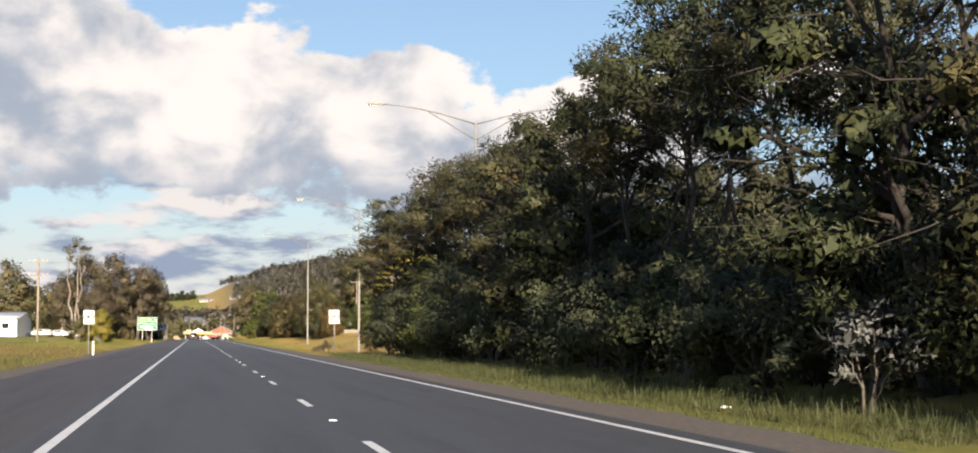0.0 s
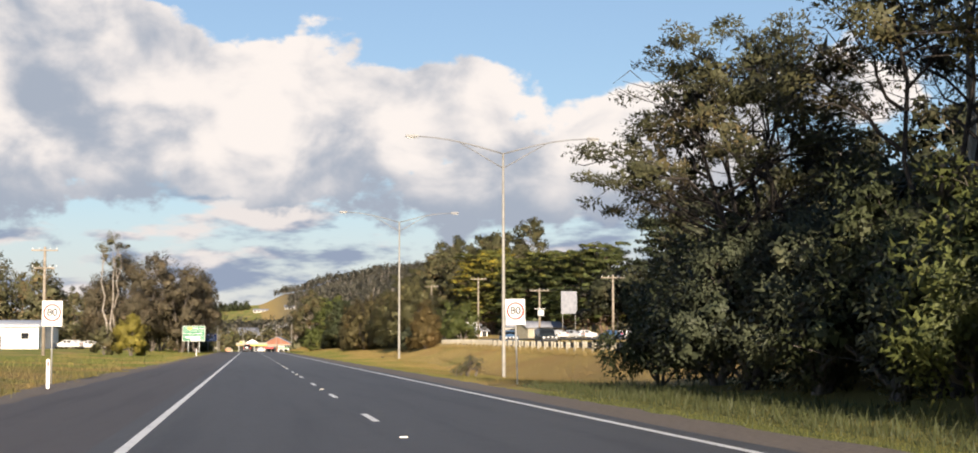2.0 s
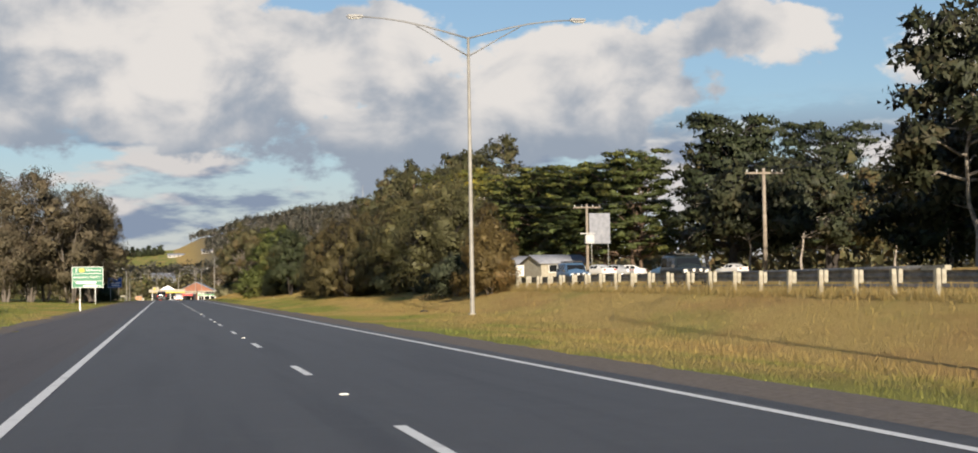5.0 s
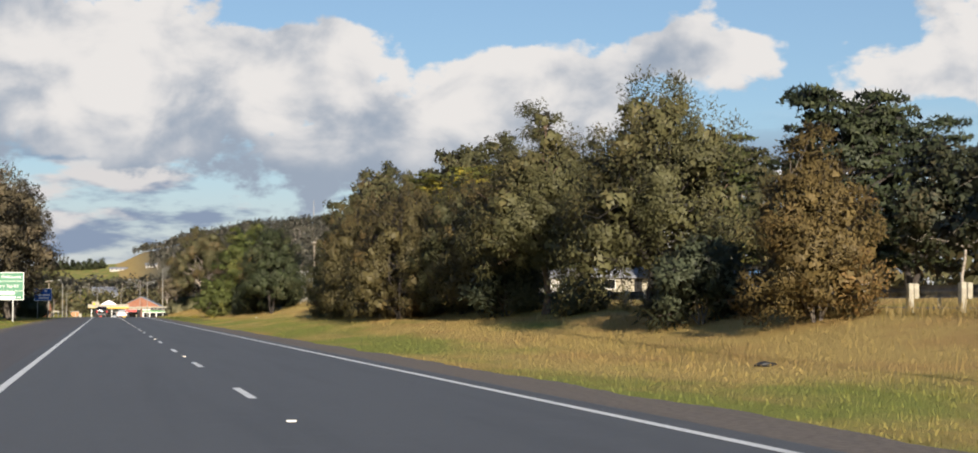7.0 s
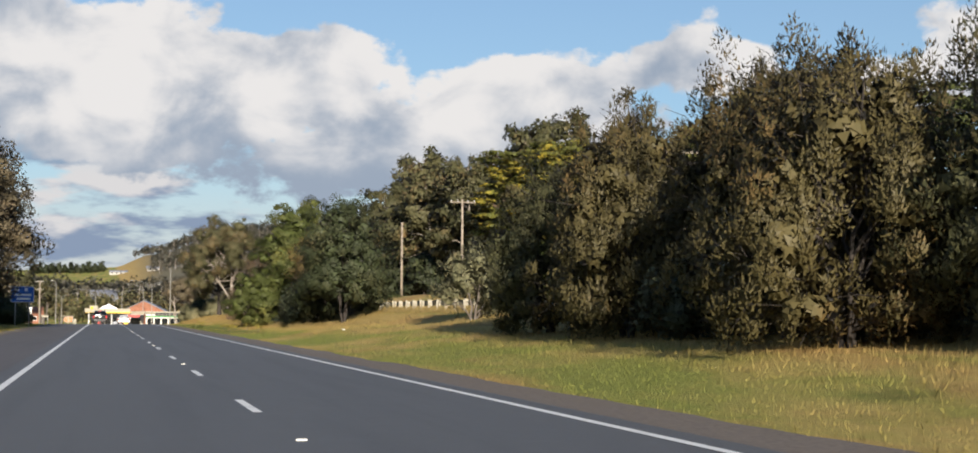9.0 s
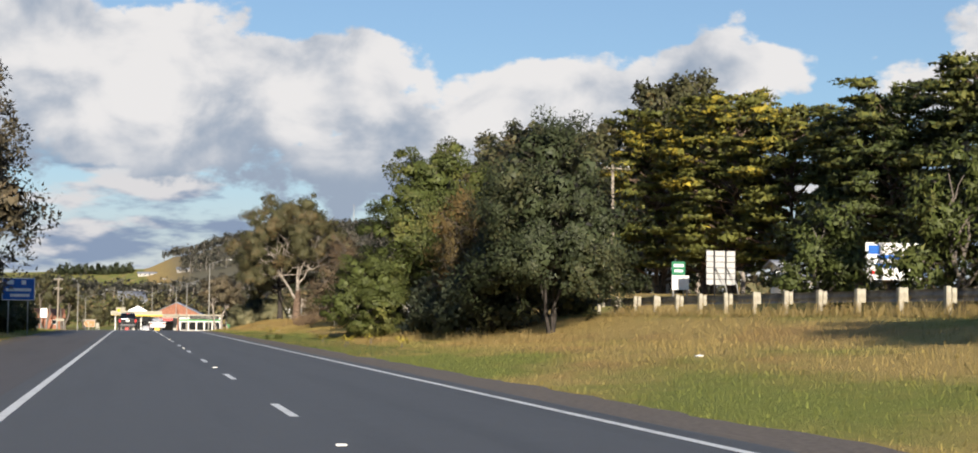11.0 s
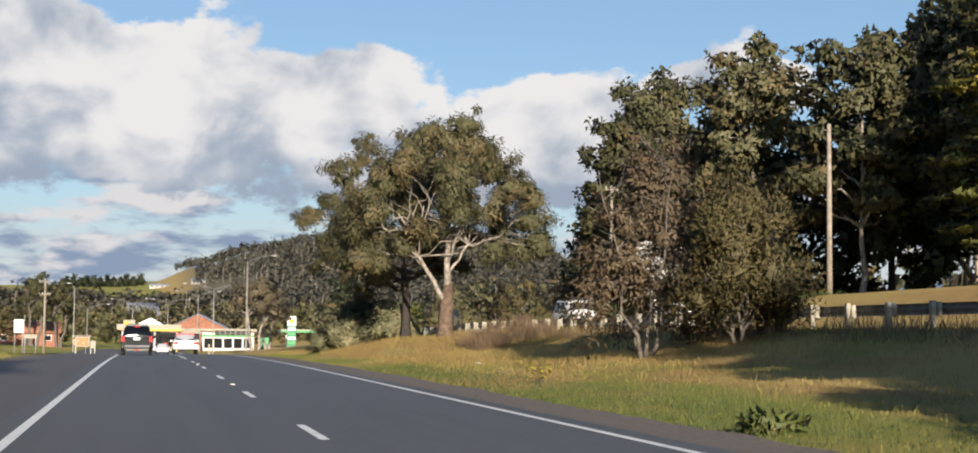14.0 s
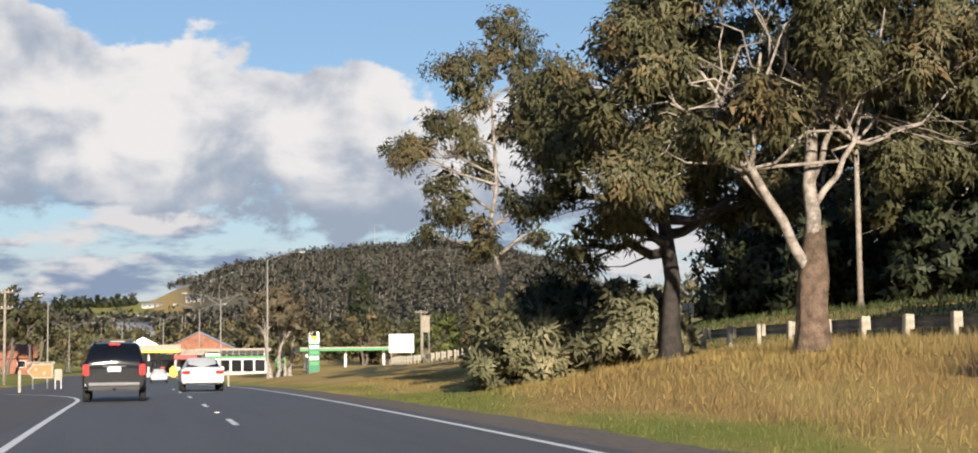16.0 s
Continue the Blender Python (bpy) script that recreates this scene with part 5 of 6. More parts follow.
# ---- grass ----
def grass(name, label, spots, low, high, width, mat, seed):
    rng = np.random.default_rng(seed)
    p = np.array([(x, y, ground_z(x, y) - 0.02) for x, y in spots])
    n = len(p)
    a = rng.random(n) * 2 * np.pi
    h = low + (high - low) * rng.random(n) ** 1.6
    lean = rng.normal(size=(n, 2)) * 0.35 * h[:, None]
    side = np.stack([np.cos(a), np.sin(a), np.zeros(n)], 1) * (width * (0.6 + 0.8 * rng.random(n)))[:, None]
    tip = p + np.concatenate([lean, h[:, None]], 1)
    v = np.stack([p - side, p + side, tip], 1).reshape(-1, 3)
    puff = unit(np.repeat(rng.normal(size=(n, 3)) * 0.4 + np.array((0, 0, 1.0)), 3, axis=0))
    return tagged(new(name, mesh_of(name, v, np.arange(n * 3).reshape(-1, 3), [mat], puff=puff)), label, "grass", kind="stuff")


def scatter(n, x0, x1, y0, y1, seed, patch=0.0, scale=0.15):
    rng = random.Random(seed)
    out = []
    while len(out) < n:
        x, y = x0 + (x1 - x0) * rng.random(), y0 + (y1 - y0) * rng.random()
        if x > 0 and x < 5.12 + wander(y, 0.26) + 0.25 * rng.random():
            continue
        if patch and noise.noise((x * scale * 2, y * scale, seed)) < patch - 0.5 * rng.random():
            continue
        out.append((x, y))
    return out


grass("start_grass", "short lush grass along the road edge beside the shrubs", scatter(20000, 5.1, 8.6, 14, 88, 11), 0.04, 0.15, 0.012, L["rank"], 31)
grass("verge_grass", "short green grass along the road edge", scatter(95000, 5.1, 9.5, 100, 470, 1), 0.03, 0.12, 0.011, L["grass"], 21)
grass("bank_grass", "rough green and straw-coloured grass on the bank", scatter(125000, 8.5, 18.0, 95, 470, 2), 0.04, 0.17, 0.012, L["grass"], 22)
grass("dry_grass", "taller dry straw grass in patches on the bank", scatter(34000, 10.0, 18.6, 95, 470, 3, 0.12), 0.08, 0.28, 0.008, L["grass"], 23)
grass("shoulder_grass", "green and dry grass beside the shoulder", scatter(30000, -20, -7.6, 60, 460, 4), 0.06, 0.26, 0.022, L["grass"], 24)
grass("belt_grass", "long rank grass at the foot of the shrubs", scatter(14000, 6.2, 8.4, 14, 96, 5), 0.10, 0.34, 0.012, L["rank"], 25)
grass("fence_grass", "dry straw grass along the guard fence", scatter(15000, 16.4, 17.38, 96, 330, 8), 0.25, 0.60, 0.011, L["straw"], 28)
grass("damp_grass", "fresh green grass at the foot of the bank", scatter(15000, 5.1, 8.0, 322, 400, 12), 0.04, 0.16, 0.011, L["lush"], 32)
grass("crest_grass", "waving golden grass on the bank below the gums", scatter(15000, 7.6, 16.5, 390, 436, 13, 0.05, 0.5), 0.08, 0.30, 0.010, L["grass"], 33)
grass("trunk_grass", "tall dry grass tufts round the gum and the fence", scatter(8000, 14.2, 18, 408, 436, 6), 0.12, 0.42, 0.010, L["straw"], 26)
grass("hedge_grass", "fresh green grass on the rise behind the guard fence", scatter(9000, 29.5, 36.5, 425, 500, 14), 0.15, 0.5, 0.04, L["lush"], 34)
grass("tall_weeds", "tall dry brown weeds beside the guard fence", scatter(2600, 12.6, 16.4, 412.5, 418, 15, 0.1, 0.6), 0.35, 1.25, 0.012, L["dryweed"], 35)
grass("fence_weeds", "tall dry weeds in tufts along the guard fence", scatter(2600, 15.2, 17.3, 372, 411, 16, 0.1, 0.5), 0.25, 0.95, 0.011, L["dryweed"], 36)
grass("clump_grass", "tall dry grass along the clump of trees", scatter(3600, 10.8, 13.5, 325, 362, 7), 0.2, 0.5, 0.011, L["straw"], 27)


def weeds():
    rng = random.Random(3)
    for i, (x, y) in enumerate([(7.4, 349), (8.4, 331), (6.9, 336.6), (7.6, 341.0), (8.4, 339.4), (7.4, 380)]):
        tree("weed", "wild mustard with small yellow flowers on the verge", (x, y, ground_z(x, y)), [(0, 0, 0.28, 0.26, 0.26, 0.16), (0.25, 0.1, 0.34, 0.16, 0.16, 0.14), (-0.2, 0.1, 0.38, 0.16, 0.16, 0.14)], L["flower"], M["grey_bark"], 0.012, 3, 30, 0.05, 5, 0.04, 0.03, 0.8, 0.0, 0.3, seed=500 + i, core=0,
             category="weed", sink=0.05, group="weeds on the verge")
    for i, (x, y, h) in enumerate([(7.0, 115.4, 0.6), (7.4, 116.0, 0.95), (7.8, 116.4, 0.9), (6.7, 114.6, 0.4), (7.5, 117.2, 1.0)]):
        tree("weed", "dry upright thistle clump on the grassy bank", (x, y, ground_z(x, y)), [(0, 0, h * 0.5, 0.35, 0.35, h * 0.45), (0.2, 0, h * 0.75, 0.25, 0.25, h * 0.25)], L["olive"], M["grey_bark"], 0.010, 6, 40, 0.08, 7, 0.06, 0.012, 1.6, -0.9, 0.2, seed=520 + i, bare=10, core=0, category="weed", sink=0.05, spread=0.2, group="thistles on the bank")
    for i, (x, y, h) in enumerate([(13.3, 414.6, 1.1), (14.2, 415.6, 1.25), (15.0, 414.8, 1.15), (15.6, 416.4, 1.2)]):
        tree("weed", "tall dry reddish-brown weeds standing by the guard fence", (x, y, ground_z(x, y)), [(0, 0, h * 0.42, 0.42, 0.42, h * 0.4), (0.2, 0.1, h * 0.75, 0.32, 0.32, h * 0.25), (-0.3, 0, h * 0.6, 0.3, 0.3, h * 0.3)], L["dryweed"], M["brown_bark"], 0.006, 7, 60, 0.10, 12, 0.09, 0.012, 1.6, -0.9, 0.2, seed=540 + i, bare=16, core=0, category="weed", sink=0.05, spread=0.24, group="dry weeds by the fence")
    tree("weed", "low clump of green broad-leaved weeds on the verge", (5.9, 362.0, ground_z(5.9, 362.0)), [(0, 0, 0.12, 0.3, 0.26, 0.10), (0.4, 0.2, 0.09, 0.2, 0.2, 0.08)], L["green"], M["grey_bark"], 0.02, 4, 40, 0.12, 14, 0.12, 0.05, 0.8, 0.0, 0.3, seed=530, core=0, category="weed", sink=0.05)


weeds()


# ---- street furniture ----
def lamp_post(pos, turn=0, height=12.4, arms=(-1, 1), reach=4.75, label="", group=""):
    ob = thing("street_lamp", label or "tall galvanised street lamp with two curved arms", "street lamp", pos, turn, group)
    rod("pole", [(0, 0, -0.3), (0, 0, 0.05), (0, 0, height * 0.5), (0, 0, height)], [0.115, 0.11, 0.088, 0.06], M["pole_steel"], ob, 10)
    part("base_plate", block(0, 0, 0.03, 0.34, 0.34, 0.05, 0.008), M["pole_steel"], ob)
    for s in arms:
        rod("arm", [(0, 0, height - 0.05)] + [(s * reach * t, 0, height - 0.05 + 0.9 * math.sin(t * 1.5)) for t in (0.2, 0.4, 0.6, 0.8, 1.0)], [0.04, 0.04, 0.038, 0.035, 0.03, 0.03], M["lamp_grey"], ob, 6)
        rod("brace", [(0, 0, height - 0.85), (s * reach * 0.15, 0, height - 0.45), (s * reach * 0.3, 0, height - 0.02), (s * reach * 0.5, 0, height + 0.50)], [0.032, 0.03, 0.028, 0.025], M["lamp_grey"], ob, 6)
        head = part("lamp_head", block(s * (reach + 0.32), 0, height + 0.86, 0.75, 0.28, 0.15, 0.05), M["lamp_grey"], ob)
        part("lens", block(s * (reach + 0.36), 0, height + 0.775, 0.5, 0.22, 0.05, 0.02), M["lamp_white"], head)
    return ob


for y in (18.0, 75.8, 133.7, 191.3):
    x = 11.8 if y < 190 else 11.4
    lamp_post((x, y, ground_z(x, y)), 0, 11.4 if y < 100 else 12.4, group="street lamps in the grass strip")
for x, y, h, arms, reach in [(11.3, 556, 12.1, (1,), 3.2), (8.12, 652, 10.4, (-1, 1), 3.6), (8.93, 602, 10.3, (-1, 1), 4.3), (3.07, 690, 9.6, (-1, 1), 4.2), (-12.6, 600, 9.9, (-1,), 0.6), (-13.56, 690, 8.2, (-1, 1), 3.9), (-4.26, 690, 9.4, (-1, 1), 3.9), (-25, 672, 9.5, (1,), 5)]:
    lamp_post((x, y, ground_z(x, y)), 0, h, arms, reach, "galvanised street lamp at the junction", "street lamps at the junction")


def speed_sign(x, y, z, lean=0):
    ob = thing("speed_sign", "white speed limit sign with a red ring on a steel post", "road sign", (x, y, z), 0, "speed signs")
    z += 0.12
    rod("post", [(0, 0.03, -0.3), (0, 0.03, 1.9), (0, 0.03, 2.75)], [0.03, 0.03, 0.03], M["galv"], ob, 8)
    plate = part("plate", block(0, 0, 2.3, 0.66, 0.012, 0.86, 0.005), M["white"], ob)
    ring = []
    for i in range(40):
        a, b = 2 * math.pi * i / 40, 2 * math.pi * (i + 1) / 40
        ring.append(([(0.30 * math.cos(a), -0.011, 2.33 + 0.30 * math.sin(a)), (0.30 * math.cos(b), -0.011, 2.33 + 0.30 * math.sin(b)),
                      (0.235 * math.cos(b), -0.011, 2.33 + 0.235 * math.sin(b)), (0.235 * math.cos(a), -0.011, 2.33 + 0.235 * math.sin(a))], [(0, 1, 2, 3)]))
    part("ring", join_mesh("ring", ring, M["red"]), M["red"], plate, "red ring")
    letters("number", "80", 0.36, M["black"], plate, (0, -0.012, 2.33), "black figures", 0.011)
    ob.matrix_basis = pose(x, y, z, 0, lean, 0)


speed_sign(6.85, 99.7, ground_z(6.85, 99.7) - 0.0, -1.5)
speed_sign(-8.6, 102.2, ground_z(-8.6, 102.2) + 0.05)


def guide_post(x, y):
    ob = thing("guide_post", "slim white plastic guide post on the verge", "guide post", (x, y, ground_z(x, y)), 0, "guide posts")
    part("post", block(0, 0, 0.42, 0.10, 0.05, 1.15, 0.012), M["white"], ob)
    part("reflector", block(0, -0.027, 0.86, 0.05, 0.006, 0.12), M["lamp_red"], ob, "small red reflector")


for x, y in [(-7.9, 95.5), (-8.6, 253.0)]:
    guide_post(x, y)


def bar(name, cx, cz, sx, sz, mat, parent, y=-0.014):
    return part(name, block(cx, y, cz, sx, 0.006, sz), mat, parent)


def direction_sign():
    x, y = -11.6, 333.0
    ob = thing("direction_sign", "large green direction sign with white lettering on two posts", "road sign", (x, y, ground_z(x, y)), 0)
    g = ground_z(x, y)
    for s in (-0.95, 0.95):
        rod("post", [(s, 0.06, -0.4), (s, 0.06, 2.4), (s, 0.06, 4.7)], [0.06, 0.06, 0.06], M["white"], ob, 8)
    plate = part("plate", block(0, 0, 3.45, 3.9, 0.02, 2.7, 0.008), M["white"], ob)
    part("green_face", block(0, -0.012, 3.45, 3.78, 0.008, 2.58), M["green"], plate)
    for z in (3.93, 2.98):
        bar("divider", 0, z, 3.7, 0.04, M["white"], plate, -0.02)
    bar("route_shield", -0.72, 4.36, 0.62, 0.42, M["yellow"], plate, -0.02)
    letters("place_name", "Melbourne", 0.42, M["white"], plate, (0.75, -0.02, 4.36))
    letters("road_name", "Brewery Tap Rd", 0.40, M["white"], plate, (0.12, -0.02, 3.46))
    bar("arrow_stem", -1.4, 4.34, 0.07, 0.4, M["white"], plate, -0.02)
    bar("arrow_head", -1.4, 4.52, 0.22, 0.08, M["white"], plate, -0.02)
    bar("arrow_stem", -1.5, 3.46, 0.35, 0.07, M["white"], plate, -0.02)
    bar("arrow_head", -1.66, 3.46, 0.08, 0.24, M["white"], plate, -0.02)
    bar("writing", -0.15, 2.78, 2.5, 0.26, M["white"], plate, -0.02)
    bar("writing", 0.35, 2.36, 1.7, 0.24, M["white"], plate, -0.02)
    bar("arrow_stem", 1.5, 2.36, 0.35, 0.07, M["white"], plate, -0.02)


direction_sign()


def blue_sign():
    x, y = -9.7, 384.0
    ob = thing("service_sign", "blue roadside service sign with white writing on two posts", "road sign", (x, y, ground_z(x, y)), 0)
    for s in (-0.65, 0.65):
        rod("post", [(s, 0.05, -0.4), (s, 0.05, 2.0), (s, 0.05, 3.4)], [0.05, 0.05, 0.05], M["galv"], ob, 8)
    plate = part("plate", block(0, 0, 3.15, 2.2, 0.02, 1.55, 0.008), M["white"], ob)
    part("blue_face", block(0, -0.012, 3.15, 2.1, 0.008, 1.45), M["blue"], plate)
    for cx, cz, sx, sz in [(-0.55, 3.62, 0.45, 0.3), (0.35, 3.62, 0.3, 0.3), (0, 3.1, 1.7, 0.2), (0.1, 2.72, 1.3, 0.2)]:
        bar("writing", cx, cz, sx, sz, M["white"], plate, -0.02)


blue_sign()


def power_pole(x, y, top, arm=2.6, turn=0, mat="pole", transformer=False, second=False):
    g = ground_z(x, y)
    h = top - g
    ob = thing("power_pole", "weathered power pole with a timber crossarm" if arm else "bare weathered timber pole", "power pole", (x, y, g), turn, "power poles")
    rod("pole", [(0, 0, -0.4), (0, 0, h * 0.5), (0, 0, h)], [0.17, 0.15, 0.12], M[mat], ob, 9)
    for k, zz in enumerate([h - 0.35] + ([h - 2.0] if second else [])):
        if not arm:
            break
        part("crossarm", block(0, -0.16, zz, arm * (1 if k == 0 else 0.8), 0.11, 0.13, 0.012), M["pole"], ob)
        for s in (-0.45, -0.2, 0.2, 0.45):
            rod("insulator", [(s * arm, -0.16, zz + 0.06), (s * arm, -0.16, zz + 0.2), (s * arm, -0.16, zz + 0.26)], [0.02, 0.05, 0.03], M["white"], ob, 6)
    if transformer:
        part("transformer", block(0.1, -0.45, h - 3.6, 0.9, 0.5, 0.9, 0.04), M["galv"], ob, "grey transformer box")
        part("crossarm", block(0, -0.2, h - 3.0, 1.6, 0.1, 0.1), M["galv"], ob)
    return ob


LINE = [(38.9, 176.2, 9.9), (39.8, 228.6, 9.4), (40.3, 279.0, 9.6), (38.2, 328.0, 13.3)]
for i, (x, y, top) in enumerate(LINE):
    power_pole(x, y, top, 2.9, 0, "pole", i == 2)
power_pole(-20.9, 200.0, 10.5, 2.4, 0, "pole", False, True)
power_pole(38.0, 399.8, 14.6, 3.0, 0)
power_pole(35.9, 426.7, 13.4, 0, 0)
power_pole(36.4, 471.7, 13.9, 1.2, 0)
power_pole(-14.72, 560, 7.9, 1.6, 0, "pole", False, True)
power_pole(-31, 640, 9.0, 2.6, 0, "pole", False, True)
power_pole(42, 640, 7.5, 2.0, 0)


def wire(a, b, sag):
    pts = [Vector(a).lerp(Vector(b), t) - Vector((0, 0, 4 * sag * t * (1 - t))) for t in np.linspace(0, 1, 12)]
    return tube([tuple(p) for p in pts], [0.012] * 12, 4)


for (xa, ya, ta), (xb, yb, tb) in zip(LINE, LINE[1:]):
    wob = thing("power_line", "thin black power lines strung between poles", "power line", group="power lines")
    for s in (-1.3, 0.6, 1.3):
        part("wire", join_mesh("wire", [wire((xa + s, ya - 0.16, ta - 0.08), (xb + s, yb - 0.16, tb - 0.08), 0.7)], M["plastic"]), M["plastic"], wob)


# ---- guard fence ----
def guard_fence():
    ob = thing("guard_fence", "guard fence of cream timber posts with a dull steel rail", "guard fence")
    post = block(0, 0, 0.22, 0.13, 0.19, 1.14, 0.012)
    pm = bpy.data.meshes.new("post")
    post.to_mesh(pm)
    post.free()
    pm.materials.append(M["post"])
    spacer = block(0, 0, 0.58, 0.13, 0.16, 0.38, 0.01)
    sm = bpy.data.meshes.new("spacer")
    spacer.to_mesh(sm)
    spacer.free()
    sm.materials.append(M["post"])
    jig = random.Random(4)
    line = []
    y = 102.0
    while y < 545:
        x = 17.5 + (0 if y < 480 else (y - 480) ** 2 * 0.0011)
        z = ground_z(x, y) - 0.08
        o = part("post", pm, M["post"], ob)
        o.matrix_basis = pose(x, y, z, jig.uniform(-1.5, 1.5), jig.uniform(-2, 2), jig.uniform(-4, 4))
        o = part("spacer", sm, M["post"], ob)
        o.matrix_basis = pose(x + 0.165, y + 0.02, z + jig.uniform(-0.03, 0.02), 0, jig.uniform(-2, 2), jig.uniform(-4, 4))
        line.append((x + 0.28, y, z + 0.58))
        y += 2.5
    prof = [(0.0, 0.155), (0.055, 0.11), (0.055, 0.05), (0.0, 0.0), (0.055, -0.05), (0.055, -0.11), (0.0, -0.155)]
    v, f = [], []
    for x, y, z in line:
        v += [(x + a, y, z + b) for a, b in prof] + [(x + a + 0.004, y, z + b) for a, b in prof]
    k = len(prof)
    for j in range(len(line) - 1):
        for i in range(k - 1):
            f.append((j * 2 * k + i, j * 2 * k + i + 1, (j + 1) * 2 * k + i + 1, (j + 1) * 2 * k + i))
            f.append((j * 2 * k + k + i, (j + 1) * 2 * k + k + i, (j + 1) * 2 * k + k + i + 1, j * 2 * k + k + i + 1))
    part("rail", mesh_of("rail", v, f, [M["rail"]], True), M["rail"], ob, "dull corrugated steel rail")


guard_fence()


def far_rail():
    ob = thing("guard_rail", "long low rail with a squared end beyond the parallel road", "guard rail")
    pts = [(33.4, y) for y in range(192, 300, 6)]
    rod("rail", [(x, y, ground_z(x, y) + 0.75) for x, y in pts], [0.13] * len(pts), M["rail"], ob, 6)
    for x, y in pts:
        z = ground_z(x, y)
        part("post", block(x, y, z + 0.3, 0.13, 0.13, 0.9, 0.01), M["post"], ob)
    part("end_block", block(33.4, 190.6, ground_z(33.4, 190.6) + 0.55, 0.35, 2.4, 0.6, 0.03), M["post"], ob, "cream squared end block")


far_rail()


# ---- vehicles ----
def car(name, label, pos, turn, paint, length, width, sections, hood, glass_rear, wheel_r=0.32, rear=True, lights="wide", extras=()):
    """A car along +y (nose forward): body from cross-sections, glass, lights, bumpers and wheels as parts."""
    ob = thing(name, label, "car", pos, turn)
    v, f = [], []
    hw = width / 2
    for y, zb, zs, zr, ws, wr in sections:
        b, m, t = hw * ws, hw * ws, hw * wr
        v += [(-b * 0.93, y, zb), (-b, y, zb + 0.14), (-m, y, zs - 0.12), (-m * 0.965, y, zs), (-t, y, max(zr - 0.07, zs + 0.005)), (-t * 0.86, y, max(zr, zs + 0.01)), (0, y, max(zr + 0.015, zs + 0.02)),
              (t * 0.86, y, max(zr, zs + 0.01)), (t, y, max(zr - 0.07, zs + 0.005)), (m * 0.965, y, zs), (m, y, zs - 0.12), (b, y, zb + 0.14), (b * 0.93, y, zb)]
    k = 13
    n = len(sections)
    for j in range(n - 1):
        for i in range(k - 1):
            f.append((j * k + i, (j + 1) * k + i, (j + 1) * k + i + 1, j * k + i + 1))
        f.append((j * k + 12, (j + 1) * k + 12, (j + 1) * k, j * k))
    me = bpy.data.meshes.new("body")
    me.from_pydata(v, [], f + [tuple(range(k)), tuple(range((n - 1) * k + k - 1, (n - 1) * k - 1, -1))])
    me.materials.append(M[paint])
    me.update()
    body = part("body", me, M[paint], ob)
    for p in me.polygons:
        p.use_smooth = len(p.vertices) == 4
    # side glass between pillars, a little proud of the body
    cab = [s for s in sections if s[3] - s[2] > 0.25]
    for sgn in (-1, 1):
        cut = max(1, len(cab) // 2)
        for a, b in [(i, i + 1) for i in range(len(cab) - 1)]:
            (y0, _, zs0, zr0, ws0, wr0), (y1, _, zs1, zr1, ws1, wr1) = cab[a], cab[b]
            ya, yb = y0 + 0.06, y1 - 0.06
            pts = []
            for yy, zs, zr, ws, wr in ((ya, zs0, zr0, ws0, wr0), (yb, zs1, zr1, ws1, wr1)):
                lo, hi = (hw * ws * 0.965, zs), (hw * wr, zr - 0.07)
                for q in (0.10, 0.92):
                    pts.append((sgn * (lo[0] + (hi[0] - lo[0]) * q + 0.006), yy, lo[1] + (hi[1] - lo[1]) * q))
            part("side_window", mesh_of("side_window", pts, [(0, 2, 3, 1) if sgn > 0 else (0, 1, 3, 2)], [M["glass"]]), M["glass"], ob)
    for yy, zz, yt, zt, wb, wt, nm in glass_rear:
        d = -0.012 if nm == "rear_window" else 0.012
        part(nm, mesh_of(nm, [(-wb, yy + d, zz), (wb, yy + d, zz), (wt, yt + d, zt), (-wt, yt + d, zt)], [(0, 1, 2, 3)], [M["glass"]]), M["glass"], ob)
    y0, y1 = sections[0][0], sections[-1][0]
    for sx in (-1, 1):
        for wy in (y0 + length * 0.2, y1 - length * 0.19):
            vv, ff = tube([(sx * (hw - 0.21), wy, wheel_r), (sx * (hw - 0.20), wy, wheel_r), (sx * (hw - 0.02), wy, wheel_r), (sx * (hw - 0.0), wy, wheel_r)], [wheel_r * 0.8, wheel_r, wheel_r, wheel_r * 0.86], 20)
            tyre = part("wheel", mesh_of("wheel", vv, ff, [M["tyre"]], True), M["tyre"], ob, "black tyre")
            vv, ff = tube([(sx * (hw - 0.05), wy, wheel_r), (sx * (hw - 0.006), wy, wheel_r), (sx * (hw - 0.003), wy, wheel_r)], [wheel_r * 0.7, wheel_r * 0.66, 0.01], 16)
            part("rim", mesh_of("rim", vv, ff, [M["chrome"]], True), M["chrome"], tyre, "bright alloy rim")
    for nm, cx, cy, cz, sx, sy, sz, mt in extras:
        part(nm, block(cx, cy, cz, sx, sy, sz, min(sx, sy, sz) * 0.25), M[mt], ob)
    return ob


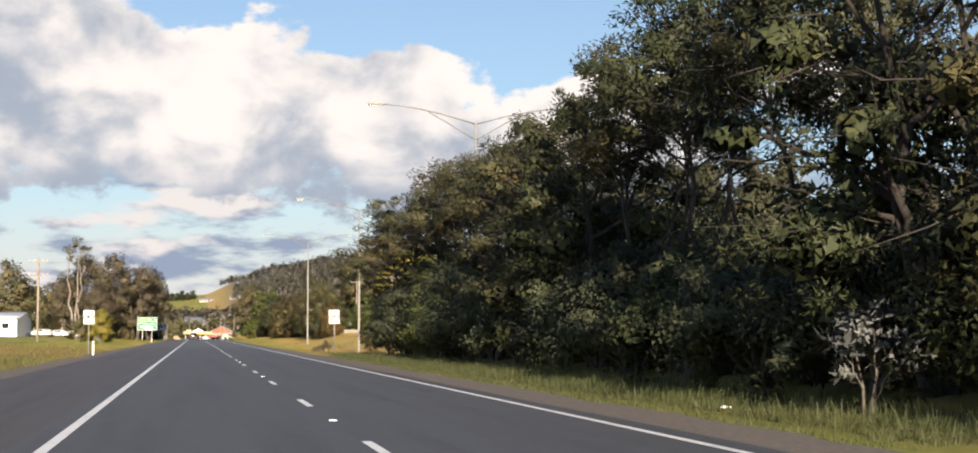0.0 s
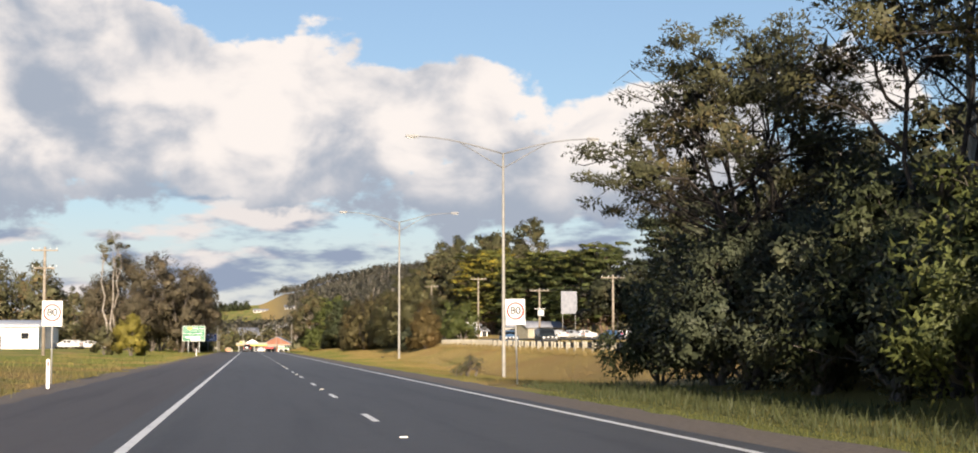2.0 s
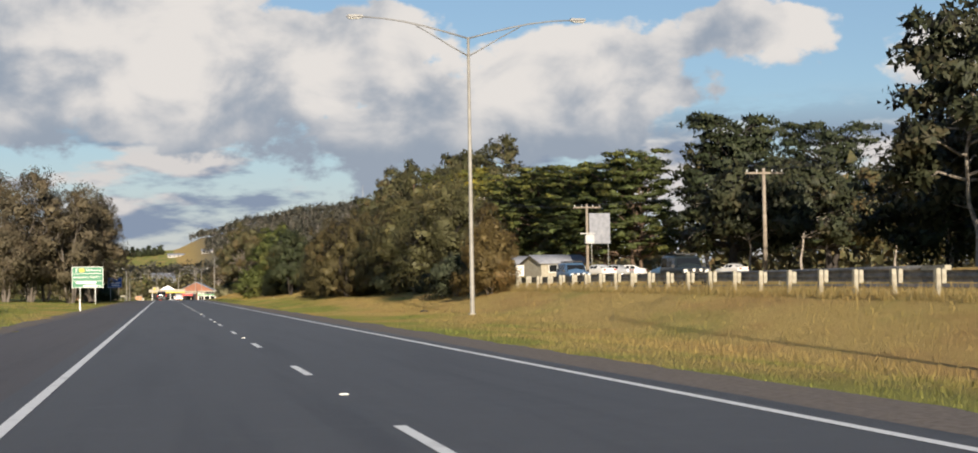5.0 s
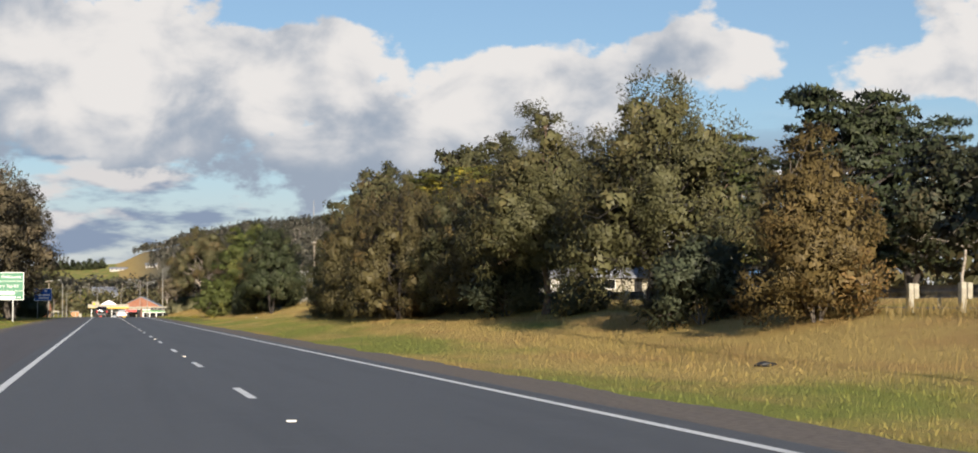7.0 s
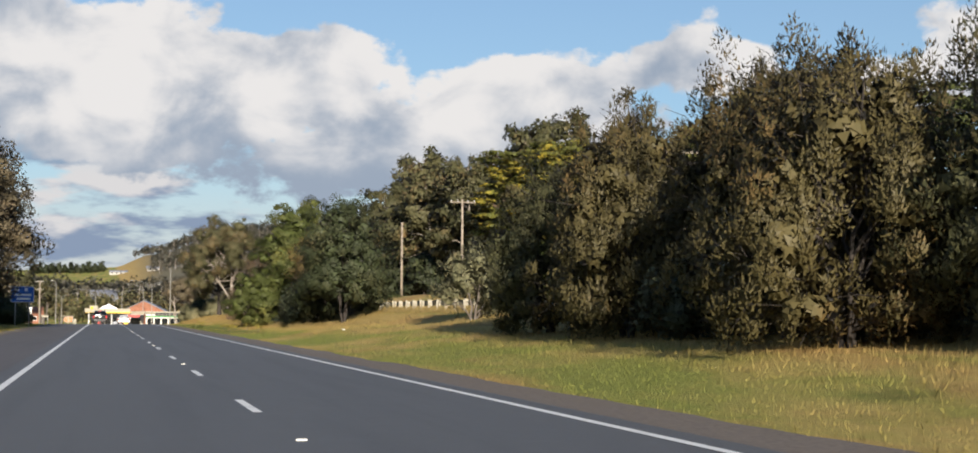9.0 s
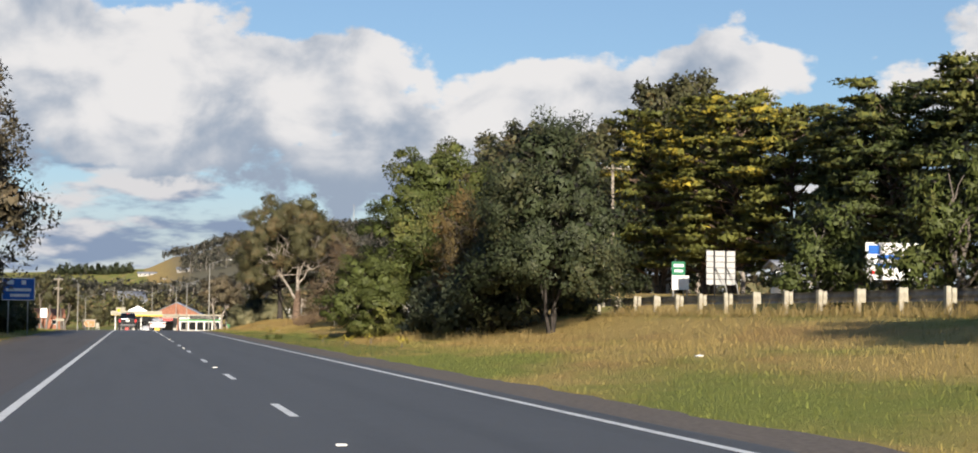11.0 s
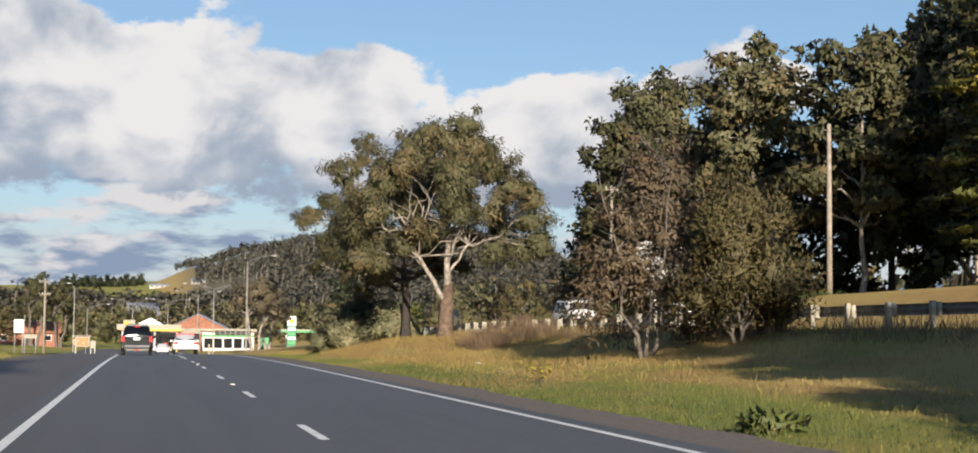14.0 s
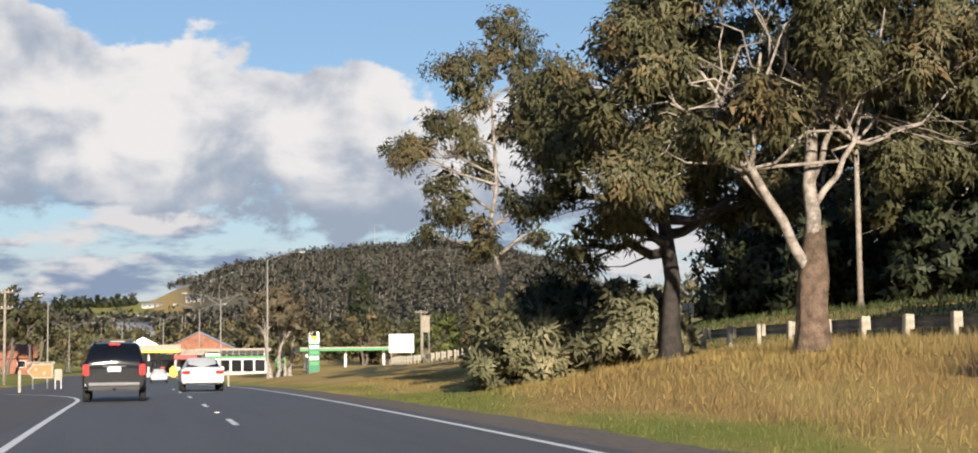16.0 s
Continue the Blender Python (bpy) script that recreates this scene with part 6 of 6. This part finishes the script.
def suv(pos):
    return car("suv", "black wagon with roof racks and silver step bumper", pos, 0, "car_black", 4.75, 1.87,
               [(-2.32, 0.52, 0.98, 1.02, 0.93, 0.90), (-2.36, 0.45, 1.02, 1.10, 0.97, 0.92), (-2.22, 0.40, 1.04, 1.42, 0.99, 0.86), (-2.02, 0.38, 1.04, 1.72, 1.0, 0.76), (-1.0, 0.34, 1.04, 1.80, 1.0, 0.77), (0.1, 0.34, 1.03, 1.79, 1.0, 0.77),
                (0.75, 0.34, 1.02, 1.60, 1.0, 0.76), (1.15, 0.34, 1.02, 1.10, 1.0, 0.85), (2.1, 0.38, 0.92, 0.98, 0.97, 0.85), (2.38, 0.45, 0.75, 0.80, 0.88, 0.8)],
               1.0, [(-2.30, 1.10, -2.07, 1.63, 0.74, 0.62, "rear_window")], 0.37,
               extras=[("bumper", 0, -2.40, 0.56, 1.5, 0.12, 0.09, "dull_steel"), ("tow_bar", 0, -2.52, 0.47, 0.10, 0.22, 0.07, "plastic"), ("tail_light", -0.82, -2.36, 0.98, 0.18, 0.10, 0.34, "lamp_red"), ("tail_light", 0.82, -2.36, 0.98, 0.18, 0.10, 0.34, "lamp_red"),
                       ("brake_light", 0, -2.04, 1.74, 0.34, 0.08, 0.06, "lamp_red"), ("number_plate", 0, -2.39, 1.00, 0.38, 0.02, 0.14, "white"), ("trim_bar", 0, -2.385, 1.09, 0.7, 0.03, 0.025, "dull_steel"), ("roof_rail", -0.62, -0.7, 1.84, 0.05, 1.9, 0.05, "plastic"), ("roof_rail", 0.62, -0.7, 1.84, 0.05, 1.9, 0.05, "plastic"),
                       ("roof_bar", 0, -1.2, 1.88, 1.3, 0.06, 0.04, "plastic"), ("roof_bar", 0, -0.3, 1.88, 1.3, 0.06, 0.04, "plastic"), ("mirror", -1.02, 0.85, 1.12, 0.2, 0.12, 0.18, "car_black"), ("mirror", 1.02, 0.85, 1.12, 0.2, 0.12, 0.18, "car_black"), ("valance", 0, -2.33, 0.44, 1.5, 0.1, 0.14, "plastic")])


def sedan(pos, turn=0, paint="car_white", label="white sedan with red tail lights on the road"):
    return car("sedan", label, pos, turn, paint, 4.8, 1.80,
               [(-2.36, 0.48, 0.92, 0.95, 0.92, 0.85), (-2.40, 0.40, 0.95, 1.00, 0.96, 0.88), (-1.95, 0.34, 0.96, 1.02, 0.99, 0.88), (-1.70, 0.33, 0.95, 1.06, 1.0, 0.84), (-0.95, 0.32, 0.95, 1.40, 1.0, 0.68), (-0.2, 0.32, 0.94, 1.44, 1.0, 0.68), (0.35, 0.32, 0.93, 1.40, 1.0, 0.68),
                (1.05, 0.32, 0.92, 1.02, 1.0, 0.82), (2.05, 0.35, 0.80, 0.86, 0.97, 0.85), (2.40, 0.42, 0.62, 0.66, 0.88, 0.8)],
               1.0, [(-1.72, 1.06, -0.98, 1.36, 0.70, 0.58, "rear_window"), (1.0, 1.04, 0.38, 1.37, 0.72, 0.58, "windscreen")], 0.31,
               extras=[("bumper", 0, -2.42, 0.52, 1.70, 0.12, 0.22, paint), ("tail_light", -0.70, -2.40, 0.84, 0.34, 0.06, 0.15, "lamp_red"), ("tail_light", 0.70, -2.40, 0.84, 0.34, 0.06, 0.15, "lamp_red"), ("number_plate", 0, -2.42, 0.83, 0.38, 0.02, 0.12, "white"),
                       ("boot_line", 0, -2.412, 0.70, 1.5, 0.01, 0.02, "plastic"), ("headlight", -0.66, 2.36, 0.64, 0.34, 0.12, 0.12, "lamp_white"), ("headlight", 0.66, 2.36, 0.64, 0.34, 0.12, 0.12, "lamp_white"), ("mirror", -0.96, 0.75, 0.98, 0.18, 0.1, 0.13, paint), ("mirror", 0.96, 0.75, 0.98, 0.18, 0.1, 0.13, paint),
                       ("valance", 0, -2.38, 0.38, 1.5, 0.08, 0.1, "plastic")])


def wagon4wd(pos, turn, paint, label, h=1.85):
    return car("four_wheel_drive", label, pos, turn, paint, 4.4, 1.82,
               [(-2.18, 0.55, 1.05, 1.10, 0.96, 0.92), (-2.20, 0.5, 1.08, h - 0.12, 0.99, 0.86), (-2.05, 0.48, 1.08, h, 1.0, 0.86), (-0.9, 0.46, 1.08, h + 0.02, 1.0, 0.86), (0.1, 0.46, 1.08, h, 1.0, 0.85), (0.62, 0.46, 1.08, h - 0.12, 1.0, 0.84), (0.95, 0.46, 1.06, 1.14, 1.0, 0.9), (2.0, 0.48, 1.02, 1.08, 0.99, 0.9), (2.2, 0.52, 0.95, 1.0, 0.95, 0.88)],
               1.0, [(0.93, 1.14, 0.66, h - 0.16, 0.76, 0.70, "windscreen")], 0.38,
               extras=[("grille", 0, 2.20, 0.88, 1.0, 0.08, 0.22, "plastic"), ("headlight", -0.66, 2.20, 0.88, 0.24, 0.10, 0.20, "lamp_white"), ("headlight", 0.66, 2.20, 0.88, 0.24, 0.10, 0.20, "lamp_white"), ("bull_bar", 0, 2.36, 0.68, 1.6, 0.14, 0.18, "plastic"), ("bull_bar", 0, 2.36, 0.95, 1.2, 0.06, 0.06, "plastic"),
                       ("roof_rack", 0, -0.6, h + 0.10, 1.35, 1.9, 0.08, "plastic"), ("mirror", -1.0, 0.75, 1.2, 0.2, 0.1, 0.18, "plastic"), ("mirror", 1.0, 0.75, 1.2, 0.2, 0.1, 0.18, "plastic"), ("driving_light", -0.22, 2.42, 0.92, 0.18, 0.06, 0.18, "lamp_white"), ("driving_light", 0.22, 2.42, 0.92, 0.18, 0.06, 0.18, "lamp_white")])


suv((-2.4, 443.2, road_z(443.2)))
sedan((1.0, 463.0, road_z(463.0)))
SV = 0.04
sedan((0.6, 566.0, road_z(566.0)), 180, "car_white", "white car coming out of the junction")
wagon4wd((29.5, 215.8, ground_z(29.5, 215.8) + SV), 180, "car_green", "dark green four-wheel drive on the parallel road")
wagon4wd((21.7, 428.6, ground_z(21.7, 428.6) + SV), 180, "car_white", "white four-wheel drive with a bull bar on the parallel road")
wagon4wd((30.5, 247.0, ground_z(30.5, 247) + SV), 180, "car_blue", "blue four-wheel drive on the parallel road")
sedan((30.0, 147.5, ground_z(30, 147.5) + SV), 180, "car_white", "white car on the parallel road")
sedan((30.0, 140.0, ground_z(30, 140.0) + SV), 180, "car_blue", "blue car on the parallel road")
sedan((22.4, 415.5, ground_z(22.4, 415.5) + SV), 180, "car_white", "white car beside the guard fence")
LOT = ["car_white", "car_silver", "car_white", "car_blue", "car_white", "car_silver", "car_white"]
for i in range(7):
    x, y = 46 + 3.4 * i, 296 + 4 * (i % 3) + 2.0 * i
    sedan((x, y, ground_z(x, y)), 20 + 40 * (i % 3), LOT[i], "parked car in the yard beyond the parallel road")
for i, (x, y) in enumerate([(-31.4, 316), (-28.2, 318), (-31.0, 322), (-25.4, 319)]):
    sedan((x, y, ground_z(x, y)), 75, "car_white", "white car parked beside the long shed")


# ---- signs, sheds and houses ----
def hoarding(x, y, w, z0, z1, turn=0, rows=10):
    ob = thing("billboard", "back of a white sheet billboard with dark struts", "billboard", (x, y, ground_z(x, y)), turn)
    h = z1 - z0
    for i in range(rows):
        part("panel", block(0, 0, z0 + h * (i + 0.5) / rows, w, 0.03, h / rows - 0.04, 0.004), M["sheet"], ob)
    part("backing", block(0, 0.03, (z0 + z1) / 2, w - 0.02, 0.02, h - 0.02), M["plastic"], ob)
    for s in (-0.24, 0.16):
        rod("post", [(s * w, -0.06, -0.3), (s * w, -0.06, z0), (s * w, -0.06, z1)], [0.055] * 3, M["plastic"], ob, 6)
        rod("strut", [(s * w, -0.06, z0 + h * 0.55), (s * w + 0.25 * w, -0.5, z0 + 0.05), (s * w + 0.3 * w, -0.6, 0)], [0.035] * 3, M["galv"], ob, 6)
    return ob


hoarding(31.8, 444.5, 3.6, 2.75 - ground_z(31.8, 444.5), 7.6 - ground_z(31.8, 444.5), 6, 14)
hoarding(34.6, 365.0, 2.1, 0.7, 2.9, 10, 6)


def board(x, y, w, z0, z1, face, label, bars=(), turn=0):
    ob = thing("sign_board", label, "sign", (x, y, ground_z(x, y)), turn)
    for s in (-0.4, 0.4):
        rod("post", [(s * w, 0.05, -0.3), (s * w, 0.05, z0), (s * w, 0.05, z1)], [0.05] * 3, M["galv"], ob, 6)
    plate = part("plate", block(0, 0, (z0 + z1) / 2, w, 0.05, z1 - z0, 0.01), M[face], ob)
    for cx, cz, sx, sz, mt in bars:
        bar("writing", cx, cz, sx, sz, M[mt], plate, -0.032)


board(34.0, 371.4, 0.95, 1.55, 2.45, "green", "small green advertising board with white writing", [(0, 2.18, 0.7, 0.18, "white"), (0, 1.82, 0.6, 0.16, "white")])
board(34.0, 371.0, 1.2, 0.55, 1.5, "white", "plain white board below a green one")
board(40.0, 352.0, 3.4, 0.8, 2.9, "white", "white advertising board with blue and red shapes", [(0.1, 2.1, 2.2, 0.24, "blue"), (0.1, 1.6, 2.4, 0.24, "blue"), (-1.0, 1.2, 0.7, 0.2, "red"), (-1.2, 2.5, 0.7, 0.5, "blue")])
board(53.0, 320.0, 3.0, 6.7 - ground_z(53, 320), 10.6 - ground_z(53, 320), "slate", "grey back of a raised advertising board in the yard", (), 12)
board(23.3, 545.0, 2.45, 1.0 - ground_z(23.3, 545), 2.8 - ground_z(23.3, 545), "wall", "plain cream-white board beyond the fence")
board(28.4, 560.0, 0.85, 4.1, 5.9, "pole", "narrow brown board on a post")
board(18.9, 450.0, 0.46, 2.42 - ground_z(18.9, 450), 2.9 - ground_z(18.9, 450), "post", "small cream sign on the back of the bank", [(0.0, 2.66 - ground_z(18.9, 450), 0.03, 0.44, "plastic")])
board(-10.5, 470.0, 1.0, 1.2, 1.5, "post", "small white board on the corner")
board(-15.0, 520.0, 1.0, 2.2, 3.6, "white", "white sign on the corner")


def roadworks_sign(x, y):
    """A strip board above an orange arrow-shaped board with a white border, and a white barrier beside it."""
    ob = thing("roadworks_sign", "orange arrow board with a white border below a white strip", "sign", (x, y, ground_z(x, y)))
    for s in (-0.45, 0.45):
        rod("post", [(s, 0.06, -0.3), (s, 0.06, 1.0), (s, 0.06, 1.85)], [0.035] * 3, M["galv"], ob, 6)

    def arrow(name, w, h, depth, mat, parent, front):
        p = [(-w / 2, 0), (-w / 2 + h * 0.42, h / 2), (w / 2, h / 2), (w / 2, -h / 2), (-w / 2 + h * 0.42, -h / 2)]
        v = [(a, front, 1.28 + b) for a, b in p] + [(a, front + depth, 1.28 + b) for a, b in p]
        bm = bmesh.new()
        q = [bm.verts.new(c) for c in v]
        bm.faces.new(q[:5])
        bm.faces.new(q[9:4:-1])
        for k in range(5):
            bm.faces.new((q[k], q[k + 5], q[(k + 1) % 5 + 5], q[(k + 1) % 5]))
        bmesh.ops.recalc_face_normals(bm, faces=bm.faces[:])
        return part(name, bm, M[mat], parent)

    plate = arrow("border", 1.62, 0.92, 0.03, "post", ob, 0.0)
    arrow("face", 1.40, 0.76, 0.012, "dull_orange", plate, -0.012)
    for k, (a, b) in enumerate([(-0.25, 0.12), (0.25, -0.12)]):
        bar("writing", a, 1.28 + b, 0.16, 0.20, M["post"], plate, -0.018)
    strip_board = part("strip", block(0.05, 0.0, 1.80, 1.74, 0.04, 0.14, 0.01), M["post"], ob, "white strip board")
    bar("writing", 0.05, 1.80, 1.3, 0.05, M["plastic"], strip_board, -0.024)
    barrier = thing("barrier", "white plastic barrier standing beside the roadworks sign", "barrier", (x + 1.12, y + 0.1, ground_z(x + 1.12, y)))
    part("panel", block(0, 0, 0.95, 0.48, 0.08, 0.72, 0.03), M["post"], barrier)
    for s in (-0.18, 0.18):
        part("leg", block(s, 0, 0.28, 0.06, 0.3, 0.66, 0.01), M["galv"], barrier)


def gable_house(x, y, w, d, eave, ridge, wall, roof, label, turn=0, z=None, name="house"):
    """Walls with openings' frames, a pitched roof with overhang, windows and a door."""
    ob = thing(name, label, "building", (x, y, ground_z(x, y) if z is None else z), turn)
    bm = block(0, 0, eave / 2 - 0.3, w, d, eave + 0.6)
    part("wall", bm, M[wall], ob)
    o = 0.45
    v = [(-w / 2 - o, -d / 2 - o, eave - 0.15), (w / 2 + o, -d / 2 - o, eave - 0.15), (w / 2 + o, 0, ridge), (-w / 2 - o, 0, ridge), (-w / 2 - o, d / 2 + o, eave - 0.15), (w / 2 + o, d / 2 + o, eave - 0.15)]
    v += [(a, b, c - 0.14) for a, b, c in v]
    f = [(0, 1, 2, 3), (3, 2, 5, 4), (7, 6, 9, 8), (8, 9, 10, 11), (0, 6, 7, 1), (4, 5, 11, 10), (0, 3, 9, 6), (3, 4, 10, 9), (1, 7, 8, 2), (2, 8, 11, 5)]
    part("roof", mesh_of("roof", v, f, [M[roof]]), M[roof], ob)
    g = [(-w / 2, -d / 2, eave), (-w / 2, d / 2, eave), (-w / 2, 0, ridge - 0.1), (w / 2, -d / 2, eave), (w / 2, d / 2, eave), (w / 2, 0, ridge - 0.1)]
    part("gable", mesh_of("gable", g[:3], [(0, 2, 1)], [M[wall]]), M[wall], ob)
    part("gable", mesh_of("gable", g[3:], [(0, 1, 2)], [M[wall]]), M[wall], ob)
    k = max(2, int(w / 3.2))
    for i in range(k):
        cx = -w / 2 + w * (i + 0.5) / k
        if i == k // 2:
            part("door", block(cx, -d / 2 - 0.02, 1.0, 0.95, 0.06, 2.05), M["plastic"], ob)
            continue
        win = part("window", block(cx, -d / 2 - 0.02, eave * 0.55, 1.3, 0.07, 1.1), M["white"], ob)
        part("pane", block(cx, -d / 2 - 0.045, eave * 0.55, 1.14, 0.04, 0.94), M["glass"], win)
    return ob


roadworks_sign(-7.75, 498.0)
gable_house(9.4, 676, 10, 11, 4.4, 7.1, "brick", "slate", "brick building with a broad gable behind the junction", 82)
gable_house(-2.6, 905, 10, 11, 2.6, 6.6, "concrete", "slate", "house with a grey pitched roof above the service station", 14)
gable_house(-24, 662, 12, 8, 2.6, 4.6, "brick", "tile", "long low brick house near the junction", 5)
gable_house(50, 332, 7, 5, 2.0, 3.0, "post", "slate", "low white house with a tin roof in the yard", 15)
gable_house(50, 353, 6, 5, 2.0, 3.0, "wall", "slate", "small pale house below the cypresses", -10)
gable_house(45.5, 377.5, 2.8, 3, 1.3, 1.7, "white", "slate", "small white shed among the trunks", 5, None, "shed")
gable_house(45.5, 381, 0.9, 2, 2.5, 2.8, "white", "slate", "small white shed under the windbreak", 0, None, "shed")
gable_house(-39.8, 312, 12, 26, 3.6, 4.6, "white", "tin", "long low white shed in the paddock", 0, None, "shed")
gable_house(90, 760, 14, 8, 3, 5, "wall", "slate", "pale house on the slope below the hill", 0)
gable_house(8, 1420, 13, 7, 1.7, 3.0, "concrete", "slate", "long pale homestead near the skyline", 0)
gable_house(30, 1330, 8, 6, 1.8, 3.4, "concrete", "slate", "pale farm building on the far slope", 0)


def service_station():
    ob = thing("service_station", "low white service station with a yellow-edged canopy at the junction", "service station", (0, 632, ground_z(0, 632)))
    # shop wall in darker grey, standing for the shade under the canopy
    part("shop", block(1.5, 9, 1.5, 13, 7, 3.6, 0.05), M["concrete"], ob)
    for i in range(4):
        win = part("window", block(-3 + i * 3, 5.46, 1.4, 2.5, 0.08, 2.1), M["dull_steel"], ob)
        part("pane", block(-3 + i * 3, 5.43, 1.4, 2.3, 0.06, 1.9), M["glass"], win)
    part("canopy", block(-1.0, -1, 4.22, 11.0, 8, 0.95, 0.05), M["post"], ob)
    part("fascia", block(1.6, -5.03, 3.70, 5.8, 0.07, 0.30), M["yellow"], ob, "yellow band")
    part("soffit", block(-1.0, -1, 3.70, 10.8, 7.8, 0.06), M["yellow"], ob, "yellow underside")
    logo = part("logo_panel", block(-4.4, -5.1, 4.75, 2.0, 0.12, 1.3, 0.03), M["post"], ob)
    vv, ff = tube([(-4.8, -5.18, 4.8), (-4.8, -5.21, 4.8), (-4.8, -5.22, 4.8)], [0.36, 0.36, 0.01], 16)
    part("logo", mesh_of("logo", vv, ff, [M["yellow"]], True), M["yellow"], logo)
    v = [(-3.0, -4.0, 4.7), (1.4, -4.0, 4.7), (-0.8, -4.0, 5.85), (-3.0, 4.0, 4.7), (1.4, 4.0, 4.7), (-0.8, 4.0, 5.85)]
    bm = bmesh.new()
    q = [bm.verts.new(c) for c in v]
    for k in ((0, 1, 2), (5, 4, 3), (0, 2, 5, 3), (2, 1, 4, 5), (1, 0, 3, 4)):
        bm.faces.new([q[n] for n in k])
    part("gable_roof", bm, M["tin"], ob)
    for x in (-5.5, 0, 3.8):
        for y in (-4, 2):
            part("column", block(x, y, 1.8, 0.25, 0.25, 4.0, 0.02), M["galv"], ob)
    for x in (-3, 2):
        pump = part("pump", block(x, -1, 0.75, 0.6, 0.5, 1.5, 0.05), M["red"], ob)
        part("display", block(x, -1.27, 1.15, 0.4, 0.05, 0.35, 0.01), M["glass"], pump)
    part("awning", block(5.2, -2, 2.85, 3.2, 5, 0.55, 0.05), M["red"], ob, "red fascia")
    part("awning_roof", block(6.2, -0.5, 3.7, 4.2, 6, 0.7, 0.25), M["post"], ob)
    part("yellow_bin", block(3.4, -9, 0.8, 1.1, 1.1, 1.6, 0.25), M["yellow"], ob)


service_station()


def green_station():
    ob = thing("service_station", "service station with a long green and white canopy", "service station", (26, 642, ground_z(26, 642)))
    part("canopy", block(4.0, 0, 3.6, 14.5, 8, 0.6, 0.04), M["post"], ob)
    part("fascia", block(4.0, -4.03, 3.5, 14.52, 0.05, 0.35), M["bright_green"], ob, "green band")
    for x in (-2, 4, 10):
        part("column", block(x, -2, 1.6, 0.35, 0.35, 3.7, 0.02), M["white"], ob)
    part("shop", block(-12.6, 4, 1.6, 9.5, 7, 3.6, 0.05), M["wall"], ob)
    part("shop_roof", block(-12.4, 3.6, 3.62, 10.2, 8, 0.5, 0.12), M["post"], ob)
    part("shop_band", block(-12.6, 0.46, 2.55, 9.52, 0.06, 0.4), M["bright_green"], ob)
    for i in range(7):
        part("roof_panel", block(-14.6 + 0.95 * i, -0.52, 3.25, 0.86, 0.06, 0.62), M["plastic"], ob, "dark panel above the shop front")
    for i in range(5):
        part("window", block(-16.2 + 1.8 * i, 0.45, 1.2, 1.5, 0.07, 1.8), M["glass"], ob)
    part("kiosk", block(-6.4, -6, 1.2, 1.5, 1.5, 2.3, 0.1), M["bright_green"], ob, "green kiosk")
    pylon = part("price_pylon", block(-2.4, -16, 3.0, 1.6, 0.4, 6.0, 0.05), M["green"], ob, "green price pylon")
    part("emblem_panel", block(-2.4, -16.24, 5.3, 1.5, 0.08, 1.7, 0.03), M["white"], pylon)
    rod_v, rod_f = tube([(-2.4, -16.30, 5.3), (-2.4, -16.33, 5.3), (-2.4, -16.34, 5.3)], [0.42, 0.42, 0.01], 16)
    part("emblem", mesh_of("emblem", rod_v, rod_f, [M["yellow"]], True), M["yellow"], pylon)
    for z, c in ((3.9, "white"), (3.1, "bright_green"), (2.3, "white"), (1.5, "bright_green")):
        part("price_panel", block(-2.4, -16.24, z, 1.3, 0.06, 0.5), M[c], pylon)


green_station()


def delineator(x, y):
    ob = thing("bollard", "white bollard on the road edge near the junction", "bollard", (x, y, road_z(y)), group="junction bollards")
    part("post", block(0, 0, 0.5, 0.12, 0.12, 1.1, 0.03), M["post"], ob)


for x, y in [(4.25, 500), (-7.1, 470)]:
    delineator(x, y)


def radio_mast():
    x, y = 205, 1800
    ob = thing("radio_mast", "thin lattice radio mast on the hilltop", "mast", (x, y, ground_z(x, y)))
    rod("mast", [(0, 0, -1), (0, 0, 14), (0, 0, 27)], [0.5, 0.4, 0.25], M["galv"], ob, 5)


radio_mast()


def litter(x, y, s, mat, label):
    rng = np.random.default_rng(int(x * 10 + y))
    bm = bmesh.new()
    bmesh.ops.create_icosphere(bm, subdivisions=2, radius=s)
    for v in bm.verts:
        v.co = Vector((v.co.x * 1.6, v.co.y, v.co.z * 0.45)) * (0.8 + 0.4 * rng.random())
    ob = part("litter", bm, M[mat], None, label)
    tagged(ob, label, "litter")
    ob.location = (x, y, ground_z(x, y) + s * 0.35)


litter(10.6, 200.0, 0.14, "plastic", "piece of torn black tyre lying in the grass")
litter(10.0, 301.5, 0.06, "white", "scrap of white paper on the grass")
litter(6.8, 23.0, 0.06, "white", "scrap of white paper beside the road")
litter(9.4, 397.0, 0.07, "white", "small white scrap on the bank")
